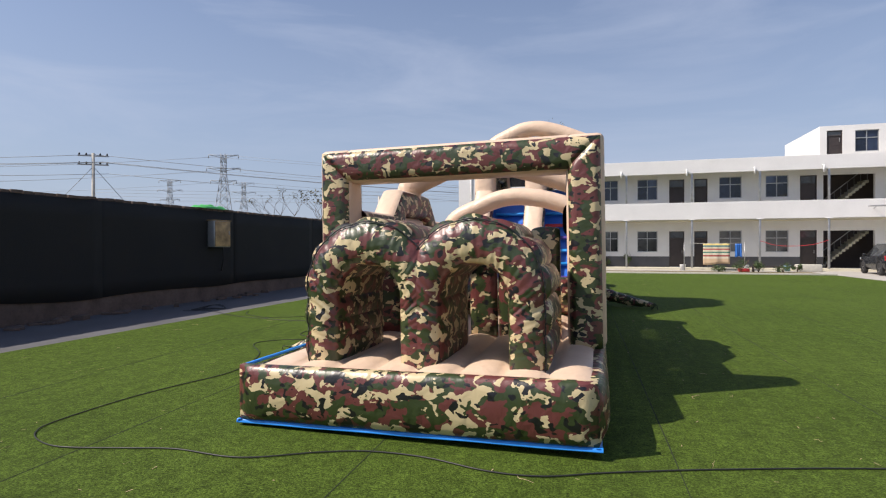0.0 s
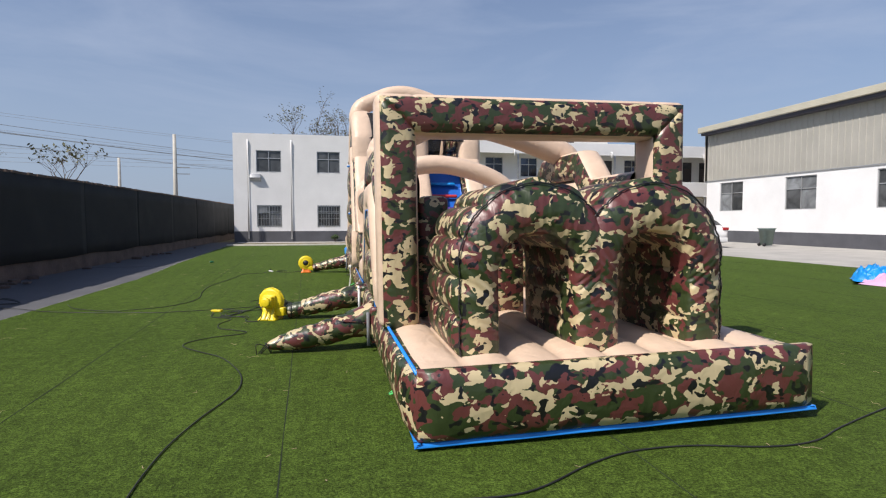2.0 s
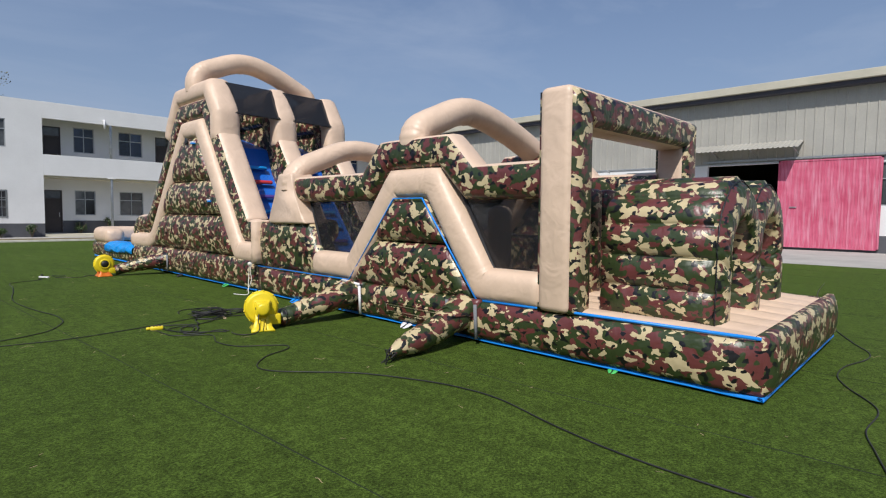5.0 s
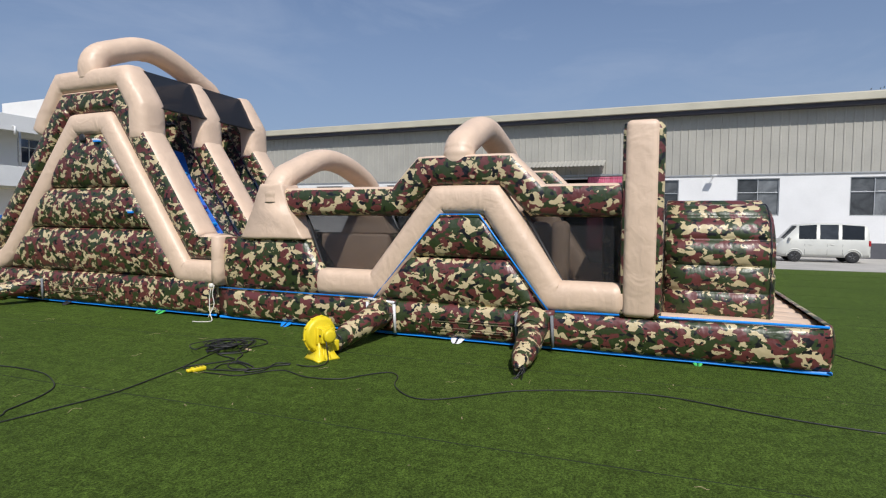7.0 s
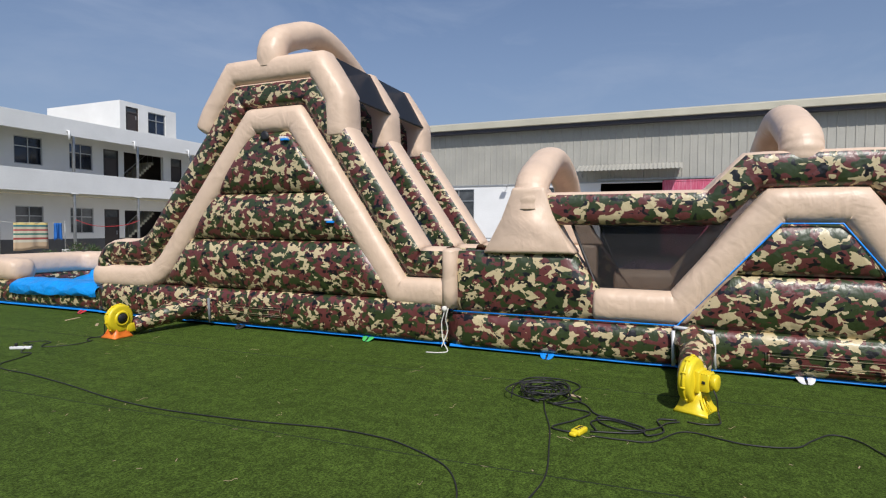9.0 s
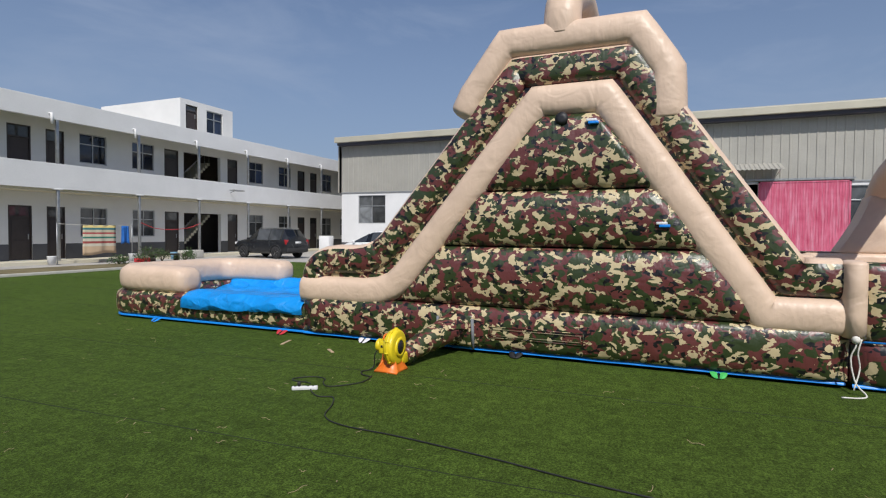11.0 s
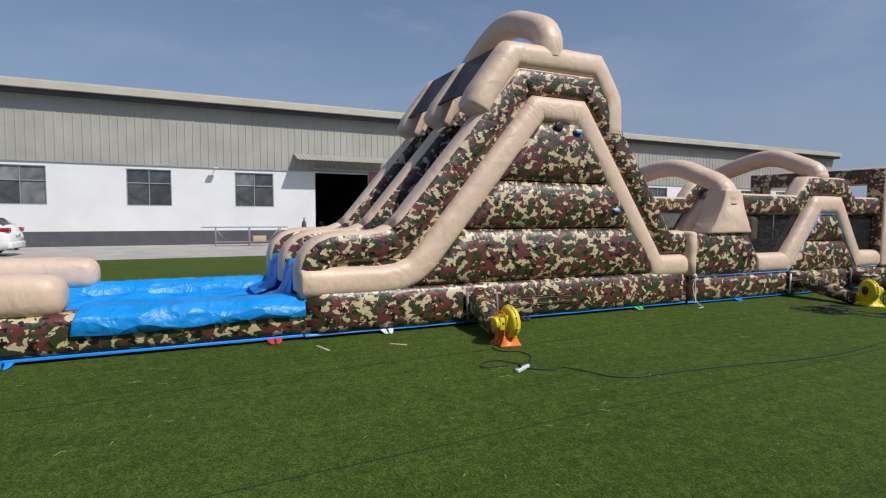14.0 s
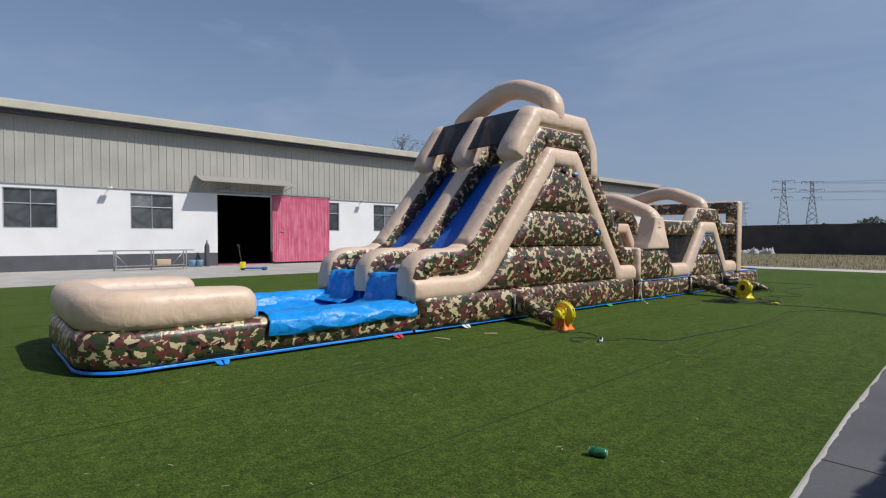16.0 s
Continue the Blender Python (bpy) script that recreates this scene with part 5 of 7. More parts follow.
# ---- blowers, sleeves, tags and lacing ----
def blower(at, rz, body, foot, label):
    """A centrifugal air blower: flanged scroll on edge, stepped motor housing, intake, flared foot."""
    e = thing("air_blower", label, "blower", at, rz, group="air blowers")
    R, zc = 0.235, 0.33

    def scroll(profile, grow):
        bm = bmesh.new()
        rings = []
        for y, k in profile:
            rings.append([bm.verts.new((R * k * (1 + grow * j / 44) * math.cos(2 * math.pi * j / 44 - 0.6), y, zc + R * k * (1 + grow * j / 44) * math.sin(2 * math.pi * j / 44 - 0.6))) for j in range(44)])
        for a, b in zip(rings, rings[1:]):
            for j in range(44):
                bm.faces.new((a[j], a[(j + 1) % 44], b[(j + 1) % 44], b[j]))
        bm.faces.new(rings[0])
        bm.faces.new(rings[-1])
        return bm
    part("scroll_housing", scroll([(-0.078, 0.50), (-0.070, 0.56), (-0.066, 0.78), (-0.060, 0.88), (-0.035, 0.95), (0.035, 0.95), (0.060, 0.90), (0.068, 0.80), (0.070, 0.52)], 0.08), body, e)
    part("flange", scroll([(-0.012, 0.985), (-0.009, 1.01), (0.009, 1.01), (0.012, 0.985)], 0.08), body, e, "moulded seam round the scroll")
    for j in range(10):
        g = 2 * math.pi * j / 10 + 0.2
        r_ = R * (0.995 + 0.08 * ((g + 0.6) % (2 * math.pi)) / (2 * math.pi))
        lug = part("lug", lathe([(0.0, -0.022), (0.010, -0.022), (0.012, -0.018), (0.012, 0.018), (0.010, 0.022), (0.0, 0.022)], 8), body, e)
        lug.matrix_local = pose(r_ * math.cos(g), 0, zc + r_ * math.sin(g), 90, 0, 0)
    o = part("intake_ring", lathe([(0.085, 0.0), (0.13, 0.0), (0.13, 0.012), (0.115, 0.024), (0.095, 0.024), (0.085, 0.012)], 28), body, e)
    o.matrix_local = pose(0, 0.068, zc, -90, 0, 0)
    o = part("intake_grille", lathe([(0.002, 0), (0.092, 0), (0.092, 0.018), (0.002, 0.018)], 24), BLACK, e, "dark intake opening")
    o.matrix_local = pose(0, 0.070, zc, -90, 0, 0)
    # motor: a square stepped shell that ends in a round cap
    part("motor_shell", boxes((-0.115, 0.115, -0.115, -0.066, zc - 0.115, zc + 0.115), (-0.092, 0.092, -0.20, -0.10, zc - 0.095, zc + 0.09), bev=0.014), body, e)
    o = part("motor_cap", lathe([(0.0, 0.0), (0.085, 0.0), (0.088, 0.05), (0.082, 0.062), (0.055, 0.07), (0.0, 0.072)], 26), body, e)
    o.matrix_local = pose(0, -0.195, zc, 90, 0, 0)
    for k in range(4):
        part("cooling_rib", boxes((-0.096, 0.096, -0.185 + 0.024 * k, -0.176 + 0.024 * k, zc + 0.088, zc + 0.098), bev=0.003), body, e)
    part("switch", boxes((-0.101, -0.09, -0.165, -0.135, zc - 0.01, zc + 0.02), bev=0.003), BLACK, e, "small black rocker switch")
    # flared foot, narrow at the neck
    bm = bmesh.new()
    rows = []
    for z, hx, ya, yb in ((0.0, 0.165, -0.225, 0.115), (0.018, 0.165, -0.225, 0.115), (0.034, 0.152, -0.212, 0.105), (0.07, 0.128, -0.185, 0.09), (0.12, 0.112, -0.162, 0.076), (0.17, 0.104, -0.145, 0.068), (0.24, 0.10, -0.13, 0.062)):
        rows.append([bm.verts.new(q) for q in ((-hx, ya, z), (-hx * 0.45, ya + 0.030, z), (hx * 0.45, ya + 0.030, z), (hx, ya, z), (hx - 0.018, (ya + yb) / 2, z), (hx, yb, z), (hx * 0.45, yb - 0.022, z), (-hx * 0.45, yb - 0.022, z), (-hx, yb, z), (-hx + 0.018, (ya + yb) / 2, z))])
    for a, b in zip(rows, rows[1:]):
        for k in range(10):
            bm.faces.new((a[k], a[(k + 1) % 10], b[(k + 1) % 10], b[k]))
    bm.faces.new(rows[0])
    bm.faces.new(rows[-1])
    bmesh.ops.bevel(bm, geom=[ed for ed in bm.edges if ed.calc_face_angle(0) > 0.5], offset=0.006, segments=2, affect="EDGES")
    f = part("foot", bm, foot, e)
    for x in (-0.13, -0.045, 0.045, 0.13):
        part("foot_rib", tube([(x * 0.75, -0.128, 0.16), (x * 0.92, -0.158, 0.085), (x * 0.98, -0.19, 0.024)], 0.010, 6), foot, f)
    if foot is not body:
        part("carry_handle", tube(smooth_path([(-0.085, -0.12, zc + 0.085), (-0.08, -0.125, zc + 0.135), (0.0, -0.13, zc + 0.155), (0.08, -0.125, zc + 0.135), (0.085, -0.12, zc + 0.085)]), 0.013, 8), foot, e, "orange carry handle")
    part("outlet", boxes((0.08, 0.27, -0.075, 0.075, 0.07, 0.225), bev=0.02), body, e)
    part("power_lead", tube(smooth_path([(-0.06, -0.235, zc - 0.06), (-0.07, -0.27, 0.2), (-0.06, -0.285, 0.06), (-0.12, -0.32, 0.012), (-0.26, -0.36, 0.012), (-0.38, -0.26, 0.012), (-0.42, -0.12, 0.012)]), 0.008, 6), BLACK, e, "thin black lead")
    return e


first = blower((-1.48, 5.28, 0.0), -22, YELLOW, YELLOW, "yellow plastic air blower standing on the turf")
second = blower((-1.3, 12.84, 0.0), 0, YELLOW, ORANGE, "yellow air blower on an orange plastic foot")
first.scale = (0.86, 0.86, 0.86)
second.scale = (0.86, -0.86, 0.86)


def sleeve(parent, pts, radii, name="air_sleeve", knot=False, at_side=None):
    path = smooth_path(pts, 8)
    rr = []
    for i in range(len(path)):
        f = i / (len(path) - 1) * (len(radii) - 1)
        k = min(int(f), len(radii) - 2)
        r = radii[k] + (radii[k + 1] - radii[k]) * (f - k)
        rr.append(r * (1 + 0.04 * math.sin(i * 1.7) + 0.03 * math.sin(i * 0.9 + 1)))
    s = part(name, tube(path, rr, 20), CAMO, parent, "camouflage air sleeve")
    e = path[-1]
    d = (path[-1] - path[-2]).normalized()
    part("tie", tube([e - d * 0.06 + Vector((math.cos(g) * rr[-1] * 1.1, 0, math.sin(g) * rr[-1] * 1.1)) if abs(d.y) > abs(d.x) else e - d * 0.06 + Vector((0, math.cos(g) * rr[-1] * 1.1, math.sin(g) * rr[-1] * 1.1)) for g in (i * math.pi / 8 for i in range(17))], 0.012, 6), BLACK, s)
    if knot:
        rng = random.Random(5)
        for k in range(7):
            q = e + d * 0.05
            part("loose_string", tube(smooth_path([e, q + Vector((rng.uniform(-0.08, 0.08), rng.uniform(-0.08, 0.08), rng.uniform(-0.03, 0.06))), q + Vector((rng.uniform(-0.10, 0.10), rng.uniform(-0.10, 0.10), -e.z + 0.01))]), 0.006, 5), BLACK, s)
    return s


sleeve(course, [(0.05, 3.12, 0.33), (-0.25, 3.08, 0.31), (-0.65, 3.04, 0.22), (-1.05, 3.02, 0.15), (-1.3, 3.0, 0.11)], [0.17, 0.17, 0.15, 0.14, 0.10, 0.04], knot=True)
sleeve(course, [(0.05, 5.22, 0.36), (-0.3, 5.18, 0.33), (-0.7, 5.22, 0.25), (-1.0, 5.26, 0.18), (-1.24, 5.28, 0.13)], [0.17, 0.17, 0.16, 0.14, 0.12, 0.11])
sleeve(slide, [(0.05, 12.55, 0.34), (-0.25, 12.62, 0.31), (-0.6, 12.74, 0.24), (-0.85, 12.8, 0.18), (-1.09, 12.83, 0.13)], [0.18, 0.18, 0.16, 0.14, 0.12, 0.11])
sleeve(slide, [(W - 0.05, 11.3, 0.33), (W + 0.3, 11.2, 0.27), (W + 0.8, 10.85, 0.17), (W + 1.3, 10.45, 0.12)], [0.17, 0.17, 0.14, 0.12, 0.05], knot=True)


def collar(parent, y, x, out, w=0.42, mat_=CAMO, flap=WHITE_CLOTH):
    """The sewn patch round a sleeve, with a hook-and-loop edge."""
    s = x + out * 0.095
    part("collar_patch", quilt(lambda v: y - w / 2, lambda v: y + w / 2, [0.10, 0.52], (s, 0, 0), (0, 1, 0), (0, 0, 1), (out, 0, 0), 0.035, nu=8, nv=5, ends=0.05), mat_, parent)
    q = s + out * 0.045
    part("hook_strip", tube([(q, y - w / 2, 0.08), (q, y - w / 2 + 0.02, 0.47)], 0.022, 5), flap, parent, "white hook-and-loop strip")
    part("hook_strip", tube([(q, y + w / 2, 0.08), (q, y + w / 2 + 0.01, 0.48)], 0.022, 5), flap, parent, "hook-and-loop strip")
    if flap is WHITE_CLOTH:
        part("hook_strip", tube([(q, y - w / 2 + 0.02, 0.49), (q, y + w / 2, 0.52)], 0.022, 5), flap, parent, "white hook-and-loop strip")


def sleeve_flap(parent, y, slope, white=False):
    """The sewn flap that comes off the tube's top and wraps over the root of a sleeve, narrower towards its end."""
    bm, rows = bmesh.new(), []
    for i in range(11):
        u = i / 10
        half = radians(98 - 44 * u)
        r = 0.182 + 0.03 * (1 - u) ** 2 + (0.012 * u if white else 0)
        row = []
        for j in range(13):
            g = half * (2 * j / 12 - 1)
            crease = 0.006 * math.sin(g * 6 + u * 7)
            row.append(bm.verts.new((-0.07 - 0.36 * u + 0.05 * u * math.cos(g * 2), y + slope * u + (r + crease) * math.sin(g), 0.345 - 0.055 * u - 0.03 * u * u + (r + crease) * math.cos(g))))
        rows.append(row)
    for a, b in zip(rows, rows[1:]):
        for j in range(12):
            bm.faces.new((a[j], a[j + 1], b[j + 1], b[j]))
    edge = [rows[i][0].co.copy() for i in range(11)] + [rows[10][j].co.copy() for j in range(1, 13)] + [rows[i][12].co.copy() for i in range(9, -1, -1)]
    r = bmesh.ops.extrude_face_region(bm, geom=list(bm.faces))
    for v in (q for q in r["geom"] if isinstance(q, bmesh.types.BMVert)):
        v.co.z += 0.007
    f = part("sleeve_flap", bm, CAMO, parent, "camouflage flap over the root of the sleeve")
    part("hem", tube(edge, 0.006, 5), CAMO, f)


sleeve_flap(course, 3.12, -0.05)
sleeve_flap(course, 5.22, -0.04, True)
sleeve_flap(slide, 12.56, 0.10)
collar(course, 3.08, 0.0, -1, 0.45, CAMO, STRIP)
collar(course, 5.2, 0.0, -1, 0.42)
collar(slide, 12.55, 0.0, -1, 0.5, CAMO_FINE, STRIP)


def zip_patch(parent, y0, y1, z0, z1, x):
    bm = bmesh.new()
    for a, b in (((y0, z0), (y1, z0)), ((y1, z0), (y1, z1)), ((y1, z1), (y0, z1)), ((y0, z1), (y0, z0))):
        tube([(x, *a), (x, *b)], 0.005, 5, bm)
    part("zip_patch", bm, CAMO, parent, "raised seam of a zip patch")
    e = 0.03
    # inner welt outline; its pale colour stands for the gloss on it
    bm = bmesh.new()
    for a, b in (((y0 + e, z0 + e), (y1 - e, z0 + e)), ((y1 - e, z0 + e), (y1 - e, z1 - e)), ((y1 - e, z1 - e), (y0 + e, z1 - e)), ((y0 + e, z1 - e), (y0 + e, z0 + e))):
        tube([(x - 0.006, *a), (x - 0.006, *b)], 0.0035, 5, bm)
    part("welt_sheen", bm, WELT_SHEEN, parent, "raised welt line round a zip, its gloss put into a pale colour")


zip_patch(course, 3.35, 4.5, 0.17, 0.31, -0.095)
zip_patch(slide, 10.9, 12.1, 0.24, 0.38, -0.105)


def tag(parent, y, m_, x=-0.035, out=-1, k=1.0):
    """Two tapering webbing flaps sewn under the foot seam, with a dark ring strap between them."""
    bm = bmesh.new()
    for s in (-1, 1):
        rows = []
        for u, z, ya, yb in ((0.0, 0.052, 0.014, 0.092), (0.030, 0.040, 0.014, 0.086), (0.062, 0.022, 0.012, 0.070), (0.088, 0.010, 0.010, 0.048), (0.104, 0.008, 0.009, 0.026)):
            rows.append([bm.verts.new((x + out * u * k, y + s * (ya + (yb - ya) * f) * k, z * k + 0.006 * math.sin(math.pi * f))) for f in (0, 0.5, 1)])
        for a, b in zip(rows, rows[1:]):
            for j in (0, 1):
                bm.faces.new((a[j], a[j + 1], b[j + 1], b[j]) if s > 0 else (a[j + 1], a[j], b[j], b[j + 1]))
    r = bmesh.ops.extrude_face_region(bm, geom=list(bm.faces))
    for v in (q for q in r["geom"] if isinstance(q, bmesh.types.BMVert)):
        v.co.z += 0.005
    o = part("anchor_loop", bm, m_, parent, smooth=False)
    part("ring_strap", tube([(x, y, 0.05 * k), (x + out * 0.05 * k, y, 0.034 * k), (x + out * 0.115 * k, y, 0.010)], 0.008 * k, 5), BLACK, o, "dark strap with a metal ring")


tag(course, 1.25, GREEN_CLOTH, x=-0.015, k=0.55)
for y, m_ in ((4.12, WHITE_CLOTH), (6.86, BLUE_TRIM)):
    tag(course, y, m_)
for y, m_ in ((9.42, GREEN_CLOTH), (11.75, BLACK), (14.0, WHITE_CLOTH)):
    tag(slide, y, m_)
for y, m_ in ((15.48, RED_CLOTH), (18.2, BLUE_TRIM)):
    tag(pool, y, m_)

# lacing where the modules meet
rp = thing("lacing_rope", "thin white rope lacing two inflatable modules, hanging loose", "rope", (0, 0, 0))
part("cord", tube(smooth_path([(-0.16, 8.22, 0.56), (-0.18, 8.20, 0.5), (-0.17, 8.24, 0.35), (-0.2, 8.2, 0.12), (-0.25, 8.12, 0.015), (-0.36, 8.2, 0.01), (-0.4, 8.36, 0.01)]), 0.008, 6), ROPE, rp)
part("cord", tube(smooth_path([(-0.16, 8.15, 0.56), (-0.17, 8.18, 0.42), (-0.16, 8.16, 0.25), (-0.22, 8.22, 0.05)]), 0.008, 6), ROPE, rp)
part("knot", lathe([(0.0, -0.04), (0.03, -0.03), (0.04, 0.0), (0.03, 0.03), (0.0, 0.04)], 10, at=(-0.17, 8.2, 0.55)), ROPE, rp)
# small tether tabs and the vent on the slide's side
for y, z, m_ in ((10.85, 2.95, WHITE_CLOTH), (10.05, 1.72, WHITE_CLOTH), (10.83, 2.92, BLUE_TRIM), (10.02, 1.69, BLUE_TRIM)):
    part("tether_tab", boxes((-0.14, -0.05, y - 0.07, y + 0.05, z - 0.012, z + 0.02), bev=0.006), m_, slide)
o = part("vent", lathe([(0.025, 0), (0.075, 0), (0.08, 0.012), (0.03, 0.016)], 18), BLACK, slide, "dark vent opening")
o.matrix_local = pose(-0.09, 11.2, 3.0, 0, -90, 0)


# ---- leads, sockets, litter on the turf ----
def lead(pts, label, r=0.0056):
    e = thing("power_cable", label, "cable", (0, 0, 0))
    part("cord", tube(smooth_path([(x, y, r + 0.004) for x, y in pts], 7), r, 6), BLACK, e)
    return e


lead([(-2.48, 6.03), (-2.47, 5.8), (-2.42, 5.58), (-2.1, 5.34), (-2.2, 4.95), (-2.13, 4.61), (-1.92, 4.45), (-1.72, 4.28), (-1.80, 4.12), (-2.1, 4.0), (-2.34, 3.74), (-2.33, 3.5), (-2.08, 3.2), (-1.78, 2.86), (-1.52, 2.3), (-1.42, 1.9), (-1.42, 1.5), (-1.58, 0.9), (-1.68, 0.3), (-1.68, -0.4), (-1.58, -0.66), (-1.34, -0.82), (-1.02, -0.88), (-0.5, -0.76), (-0.1, -0.67), (0.5, -0.68), (1.03, -0.42), (1.4, -0.30), (1.85, -0.30), (2.35, -0.42), (2.75, -0.40), (3.2, -0.21), (4.08, 0.1), (5.4, 0.46), (8.04, 0.94), (10.5, 1.2)], "black rubber cable snaking over the turf")
lead([(-1.70, 6.56), (-2.06, 6.47), (-2.42, 6.36), (-2.78, 6.29), (-3.34, 6.21), (-3.83, 6.28), (-4.08, 6.32), (-4.52, 6.42), (-5.3, 6.7), (-5.9, 7.1), (-6.6, 7.3), (-6.9, 7.1), (-6.4, 7.8)], "black cable running to the boundary wall")
lead([(-2.26, 13.30), (-2.38, 13.2), (-2.48, 13.05), (-2.45, 12.9), (-2.66, 12.77), (-2.92, 12.66), (-3.05, 12.4), (-3.08, 11.84), (-3.17, 11.1), (-3.30, 10.3), (-3.34, 9.6), (-3.26, 8.7), (-3.14, 8.0), (-3.15, 7.5), (-3.24, 7.2), (-3.41, 6.88), (-3.65, 6.7), (-3.97, 6.58), (-4.16, 6.5), (-4.9, 6.9), (-5.3, 7.5)], "black cable from the power strip")
lead([(-1.62, 12.95), (-1.85, 12.92), (-2.02, 13.0), (-2.16, 13.16), (-2.06, 13.29), (-1.93, 13.36), (-1.92, 13.52), (-2.05, 13.66), (-2.13, 13.62), (-2.13, 13.45), (-2.15, 13.38)], "short black blower lead")
coil = thing("cable_coil", "loose tangle of black rubber cable on the turf", "cable", (-1.55, 6.6, 0))
rng = random.Random(12)
for k in range(12):
    cx, cy, rx_, ry_ = rng.uniform(-0.14, 0.14), rng.uniform(-0.14, 0.14), rng.uniform(0.10, 0.30), rng.uniform(0.10, 0.26)
    ph = rng.uniform(0, 6)
    part("loop", tube([(cx + rx_ * math.cos(g + ph) + 0.02 * math.sin(3 * g), cy + ry_ * math.sin(g + ph), 0.012 + 0.012 * k * 0.6 + 0.008 * math.sin(2 * g + ph)) for g in (i * 2 * math.pi / 30 for i in range(28))], 0.0065, 6), BLACK, coil)
for pts in ([(-0.23, 0.25), (0.1, 0.31), (0.44, 0.27), (0.56, 0.1), (0.53, -0.16), (0.36, -0.31), (0.12, -0.27), (-0.09, -0.38), (-0.3, -0.16)],
            [(0.1, 0.1), (0.38, 0.2), (0.5, 0.02), (0.3, -0.12), (0.02, -0.2), (-0.2, -0.44), (-0.42, -0.56), (-0.5, -0.8)],
            [(-0.25, -0.1), (-0.34, -0.28), (-0.40, -0.50), (-0.62, -0.42), (-0.86, -0.26), (-0.92, -0.38), (-0.87, -0.50)],
            [(-0.85, -0.56), (-0.74, -0.90), (-0.60, -0.95), (-0.50, -0.75), (-0.48, -0.58), (-0.62, -0.62), (-0.72, -0.80), (-0.60, -1.02), (-0.42, -1.12), (-0.34, -1.22)],
            [(-0.80, -0.60), (-0.62, -0.54), (-0.52, -0.68), (-0.64, -0.92), (-0.76, -0.98), (-0.62, -1.10), (-0.36, -1.05), (-0.30, -1.2)]):
    part("loop", tube(smooth_path([(x, y, 0.013) for x, y in pts], 7), 0.0065, 6), BLACK, coil)

sk = thing("extension_socket", "yellow plastic extension socket lying on the turf", "socket", (-2.44, 6.12, 0), 70)
sk.scale = (0.72, 0.72, 0.9)
part("body", boxes((-0.05, 0.05, -0.09, 0.09, 0.0, 0.055), bev=0.015), YELLOW, sk)
part("grip", boxes((-0.035, 0.035, 0.09, 0.15, 0.008, 0.045), bev=0.012), YELLOW, sk)
for y in (-0.045, 0.0, 0.045):
    part("outlet_hole", boxes((-0.02, 0.02, y - 0.012, y + 0.012, 0.055, 0.058)), BLACK, sk)
ps = thing("power_strip", "white plastic power strip with a black plug", "socket", (-2.33, 13.32, 0), 30)
part("body", boxes((-0.028, 0.028, -0.16, 0.16, 0.0, 0.045), bev=0.008), WHITE_CLOTH, ps)
part("plug", boxes((-0.02, 0.02, 0.05, 0.09, 0.045, 0.10), bev=0.01), BLACK, ps)
for y in (-0.10, -0.04, 0.12):
    part("outlet_hole", boxes((-0.012, 0.012, y - 0.014, y + 0.014, 0.045, 0.047)), BLACK, ps)
sk.scale = (0.8, 0.8, 0.8)
ps.scale = (0.8, 0.8, 0.8)
CAN = plain("green_can_print", (0.05, 0.25, 0.12), 0.3, 0.5, var=0.2, scale=30)
cn = thing("drink_can", "green and silver drink can lying on the turf", "can", (-4.78, 17.2, 0.034), 20)
o = part("body", lathe([(0.024, -0.062), (0.031, -0.054), (0.033, -0.048), (0.033, 0.048), (0.028, 0.058), (0.026, 0.062)], 20), CAN, cn)
o.matrix_local = pose(0, 0, 0, 0, 90, 0)
o = part("lid", lathe([(0.0, 0.06), (0.026, 0.061), (0.027, 0.064), (0.0, 0.0625)], 20), ALU, cn, "silver can lid")
o.matrix_local = pose(0, 0, 0, 0, 90, 0)
o = part("base", lathe([(0.0, -0.064), (0.02, -0.065), (0.024, -0.062), (0.0, -0.060)], 20), ALU, cn)
o.matrix_local = pose(0, 0, 0, 0, 90, 0)
TANW = plain("bare_wood", (0.50, 0.38, 0.24), 0.8, var=0.2, scale=20)
for x, y, a, l_ in ((-0.75, 14.1, 50, 0.22), (-0.55, 15.0, 15, 0.3), (-1.5, 6.3, 70, 0.12)):
    st = thing("wood_strip", "thin strip of bare wood lying on the turf", "strip", (x, y, 0.0), a)
    part("strip", boxes((-l_ / 2, l_ / 2, -0.02, 0.02, 0.001, 0.012), bev=0.003), TANW, st)
bits = bmesh.new()
rng = random.Random(21)
for k in range(420):
    x, y = rng.uniform(-5.2, 6), rng.uniform(-3.5, 22)
    if -0.3 < x < W + 0.3 and -0.3 < y < 20.6:
        continue
    l_, a, w_ = rng.uniform(0.006, 0.03), rng.uniform(0, math.pi), rng.uniform(0.002, 0.004)
    dx, dy = math.cos(a), math.sin(a)
    v = [bits.verts.new((x + dx * l_ * s - dy * w_ * t, y + dy * l_ * s + dx * w_ * t, 0.006)) for s, t in ((-1, -1), (1, -1), (1, 1), (-1, 1))]
    bits.faces.new(v)
for k in range(150):
    x, y = rng.uniform(-5.0, 5), rng.uniform(-3.2, 21)
    if -0.4 < x < W + 0.4 and -0.4 < y < 20.6:
        continue
    a, bend, l_ = rng.uniform(0, 6.28), rng.uniform(-1.2, 1.2), rng.uniform(0.05, 0.16)
    pts = []
    for j in range(7):
        pts.append((x, y, 0.008 + 0.006 * math.sin(j * 1.3 + k)))
        a += bend / 6 + rng.uniform(-0.35, 0.35)
        x, y = x + math.cos(a) * l_ / 6, y + math.sin(a) * l_ / 6
    tube(pts, 0.0016, 3, bits)
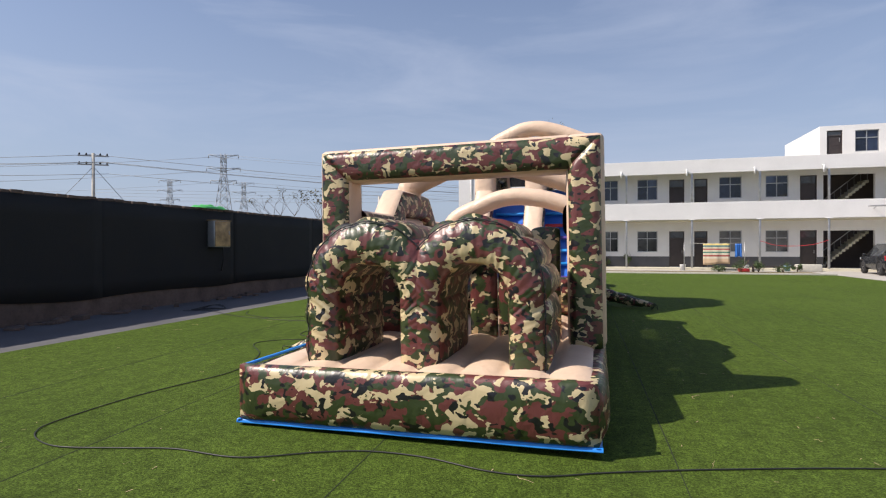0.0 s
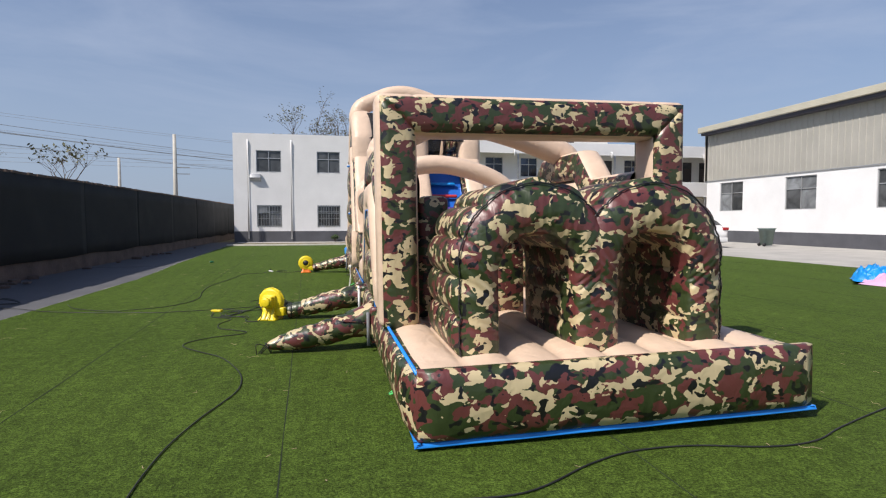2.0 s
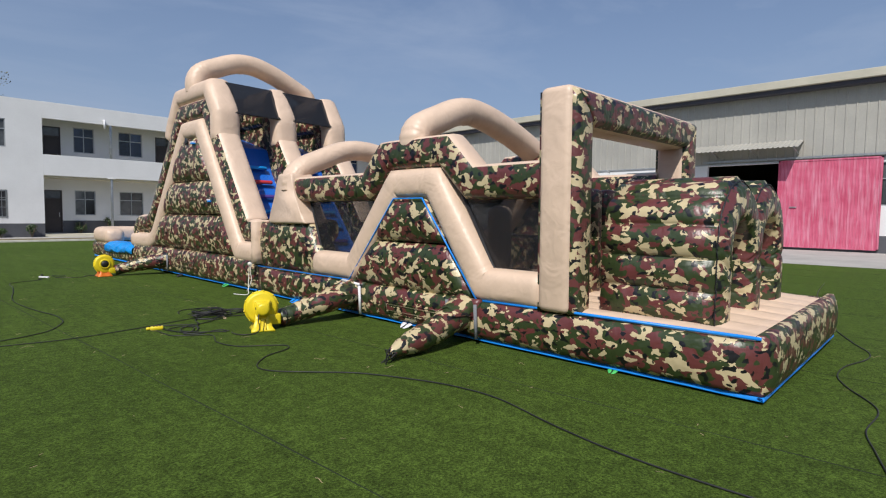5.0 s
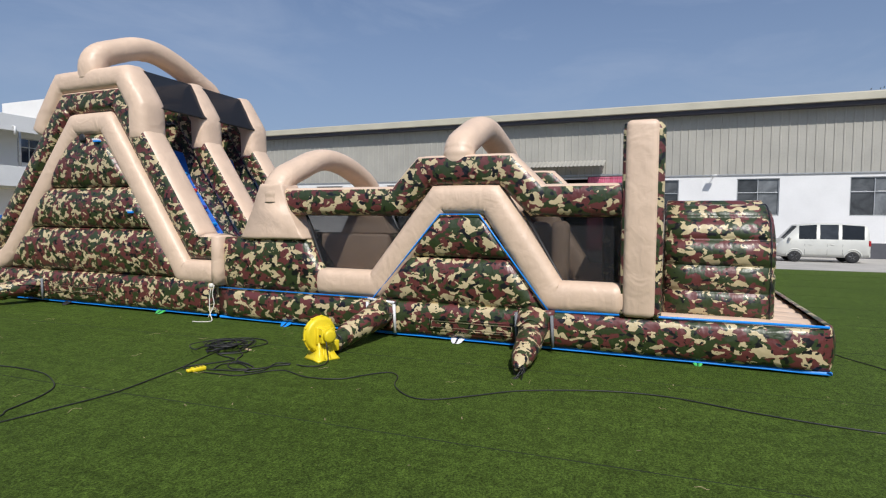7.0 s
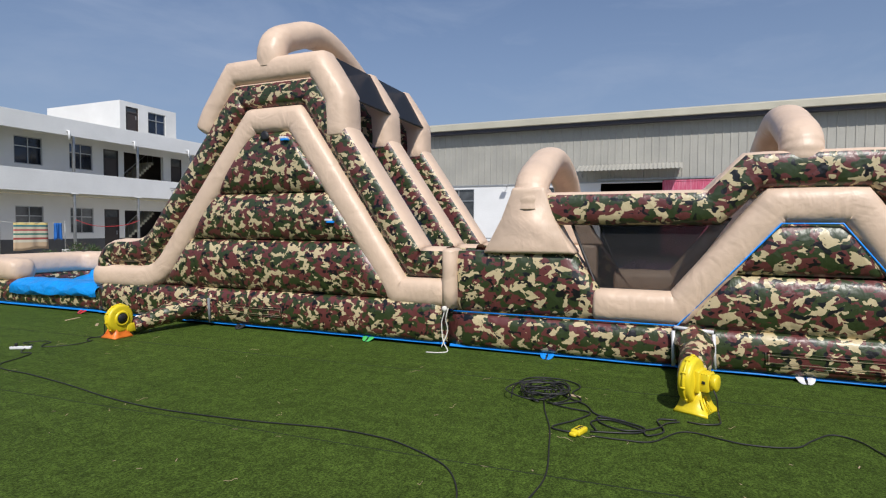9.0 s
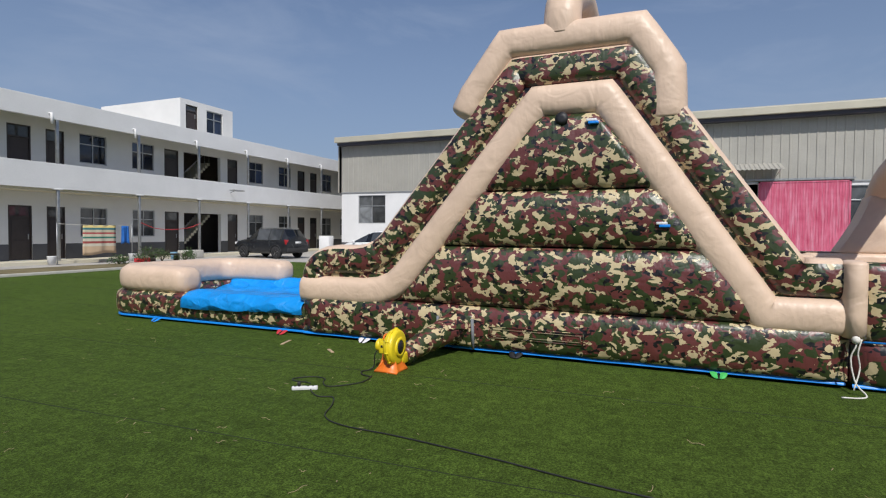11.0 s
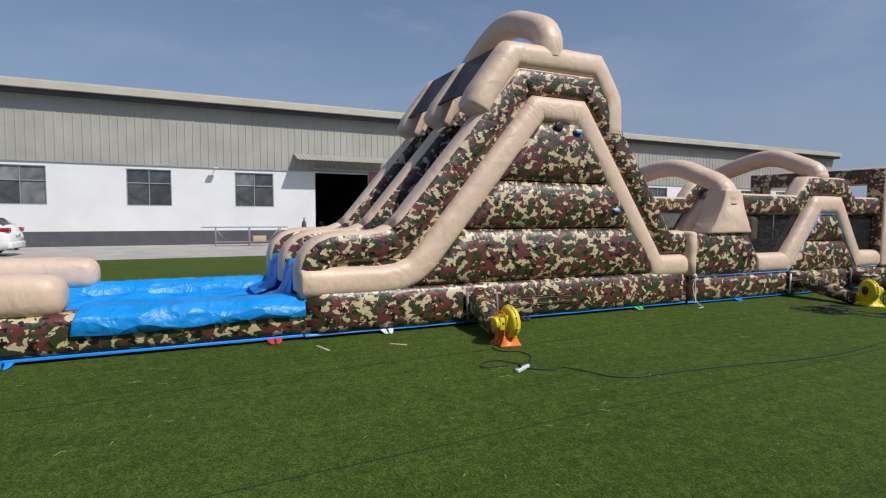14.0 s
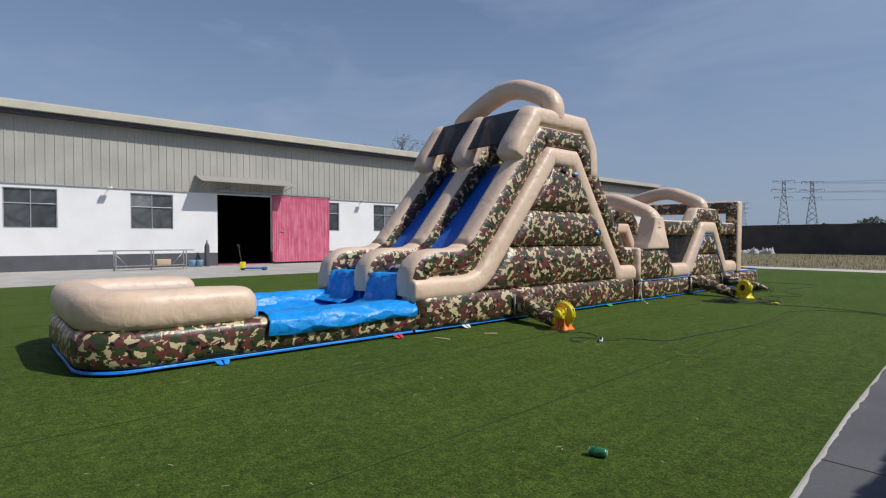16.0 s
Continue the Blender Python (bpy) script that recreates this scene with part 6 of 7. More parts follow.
tagged(obj("straw_litter", bits, TANW, False), "scattered bits of straw and fluff on the turf", "litter", kind="stuff")

# ---- yard things ----
def slump_bm(sx, sy, h, seed, res=40):
    """A heap of slack cloth in folds."""
    bm = bmesh.new()
    rows = []
    for i in range(res + 1):
        row = []
        for k in range(res + 1):
            u, v = i / res * 2 - 1, k / res * 2 - 1
            d = max(0, 1 - (abs(u) ** 2.6 + abs(v) ** 2.6)) ** 0.45
            f = abs(noise.noise(Vector((u * 2.2 + seed, v * 3.1, seed)))) * 0.9 + 0.35 * abs(noise.noise(Vector((u * 6, v * 7 + seed, 2)))) + 0.25
            wob = 1 + 0.12 * noise.noise(Vector((u * 1.5, v * 1.5, seed + 4)))
            row.append(bm.verts.new((u * sx * wob, v * sy * wob, max(0.0, d * f * h))))
        rows.append(row)
    for a, b in zip(rows, rows[1:]):
        for k in range(res):
            bm.faces.new((a[k], a[k + 1], b[k + 1], b[k]))
    return bm


def slump(name, label, cat, at, rz, sx, sy, h, m_, seed, res=40):
    e = thing(name, label, cat, at, rz)
    part("cloth", slump_bm(sx, sy, h, seed, res), m_, e)
    return e


pk = slump("deflated_inflatable", "deflated pink and blue inflatable lying in folds on the turf", "inflatable", (13.0, 6.2, 0.0), -62, 1.45, 0.7, 0.62, PINK_CLOTH, 3.3)
bp = part("blue_panel", slump_bm(0.55, 0.5, 0.55, 8.1, 30), BLUE, pk, "blue cloth panel")
bp.matrix_local = pose(-1.15, 0.15, 0.05, 0, 0, 20)

# pallet truck behind it
pt = thing("pallet_truck", "yellow and blue hand pallet truck on the concrete", "pallet truck", (20.6, 9.9, 0), -41)
BLUEP = plain("blue_paint", (0.02, 0.14, 0.48), 0.45, var=0.15)
part("fork", boxes((-0.25, -0.09, -1.1, 0, 0.07, 0.13), bev=0.012), BLUEP, pt)
part("fork", boxes((0.09, 0.25, -1.1, 0, 0.07, 0.13), bev=0.012), BLUEP, pt)
part("pump_housing", prism([(-0.2, 0.1), (0.2, 0.1), (0.12, 0.42), (-0.12, 0.42)], "y", 0.0, 0.22, 0.02), YELLOW, pt)
part("tiller", tube([(0, 0.15, 0.3), (0, 0.3, 1.1)], 0.025, 8), BLACK, pt)
part("handle_loop", tube(smooth_path([(0, 0.3, 1.08), (-0.16, 0.32, 1.22), (-0.12, 0.34, 1.32), (0, 0.34, 1.26), (0.12, 0.34, 1.32), (0.16, 0.32, 1.22), (0, 0.3, 1.08)]), 0.016, 8), BLACK, pt)
for x, y in ((-0.1, 0.1), (0.1, 0.1), (-0.17, -1.0), (0.17, -1.0)):
    o = part("wheel", lathe([(0.0, -0.03), (0.08, -0.03), (0.085, 0), (0.08, 0.03), (0.0, 0.03)], 14), BLACK, pt)
    o.matrix_local = pose(x, y, 0.085, 0, 90, 0)

# steel bench frame by the hall
bt = thing("bench_frame", "bare steel table frame standing on the concrete", "table", (24.4, 13.5, 0), 90)
part("top_rail", boxes((-2.2, 2.2, -0.28, -0.22, 0.98, 1.03)), STEEL, bt, smooth=False)
part("top_rail", boxes((-2.2, 2.2, 0.22, 0.28, 0.98, 1.03)), STEEL, bt, smooth=False)
for x in (-1.8, -0.2, 1.5):
    for y in (-0.25, 0.25):
        part("leg", boxes((x - 0.025, x + 0.025, y - 0.025, y + 0.025, 0, 0.98)), STEEL, bt, smooth=False)
    part("cross_rail", boxes((x - 0.02, x + 0.02, -0.22, 0.22, 0.16, 0.2)), STEEL, bt, smooth=False)
part("brace", tube([(-1.8, -0.25, 0.9), (-1.2, -0.25, 0.2)], 0.02, 6), STEEL, bt)
part("brace", tube([(1.5, -0.25, 0.9), (0.9, -0.25, 0.2)], 0.02, 6), STEEL, bt)
part("low_shelf", boxes((-1.8, 1.5, -0.22, 0.22, 0.2, 0.23)), STEEL, bt, smooth=False)
bx = thing("carton", "small brown carton under the bench frame", "box", (24.4, 12.8, 0.232), 5)
part("body", boxes((-0.2, 0.2, -0.35, 0.35, 0, 0.3), bev=0.01), TANW, bx)

gc = thing("gas_cylinder", "tall dark grey gas cylinder against the wall", "gas cylinder", (26.1, 10.0, 0))
part("body", lathe([(0.0, 0), (0.13, 0), (0.14, 0.03), (0.14, 1.1), (0.12, 1.25), (0.05, 1.36), (0.05, 1.4), (0.0, 1.4)], 18), WALLG, gc)
part("cap", lathe([(0.0, 1.4), (0.045, 1.4), (0.045, 1.52), (0.03, 1.55), (0.0, 1.55)], 12), STEEL, gc)
PAILB = plain("pale_blue_plastic", (0.25, 0.45, 0.62), 0.45, var=0.1)


def pail(at, m_, label):
    e = thing("bucket", label, "bucket", at, group="buckets")
    part("body", lathe([(0.0, 0.0), (0.15, 0.0), (0.19, 0.36), (0.2, 0.38), (0.18, 0.38), (0.14, 0.03), (0.0, 0.03)], 18), m_, e)
    part("handle", tube([(0.19 * math.cos(g), 0.02, 0.36 - 0.19 * math.sin(g) * 0.8) for g in (i * math.pi / 10 for i in range(11))], 0.006, 5), STEEL, e)
    return e


pail((26.0, 10.45, 0), PAILB, "pale blue plastic bucket by the hall wall")
pail((26.0, 10.85, 0), PAILB, "pale blue plastic bucket by the hall wall")

# green plastic chair by the hall
ch = thing("garden_chair", "green moulded plastic chair by the hall", "chair", (25.2, 0.5, 0), 100)
GREENP = plain("green_plastic", (0.05, 0.22, 0.08), 0.4, var=0.1)
part("seat", boxes((-0.24, 0.24, -0.24, 0.24, 0.42, 0.46), bev=0.015), GREENP, ch)
for x in (-0.2, 0.2):
    for y in (-0.2, 0.2):
        part("leg", tube([(x, y, 0.43), (x * 1.15, y * 1.2, 0)], 0.025, 8), GREENP, ch)
    part("armrest", boxes((x * 1.15 - 0.03, x * 1.15 + 0.03, -0.2, 0.24, 0.64, 0.67), bev=0.01), GREENP, ch)
part("backrest", prism([(-0.22, 0.46), (0.22, 0.46), (0.25, 0.8), (0.14, 0.92), (-0.14, 0.92), (-0.25, 0.8)], "y", 0.22, 0.25, 0.008), GREENP, ch)

BINM = plain("grey_green_plastic", (0.20, 0.26, 0.24), 0.55, var=0.12)


def wheelie(at, rz):
    e = thing("wheelie_bin", "grey-green plastic wheelie bin by the hall", "bin", at, rz, group="bins")
    bm = bmesh.new()
    g = [[bm.verts.new(q) for q in ((-a, -b, z), (a, -b, z), (a, b, z), (-a, b, z))] for a, b, z in ((0.2, 0.24, 0.06), (0.28, 0.33, 0.95), (0.31, 0.36, 0.96), (0.31, 0.36, 1.0))]
    for p0, p1 in zip(g, g[1:]):
        for j in range(4):
            bm.faces.new((p0[j], p0[(j + 1) % 4], p1[(j + 1) % 4], p1[j]))
    bm.faces.new(g[0])
    bm.faces.new(g[-1])
    bmesh.ops.bevel(bm, geom=list(bm.edges), offset=0.02, segments=2, affect="EDGES")
    part("body", bm, BINM, e)
    part("lid", boxes((-0.33, 0.33, -0.38, 0.38, 1.0, 1.06), bev=0.02), BINM, e)
    for x in (-0.24, 0.24):
        o = part("wheel", lathe([(0, -0.025), (0.1, -0.025), (0.1, 0.025), (0, 0.025)], 14), BLACK, e)
        o.matrix_local = pose(x, 0.28, 0.1, 0, 90, 0)
    return e


wheelie((24.3, 23.7, -0.008), 80)
cab = thing("cabinet", "old white metal cabinet standing in the yard", "cabinet", (24.5, 31.9, -0.008), 10)
part("body", boxes((-0.4, 0.4, -0.35, 0.35, 0.0, 1.25), bev=0.02), WALLW, cab)
part("door", boxes((-0.37, 0.37, -0.375, -0.35, 0.1, 1.2), bev=0.01), WALLW, cab)
part("handle", boxes((0.25, 0.29, -0.4, -0.375, 0.6, 0.8), bev=0.006), STEEL, cab)

# meter box on the boundary wall, tarpaulin over its top
RUST = plain("rusted_cream_paint", (0.42, 0.29, 0.15), 0.7, var=0.5, scale=4, fine=20)
mb = thing("meter_box", "rust-streaked cream steel meter box on the wall", "box", (WALL_X + 0.05, 10.1, 1.60))
part("body", boxes((0.0, 0.26, -0.36, 0.36, 0, 0.81), bev=0.01), ALU, mb)
part("door", boxes((0.26, 0.285, -0.345, 0.345, 0.02, 0.79), bev=0.008), RUST, mb, "rusted cream door")
part("lock", boxes((0.285, 0.31, 0.25, 0.30, 0.38, 0.5), bev=0.008), STEEL, mb)
part("hood", boxes((-0.02, 0.3, -0.38, 0.38, 0.81, 0.835), bev=0.006), RUST, mb)
part("conduit", tube([(0.12, 0.2, 0.0), (0.12, 0.22, -0.4), (0.05, 0.2, -0.75)], 0.02, 6), BLACK, mb)
slump("tarpaulin", "green tarpaulin folded on the wall top", "tarpaulin", (WALL_X - 0.1, 10.0, 2.79), 90, 0.74, 0.2, 0.15, GREEN_CLOTH, 5.2, 18)

# loose bricks and rubble along the wall foot
rng = random.Random(8)
for k in range(46):
    y = rng.choice((rng.uniform(1, 12), rng.uniform(2, 7), rng.uniform(10, 30)))
    rb = thing("loose_brick", "loose weathered brick at the foot of the wall", "brick", (WALL_X + rng.uniform(0.15, 0.6), y, -0.012), rng.uniform(0, 180), group="loose bricks")
    part("block", boxes((-0.12, 0.12, -0.06, 0.06, 0, 0.055 + 0.05 * (k % 3 == 0)), bev=0.008), BRICKD, rb)
cp = thing("cable_heap", "small heap of black cable beside the path", "cable", (-6.5, 7.6, 0))
for k in range(4):
    part("loop", tube(smooth_path([(-0.35 + 0.05 * k, -0.3, 0.012), (0, 0.1 + 0.05 * k, 0.10), (0.3, 0.2, 0.02), (0.1, -0.15, 0.05), (-0.3, 0.1 * k, 0.012)]), 0.009, 6), BLACK, cp)


# washing line: striped blanket, shirt, red cord
def stripes():
    m, n, l, b = mat("striped_blanket")
    tc = n.new("ShaderNodeTexCoord")
    sp = n.new("ShaderNodeSeparateXYZ")
    l.new(tc.outputs["Object"], sp.inputs[0])
    mp = n.new("ShaderNodeMath")
    mp.operation = "MULTIPLY"
    mp.inputs[1].default_value = 0.6
    l.new(sp.outputs["Z"], mp.inputs[0])
    c = ramp(n, l, mp.outputs[0], [(0.0, (0.55, 0.40, 0.26)), (0.22, (0.62, 0.57, 0.45)), (0.30, (0.35, 0.08, 0.07)), (0.36, (0.62, 0.57, 0.45)), (0.44, (0.05, 0.2, 0.15)), (0.49, (0.65, 0.6, 0.45)), (0.56, (0.45, 0.1, 0.1)), (0.61, (0.6, 0.55, 0.4)), (0.68, (0.06, 0.2, 0.22)), (0.74, (0.62, 0.5, 0.2))], True)
    l.new(c, b.inputs["Base Color"])
    b.inputs["Roughness"].default_value = 0.9
    bump(n, l, b, noise_node(n, l, 80, 3), 0.3, 0.004)
    return m


STRIPE = stripes()


def hanging(name, label, x, y, z, w, h, m_, seed):
    e = thing(name, label, "laundry", (x, y, z))
    bm = bmesh.new()
    rows = []
    for i in range(13):
        row = []
        for k in range(9):
            u, v = i / 12, k / 8
            row.append(bm.verts.new(((u - 0.5) * w, 0.05 * math.sin(u * 9 + seed) * (1 - v) + 0.02 * math.sin(u * 21), h * v - 0.05 * math.sin(u * 5 + seed) * (1 - v))))
        rows.append(row)
    for a, b in zip(rows, rows[1:]):
        for k in range(8):
            bm.faces.new((a[k], a[k + 1], b[k + 1], b[k]))
    r = bmesh.ops.extrude_face_region(bm, geom=list(bm.faces))
    for v in (q for q in r["geom"] if isinstance(q, bmesh.types.BMVert)):
        v.co.y += 0.012
    part("cloth", bm, m_, e)
    return e


wl_ = thing("washing_line", "thin line with two steel posts before the building", "washing line", (0, 34.9, 0))
part("post", tube([(8.6, 0, 0), (8.6, 0, 1.85)], 0.025, 8), STEEL, wl_)
part("post", tube([(12.2, 0, 0), (12.2, 0, 1.85)], 0.025, 8), STEEL, wl_)
part("line", tube([(8.6, 0, 1.82), (10.4, 0, 1.76), (12.2, 0, 1.82)], 0.008, 5), ROPE, wl_)
hanging("blanket", "striped cream, red and green blanket on the line", 10.55, 34.9, 0.42, 1.6, 1.36, STRIPE, 1)
hanging("shirt", "dark blue and white shirt drying on the line", 11.85, 34.9, 0.9, 0.4, 0.86, BLUEP, 2)
rc = thing("red_cord", "slack red cord tied between gallery columns", "cord", (0, FY + 0.0, 0))
part("cord", tube(smooth_path([(13.3, -0.03, 1.95), (14.2, -0.03, 1.66), (15.3, -0.03, 1.6), (16.4, -0.03, 1.72), (17.2, -0.03, 1.98)]), 0.02, 6), RED_CLOTH, rc)
for x, y, m_, lab in ((8.55, 35.2, WALLW, "white plastic bucket by a column"), (14.6, 34.8, PAILB, "pale blue bucket before the building"), (12.3, 35.0, WALLW, "white planter tub before the building")):
    pail((x, y, 0.0), m_, lab)
tb = thing("low_table", "low dark bench with a red crate before the building", "bench", (13.1, 33.7, 0))
part("top", boxes((-0.8, 0.8, -0.2, 0.2, 0.3, 0.36), bev=0.01), DOORM, tb)
for x in (-0.7, 0.7):
    part("leg", boxes((x - 0.03, x + 0.03, -0.18, 0.18, 0, 0.3)), DOORM, tb)
cr = thing("crate", "red plastic crate on the ground", "crate", (11.9, 33.8, 0))
part("body", boxes((-0.3, 0.3, -0.2, 0.2, 0, 0.2), bev=0.02), RED_CLOTH, cr)
lg = thing("stone_block", "pale stone block before the building", "stone", (15.8, 34.9, 0))
part("block", boxes((-0.7, 0.7, -0.25, 0.25, -0.01, 0.45), bev=0.05), KERB, lg)
sl = thing("street_floodlight", "grey solar floodlight on the gallery parapet", "lamp", (19.6, FY - 0.02, 3.95))
part("arm", tube([(0, 0, 0), (0, -0.4, 0.12)], 0.025, 6), STEEL, sl)
part("head", boxes((-0.45, 0.45, -0.75, -0.35, 0.08, 0.16), bev=0.02), ALU, sl)
sg = thing("air_vent_hood", "small grey metal hood on the wing wall", "hood", (-5.6, FY - 0.01, 4.15))
part("hood", prism([(0.0, 0.0), (0.0, 0.5), (-0.12, 0.5), (-0.3, 0.25)], "x", -0.35, 0.35, 0.01), ALU, sg)


# ---- shrubs and weeds ----
def leaf_cloud(bm, c, r, n, size, rng):
    for k in range(n):
        d = Vector((rng.gauss(0, 1), rng.gauss(0, 1), rng.gauss(0, 0.8))).normalized() * r * rng.uniform(0.3, 1.05)
        p = Vector(c) + d
        a = Vector((rng.uniform(-1, 1), rng.uniform(-1, 1), rng.uniform(-0.4, 1))).normalized() * size * rng.uniform(0.6, 1.3)
        b = a.cross(Vector((rng.uniform(-1, 1), rng.uniform(-1, 1), rng.uniform(-1, 1)))).normalized() * size * 0.45
        v = [bm.verts.new(q) for q in (p - a, p + b, p + a, p - b)]
        bm.faces.new(v)


def shrub(at, r, h, seed, label, n=420, size=0.05, m_=None):
    rng = random.Random(seed)
    e = thing("shrub", label, "shrub", at)
    bm = bmesh.new()
    for k in range(9):
        a = rng.uniform(0, 6.28)
        tube([(0, 0, 0), (r * 0.4 * math.cos(a), r * 0.4 * math.sin(a), h * 0.5), (r * 0.8 * math.cos(a), r * 0.8 * math.sin(a), h * rng.uniform(0.7, 1))], [0.015, 0.01, 0.004], 5, bm)
    part("stems", bm, BARK, e)
    bm = bmesh.new()
    for k in range(7):
        a = rng.uniform(0, 6.28)
        leaf_cloud(bm, (r * 0.55 * math.cos(a), r * 0.55 * math.sin(a), h * rng.uniform(0.35, 0.85)), r * 0.45, n // 7, size, rng)
    part("foliage", bm, m_ or LEAFD, e, smooth=False)
    return e


for i, (x, y, r, h) in enumerate(((11.6, 33.2, 0.6, 0.9), (12.6, 33.3, 0.5, 0.7), (13.9, 33.2, 0.6, 0.55), (10.4, 33.4, 0.5, 0.4), (3.6, 36.9, 0.45, 1.0), (5.1, 36.8, 0.35, 1.3), (1.0, 35.3, 0.3, 0.7), (-0.3, 35.3, 0.3, 0.5), (15.0, 34.3, 0.3, 0.5))):
    shrub((x, y, 0.0), r, h, 40 + i, "small green shrub before the building")

# ---- parked vehicles ----
CARW = plain("white_car_paint", (0.80, 0.80, 0.80), 0.25, var=0.03, scale=2, bmp=0)
CARK = plain("black_car_paint", (0.018, 0.02, 0.024), 0.22, var=0.15, scale=2, bmp=0)
VANS = plain("dusty_silver_paint", (0.58, 0.58, 0.54), 0.42, 0.1, var=0.06, scale=2, bmp=0)
TYRE = plain("tyre_rubber", (0.025, 0.025, 0.027), 0.8, var=0.2, scale=8)
RIM = plain("alloy_rim", (0.55, 0.55, 0.56), 0.35, 0.8, var=0.1)
LAMP_R = plain("red_lamp_plastic", (0.35, 0.015, 0.02), 0.25, var=0.1)
LAMP_W = plain("clear_lamp_plastic", (0.65, 0.67, 0.70), 0.15, var=0.1)
CARGLASS = glass_mat("tinted_car_glass", (0.02, 0.022, 0.025), 0.04)


def vehicle(name, label, cat, at, rz, st, paint, wheels, wr, side_glass, screens, lamps, plate, roof_rails=False, size=1.0):
    """st: stations from rear to front (y, bottom, belt, roof, half width, roof half width). side_glass: pairs of stations.
    screens: station pairs whose roof strip is glass. wheels: y of the axles; wr: wheel radius."""
    e = thing(name, label, cat, at, rz)
    rings = []
    for y, zb, zl, zr, w, rw in st:
        h = [(w * 0.9, zb), (w, zb + 0.16), (w * 1.005, (zb + zl) / 2), (w, zl - 0.07), (w * 0.97, zl), (rw, zr - 0.05), (rw * 0.86, zr), (0.0, zr + 0.015)]
        rings.append([(x, y, z) for x, z in h] + [(-x, y, z) for x, z in h[-2::-1]])
    body, glass = bmesh.new(), {}
    vb = [[body.verts.new(q) for q in r] for r in rings]
    n = len(rings[0])
    for i in range(len(rings) - 1):
        for j in range(n - 1):
            key = None
            if (i, i + 1) in side_glass and j in (4, n - 6):
                key = ("side_window", i, j)
            if (i, i + 1) in screens and j in (5, 6, 7, 8):
                key = ("windscreen", i, 0)
            quad = (i, j), (i, j + 1), (i + 1, j + 1), (i + 1, j)
            if key:
                bm = glass.setdefault(key, bmesh.new())
                bm.faces.new([bm.verts.new(rings[a][b]) for a, b in quad])
            else:
                body.faces.new([vb[a][b] for a, b in quad])
    for i in range(len(rings) - 1):
        body.faces.new((vb[i][0], vb[i + 1][0], vb[i + 1][n - 1], vb[i][n - 1]))
    body.faces.new(vb[0])
    body.faces.new(vb[-1])
    part("body", body, paint, e)
    for (nm, i, j), bm in glass.items():
        bmesh.ops.remove_doubles(bm, verts=bm.verts, dist=1e-4)
        part(nm, bm, CARGLASS, e, "dark tinted glass")
    w = max(s[4] for s in st)
    for y in wheels:
        for s in (-1, 1):
            t = part("wheel", lathe([(wr * 0.62, -0.10), (wr * 0.93, -0.10), (wr, -0.06), (wr, 0.06), (wr * 0.93, 0.10), (wr * 0.62, 0.10)], 26), TYRE, e)
            t.matrix_local = pose(s * (w - 0.09), y, wr, 0, 90, 0)
            rim = lathe([(0.0, 0.06), (0.05, 0.075), (0.06, 0.05), (wr * 0.55, 0.07), (wr * 0.64, 0.095), (wr * 0.64, -0.05), (0.0, -0.05)], 20)
            part("rim", rim, RIM, t).matrix_local = pose(0, 0, 0, 0, 0 if s > 0 else 180, 0)
            for k in range(5):
                g = 2 * math.pi * k / 5
                sp = part("spoke", boxes((0.03, wr * 0.6, -0.025, 0.025, 0.075, 0.1), bev=0.006), RIM, t)
                sp.matrix_local = pose(0, 0, 0, 0, 0 if s > 0 else 180, 0) @ pose(0, 0, 0, 0, 0, math.degrees(g))
            # dark arch round the wheel
            arch = [(s * (w + 0.004), y + (wr + 0.07) * math.cos(a), wr + (wr + 0.07) * math.sin(a)) for a in (math.pi * k / 14 for k in range(15))]
            part("wheel_arch", tube(arch, 0.03, 6), TYRE if roof_rails else paint, e)
    for nm, m_, x0, x1, y0, y1, z0, z1 in lamps:
        for s in (-1, 1):
            part(nm, boxes((min(s * x0, s * x1), max(s * x0, s * x1), y0, y1, z0, z1), bev=0.015), m_, e)
    part("number_plate", boxes((-0.22, 0.22, plate[0] - 0.012, plate[0] + 0.012, plate[1], plate[1] + 0.12)), WALLW, e)
    part("bumper", boxes((-w * 0.9, w * 0.9, st[0][0] - 0.03, st[0][0] + 0.12, st[0][1] - 0.12, st[0][1] + 0.12), bev=0.04), TYRE if roof_rails else paint, e)
    part("bumper", boxes((-w * 0.82, w * 0.82, st[-1][0] - 0.1, st[-1][0] + 0.03, st[-1][1] - 0.1, st[-1][1] + 0.12), bev=0.04), paint, e)
    for s in (-1, 1):
        yw = st[screens[-1][1]][0] - 0.25
        part("mirror", boxes((min(s * w, s * (w + 0.17)), max(s * w, s * (w + 0.17)), yw - 0.04, yw + 0.06, st[screens[-1][1]][2] + 0.0, st[screens[-1][1]][2] + 0.14), bev=0.03), paint, e)
        for yh in (wheels[0] + 0.75, wheels[0] + 1.65):
            part("door_handle", boxes((min(s * w, s * (w + 0.025)), max(s * w, s * (w + 0.025)), yh, yh + 0.16, 0.84 + 0.0, 0.87), bev=0.006), paint, e)
        for yd in (wheels[0] + 0.42, wheels[0] + 1.05, wheels[0] + 1.98):
            part("door_gap", boxes((min(s * (w - 0.01), s * (w + 0.003)), max(s * (w - 0.01), s * (w + 0.003)), yd - 0.006, yd + 0.006, 0.38, 0.88)), TYRE, e, smooth=False)
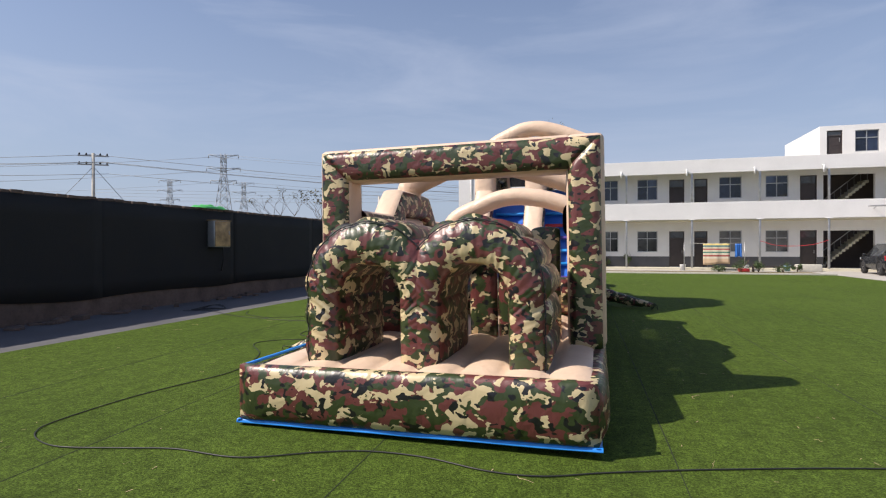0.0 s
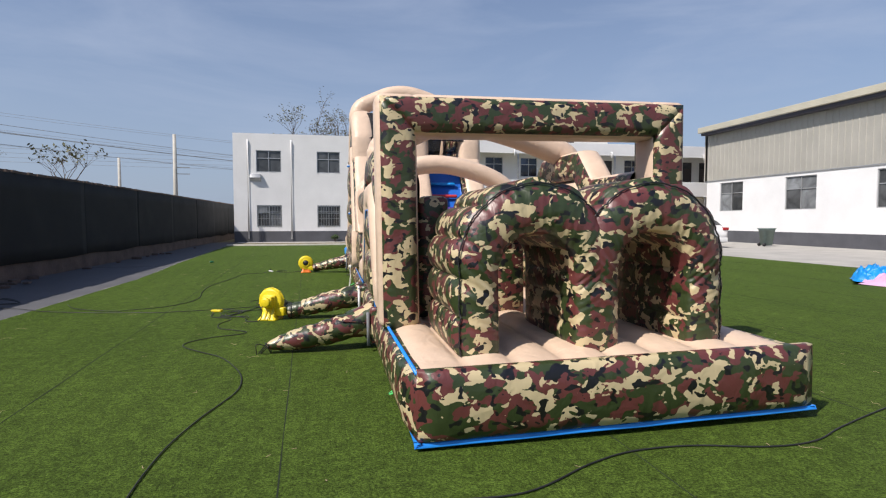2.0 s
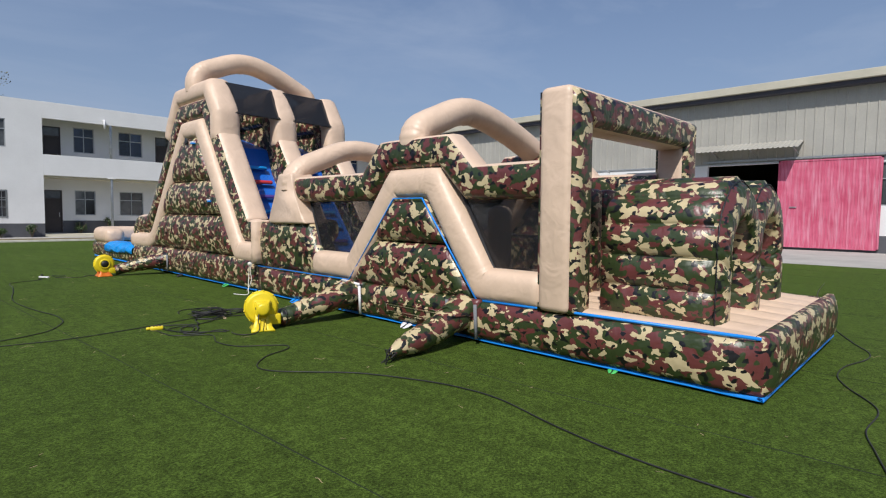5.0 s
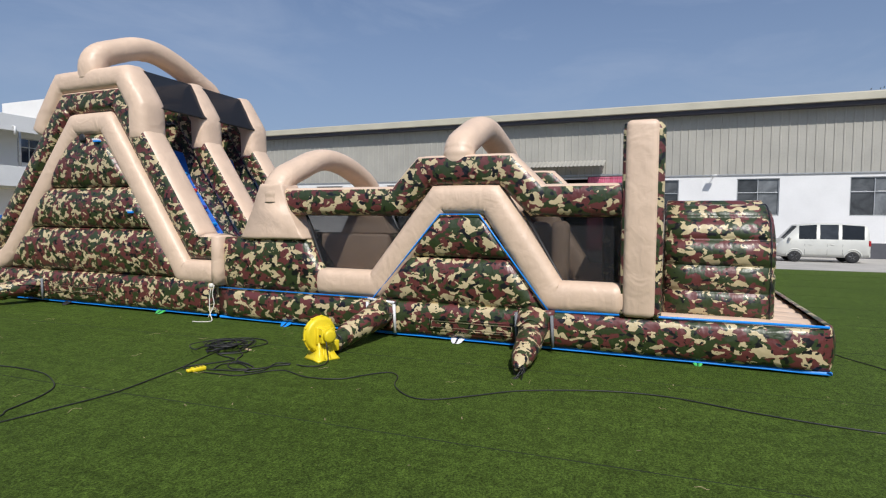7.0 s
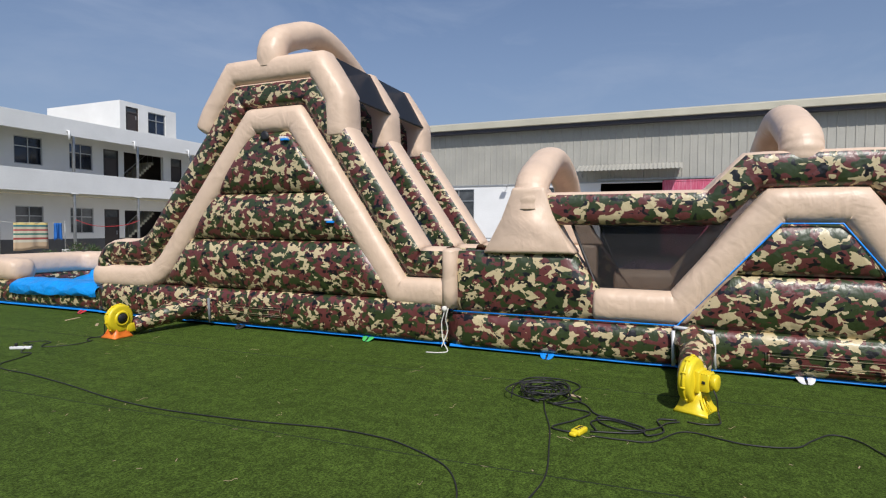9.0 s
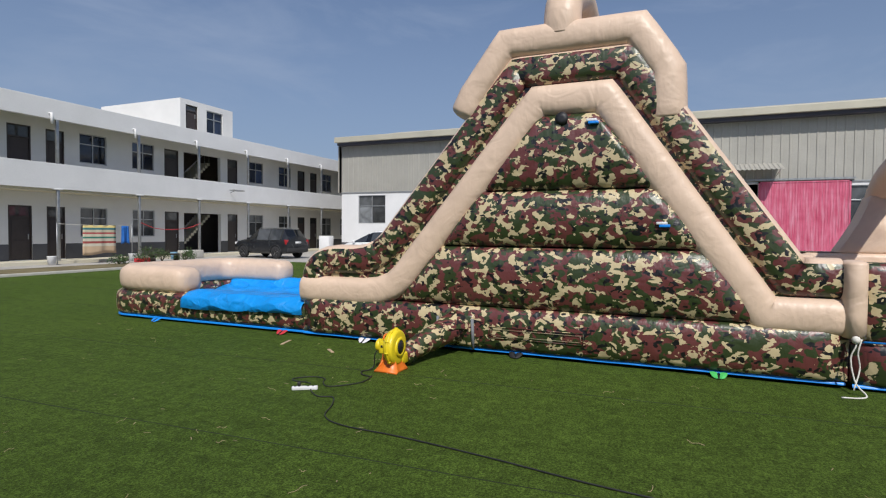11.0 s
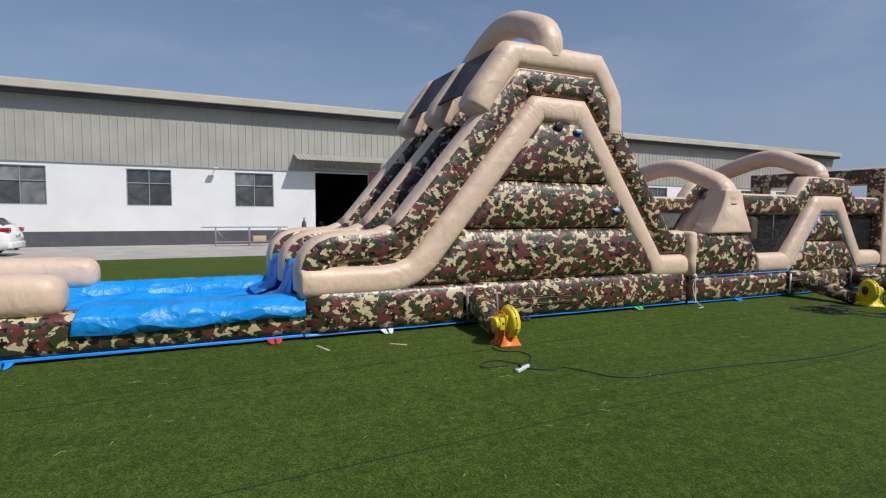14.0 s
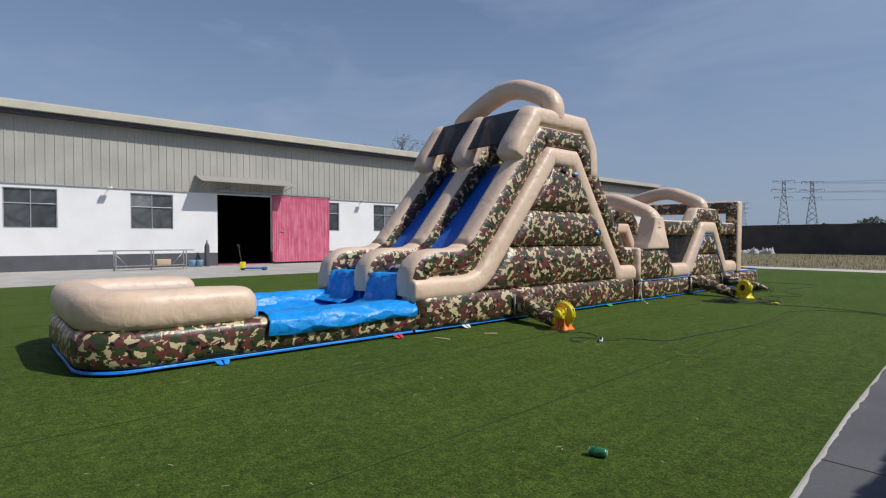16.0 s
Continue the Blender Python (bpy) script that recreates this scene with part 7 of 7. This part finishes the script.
        if roof_rails:
            part("roof_rail", tube([(s * 0.55, -1.7, st[4][3] + 0.02), (s * 0.55, -1.6, st[4][3] + 0.07), (s * 0.55, 0.2, st[4][3] + 0.07), (s * 0.55, 0.3, st[4][3] + 0.02)], 0.02, 6), ALU, e)
    e.scale = (size, size, size)
    return e


hatch = [(-2.30, 0.42, 0.72, 0.78, 0.70, 0.55), (-2.20, 0.30, 0.90, 1.02, 0.84, 0.64), (-2.08, 0.26, 0.97, 1.16, 0.86, 0.66), (-1.72, 0.22, 0.99, 1.42, 0.88, 0.58), (-1.55, 0.2, 0.99, 1.46, 0.88, 0.59),
         (-0.72, 0.2, 0.96, 1.53, 0.88, 0.61), (-0.66, 0.2, 0.96, 1.53, 0.88, 0.61), (0.12, 0.2, 0.95, 1.50, 0.88, 0.60), (0.20, 0.2, 0.95, 1.49, 0.88, 0.60), (0.48, 0.2, 0.94, 1.40, 0.88, 0.61), (1.42, 0.2, 0.90, 0.96, 0.88, 0.72), (1.85, 0.24, 0.80, 0.88, 0.86, 0.70), (2.18, 0.30, 0.66, 0.72, 0.78, 0.60), (2.32, 0.36, 0.54, 0.58, 0.62, 0.48)]
vehicle("estate_car", "white estate car parked on the concrete apron", "car", (20.0, 24.95, -0.008), -3, hatch, CARW, (-1.32, 1.38), 0.325,
        {(3, 4), (4, 5), (5, 6), (6, 7), (7, 8), (8, 9), (9, 10)}, ((2, 3), (9, 10)), [("tail_lamp", LAMP_R, 0.55, 0.87, -2.27, -2.0, 0.92, 1.06), ("headlamp", LAMP_W, 0.45, 0.80, 1.95, 2.2, 0.66, 0.78)], (-2.32, 0.74), size=1.06)
suv = [(-2.15, 0.50, 0.80, 0.86, 0.78, 0.62), (-2.10, 0.36, 1.05, 1.12, 0.88, 0.66), (-2.00, 0.34, 1.08, 1.28, 0.90, 0.66), (-1.72, 0.30, 1.08, 1.64, 0.91, 0.62), (-1.60, 0.28, 1.08, 1.68, 0.91, 0.63),
       (-0.75, 0.28, 1.06, 1.72, 0.91, 0.64), (-0.67, 0.28, 1.06, 1.72, 0.91, 0.64), (0.25, 0.28, 1.05, 1.70, 0.91, 0.63), (0.33, 0.28, 1.05, 1.69, 0.91, 0.63), (0.50, 0.28, 1.05, 1.62, 0.91, 0.62), (1.02, 0.28, 1.04, 1.12, 0.91, 0.74), (1.75, 0.32, 0.95, 1.02, 0.89, 0.74), (2.10, 0.38, 0.80, 0.86, 0.82, 0.64), (2.20, 0.44, 0.62, 0.66, 0.7, 0.5)]
vehicle("off_road_car", "black off-road car with roof rails parked by the building", "car", (18.8, 31.8, -0.008), -6, suv, CARK, (-1.30, 1.32), 0.36,
        {(3, 4), (4, 5), (5, 6), (6, 7), (7, 8), (8, 9)}, ((2, 3), (9, 10)), [("tail_lamp", LAMP_R, 0.72, 0.90, -2.12, -1.95, 0.82, 1.08), ("headlamp", LAMP_W, 0.5, 0.82, 1.95, 2.12, 0.76, 0.92)], (-2.17, 0.86), True)
van = [(-1.95, 0.40, 1.00, 1.05, 0.70, 0.62), (-1.92, 0.30, 1.10, 1.45, 0.74, 0.64), (-1.82, 0.28, 1.12, 1.76, 0.75, 0.66), (-1.70, 0.26, 1.12, 1.82, 0.75, 0.67), (-0.80, 0.26, 1.12, 1.88, 0.75, 0.67), (-0.66, 0.26, 1.12, 1.88, 0.75, 0.67), (0.10, 0.26, 1.12, 1.88, 0.75, 0.67), (0.24, 0.26, 1.12, 1.88, 0.75, 0.67), (0.98, 0.26, 1.12, 1.82, 0.75, 0.66), (1.08, 0.26, 1.11, 1.76, 0.75, 0.65), (1.62, 0.26, 1.08, 1.14, 0.75, 0.66), (1.85, 0.30, 0.92, 0.98, 0.72, 0.60), (1.95, 0.36, 0.62, 0.66, 0.64, 0.5)]
vehicle("minivan", "dusty silver minivan parked on the concrete apron", "van", (22.7, -5.0, -0.008), 2, van, VANS, (-1.25, 1.15), 0.285,
        {(3, 4), (5, 6), (7, 8)}, ((1, 2), (9, 10)), [("tail_lamp", LAMP_R, 0.64, 0.76, -1.96, -1.86, 0.82, 1.08), ("headlamp", LAMP_W, 0.4, 0.68, 1.80, 1.95, 0.72, 0.88)], (-1.96, 0.62), size=0.92)

# ---- beyond the yard: poles, pylons, trees ----
def pylon(at, h, rz, label):
    e = thing("power_pylon", label, "pylon", at, rz, group="power pylons")
    bm = bmesh.new()
    w0, w1 = h * 0.11, h * 0.022
    def half(z):
        return w0 + (w1 - w0) * min(1, z / (h * 0.8)) if z < h * 0.8 else w1
    lv = [h * k / 10 for k in range(11)]
    r = h * 0.0028
    for z0, z1 in zip(lv, lv[1:]):
        a, b = half(z0), half(z1)
        for sx, sy in ((1, 1), (1, -1), (-1, 1), (-1, -1)):
            tube([(sx * a, sy * a, z0), (sx * b, sy * b, z1)], r * 1.3, 4, bm)
        for s in (1, -1):
            tube([(-a, s * a, z0), (b, s * b, z1)], r, 4, bm)
            tube([(a, s * a, z0), (-b, s * b, z1)], r, 4, bm)
            tube([(s * a, -a, z0), (s * b, b, z1)], r, 4, bm)
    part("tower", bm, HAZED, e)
    for z, l_ in ((h * 0.72, h * 0.13), (h * 0.85, h * 0.17), (h * 0.985, h * 0.15)):
        bm = bmesh.new()
        for s in (1, -1):
            tube([(0, 0, z), (s * l_, 0, z + 0.2)], r * 1.3, 4, bm)
            tube([(0, 0, z - h * 0.03), (s * l_, 0, z + 0.2)], r, 4, bm)
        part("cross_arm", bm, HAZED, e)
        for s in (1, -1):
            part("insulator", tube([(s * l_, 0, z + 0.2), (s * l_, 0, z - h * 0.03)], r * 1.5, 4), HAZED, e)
    return e


def at_way(eye, deg, d):
    """A place d metres from eye in the compass direction deg (clockwise from +y)."""
    return (eye[0] + d * math.sin(radians(deg)), eye[1] + d * math.cos(radians(deg)), 0)


E0, E2 = (3.1, -4.1), (-7.1, 20.7)
P = [at_way(E0, -37.95, 255), at_way(E0, -36.1, 330), at_way(E0, -42.65, 340), at_way(E2, 163.3, 420), at_way(E2, 165.4, 470), at_way(E2, 160.2, 640)]
for q, h in zip(P, (42.1, 38.5, 39.3, 40, 43, 39)):
    pylon(q, h, 20, "lattice steel power pylon far off, haze put into its pale grey")


def span(a, b, sag, r, label="thin overhead power wire"):
    e = thing("power_wire", label, "wire", (0, 0, 0), group="overhead wires")
    a, b = Vector(a), Vector(b)
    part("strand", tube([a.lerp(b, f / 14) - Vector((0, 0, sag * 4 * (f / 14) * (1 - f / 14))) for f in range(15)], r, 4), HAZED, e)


for dz, dx in ((41, 5), (41, -5), (35, 6), (35, -6), (30, 4)):
    span((P[0][0] + dx, P[0][1], dz), (P[0][0] - 330, P[0][1] - 160, dz), 9, 0.05)
    span((P[0][0] + dx, P[0][1], dz), (P[0][0] + 420, P[0][1] + 160, dz), 9, 0.05)
    span((P[3][0] + dx, P[3][1], dz - 3), (P[3][0] - 420, P[3][1] + 60, dz), 8, 0.06)
    span((P[4][0] + dx, P[4][1], dz), (P[4][0] - 460, P[4][1] - 40, dz), 8, 0.06)


def pole(at, h, arms, rz, label):
    e = thing("utility_pole", label, "pole", at, rz, group="utility poles")
    part("shaft", tube([(0, 0, 0), (0, 0, h)], [0.16, 0.10], 10), KERB, e)
    for k in range(arms):
        z = h - 0.25 - 0.65 * k
        part("cross_arm", boxes((-1.0, 1.0, -0.05, 0.05, z, z + 0.09)), STEEL, e, smooth=False)
        for x in (-0.9, -0.45, 0.45, 0.9):
            part("insulator", lathe([(0.0, 0), (0.05, 0), (0.07, 0.06), (0.04, 0.16), (0.0, 0.18)], 10, at=(x, 0, z + 0.09)), BLACK, e)
    return e


U0 = at_way(E0, -48.8, 48)
pole(U0, 8.6, 2, 35, "concrete utility pole with two cross arms beyond the wall")
for s in (-4, 4):
    span((U0[0], U0[1], 7.6), (U0[0] + s, U0[1] + s, 0.5), 0.0, 0.02, "steel stay wire of the utility pole")
for k, z in enumerate((8.5, 7.9, 7.9, 7.0)):
    span((U0[0] + 0.5 * k, U0[1], z), (U0[0] - 45, U0[1] - 22 - 3 * k, z), 0.9, 0.02)
    span((U0[0] + 0.5 * k, U0[1], z), (14, 88, z + 1.0), 0.8, 0.02)
for x, y, h in ((-10.0, 33.0, 6.8), (-16.6, 43.0, 6.3)):
    e = pole((x, y, 0), h, 0, 0, "slim bare concrete pole behind the boundary wall")
    if h > 6.5:
        for z in (4.35, 4.75):
            part("side_arm", boxes((-0.05, 0.85, -0.03, 0.03, z, z + 0.05)), STEEL, e, smooth=False)
for k in range(4):
    span((14, 88, 11.4 - 0.6 * k), (-72, 62, 10.6 - 0.5 * k), 0.8, 0.02)


def tree(at, h, seed, label, leaf_n=500, leaf=0.09, m_=None, spread=0.55, trunk=0.38):
    """A tree with a tapered trunk, forking limbs and sparse young leaves."""
    rng = random.Random(seed)
    e = thing("tree", label, "tree", at)
    bm = bmesh.new()
    tips = []

    def limb(p, d, l_, r, depth):
        q = [p]
        for k in range(3):
            d = (d + Vector((rng.uniform(-1, 1), rng.uniform(-1, 1), rng.uniform(-0.2, 0.5))) * 0.16).normalized()
            q.append(q[-1] + d * l_ / 3)
        tube(q, [r, r * 0.85, r * 0.7, r * 0.55], 5 if depth else 8, bm)
        if depth >= 4:
            tips.append(q[-1])
            tips.append(q[-2])
            return
        for k in range(rng.choice((2, 3, 3)) if depth else 4):
            g = rng.uniform(0, 6.28)
            side = Vector((math.cos(g), math.sin(g), rng.uniform(0.1, 0.9)))
            limb(q[-1] if k else q[-1], (d * 0.8 + side * spread * 1.7).normalized(), l_ * rng.uniform(0.55, 0.8), r * 0.5, depth + 1)
    limb(Vector((0, 0, -0.1)), Vector((0, 0, 1)), h * trunk, h * 0.014, 0)
    part("trunk", bm, BARK, e)
    bm = bmesh.new()
    for k in range(leaf_n):
        t = rng.choice(tips)
        leaf_cloud(bm, t, h * 0.035, 1, leaf, rng)
    part("crown", bm, m_ or LEAF, e, smooth=False)
    return e


for i, (x, y, h, n_) in enumerate(((-2.2, 52, 12.6, 900), (3.0, 55, 11.6, 800), (0.4, 62, 12.0, 500), (46.5, -16, 14.5, 500), (-13.0, 25.0, 5.4, 150), (-32.8, 53, 9.5, 170))):
    tree((x, y, 0), h, 60 + i, "nearly bare tree with sparse young leaves beyond the roofs", n_, 0.10)
for i, (dg, d, h, n_) in enumerate(((166.2, 82, 5.2, 1500), (167.6, 84, 4.6, 1300), (169.0, 80, 5.4, 600), (171.2, 84, 4.4, 1500), (172.8, 83, 6.6, 700), (174.5, 86, 6.0, 900), (163.6, 90, 3.6, 900), (178, 85, 6, 900), (160.5, 88, 4, 700))):
    x, y, _ = at_way(E2, dg, d)
    tree((x, y, 0), h * 1.3, 90 + i, "scrubby spring tree behind the far wall", n_, 0.14, LEAFD if i % 2 == 0 else LEAF, 0.55, 0.22)

# dry grass verge and sacks before the far wall
rng = random.Random(77)
gm = bmesh.new()
for k in range(9000):
    x, y = rng.uniform(-8, 40), -13.4 - 32 * rng.random() ** 1.4
    h, a, w_ = rng.uniform(0.05, 0.22), rng.uniform(0, 6.28), rng.uniform(0.006, 0.02)
    v = [gm.verts.new(q) for q in ((x - w_ * math.cos(a), y - w_ * math.sin(a), -0.06), (x + w_ * math.cos(a), y + w_ * math.sin(a), -0.06), (x + rng.uniform(-0.05, 0.05), y + rng.uniform(-0.05, 0.05), h))]
    gm.faces.new(v)
DRYG = plain("dry_grass", (0.22, 0.20, 0.08), 0.85, var=0.45, scale=0.8, bmp=0)
tagged(obj("verge_grass", gm, DRYG, False), "thin dry and green grass on the verge", "grass", kind="stuff")
SACKM = plain("dusty_white_sack", (0.50, 0.49, 0.46), 0.8, var=0.2)
for k in range(8):
    x = 13.6 + k * 0.75 + rng.uniform(-0.2, 0.2)
    sk_ = thing("sack", "white woven sack lying before the far wall", "sack", (x, -43.5 + rng.uniform(-0.4, 0.4), -0.06), rng.uniform(0, 180), group="white sacks")
    part("bag", slump_bm(0.6, 0.4, rng.uniform(0.5, 0.9), k * 2.3, 14), SACKM, sk_)
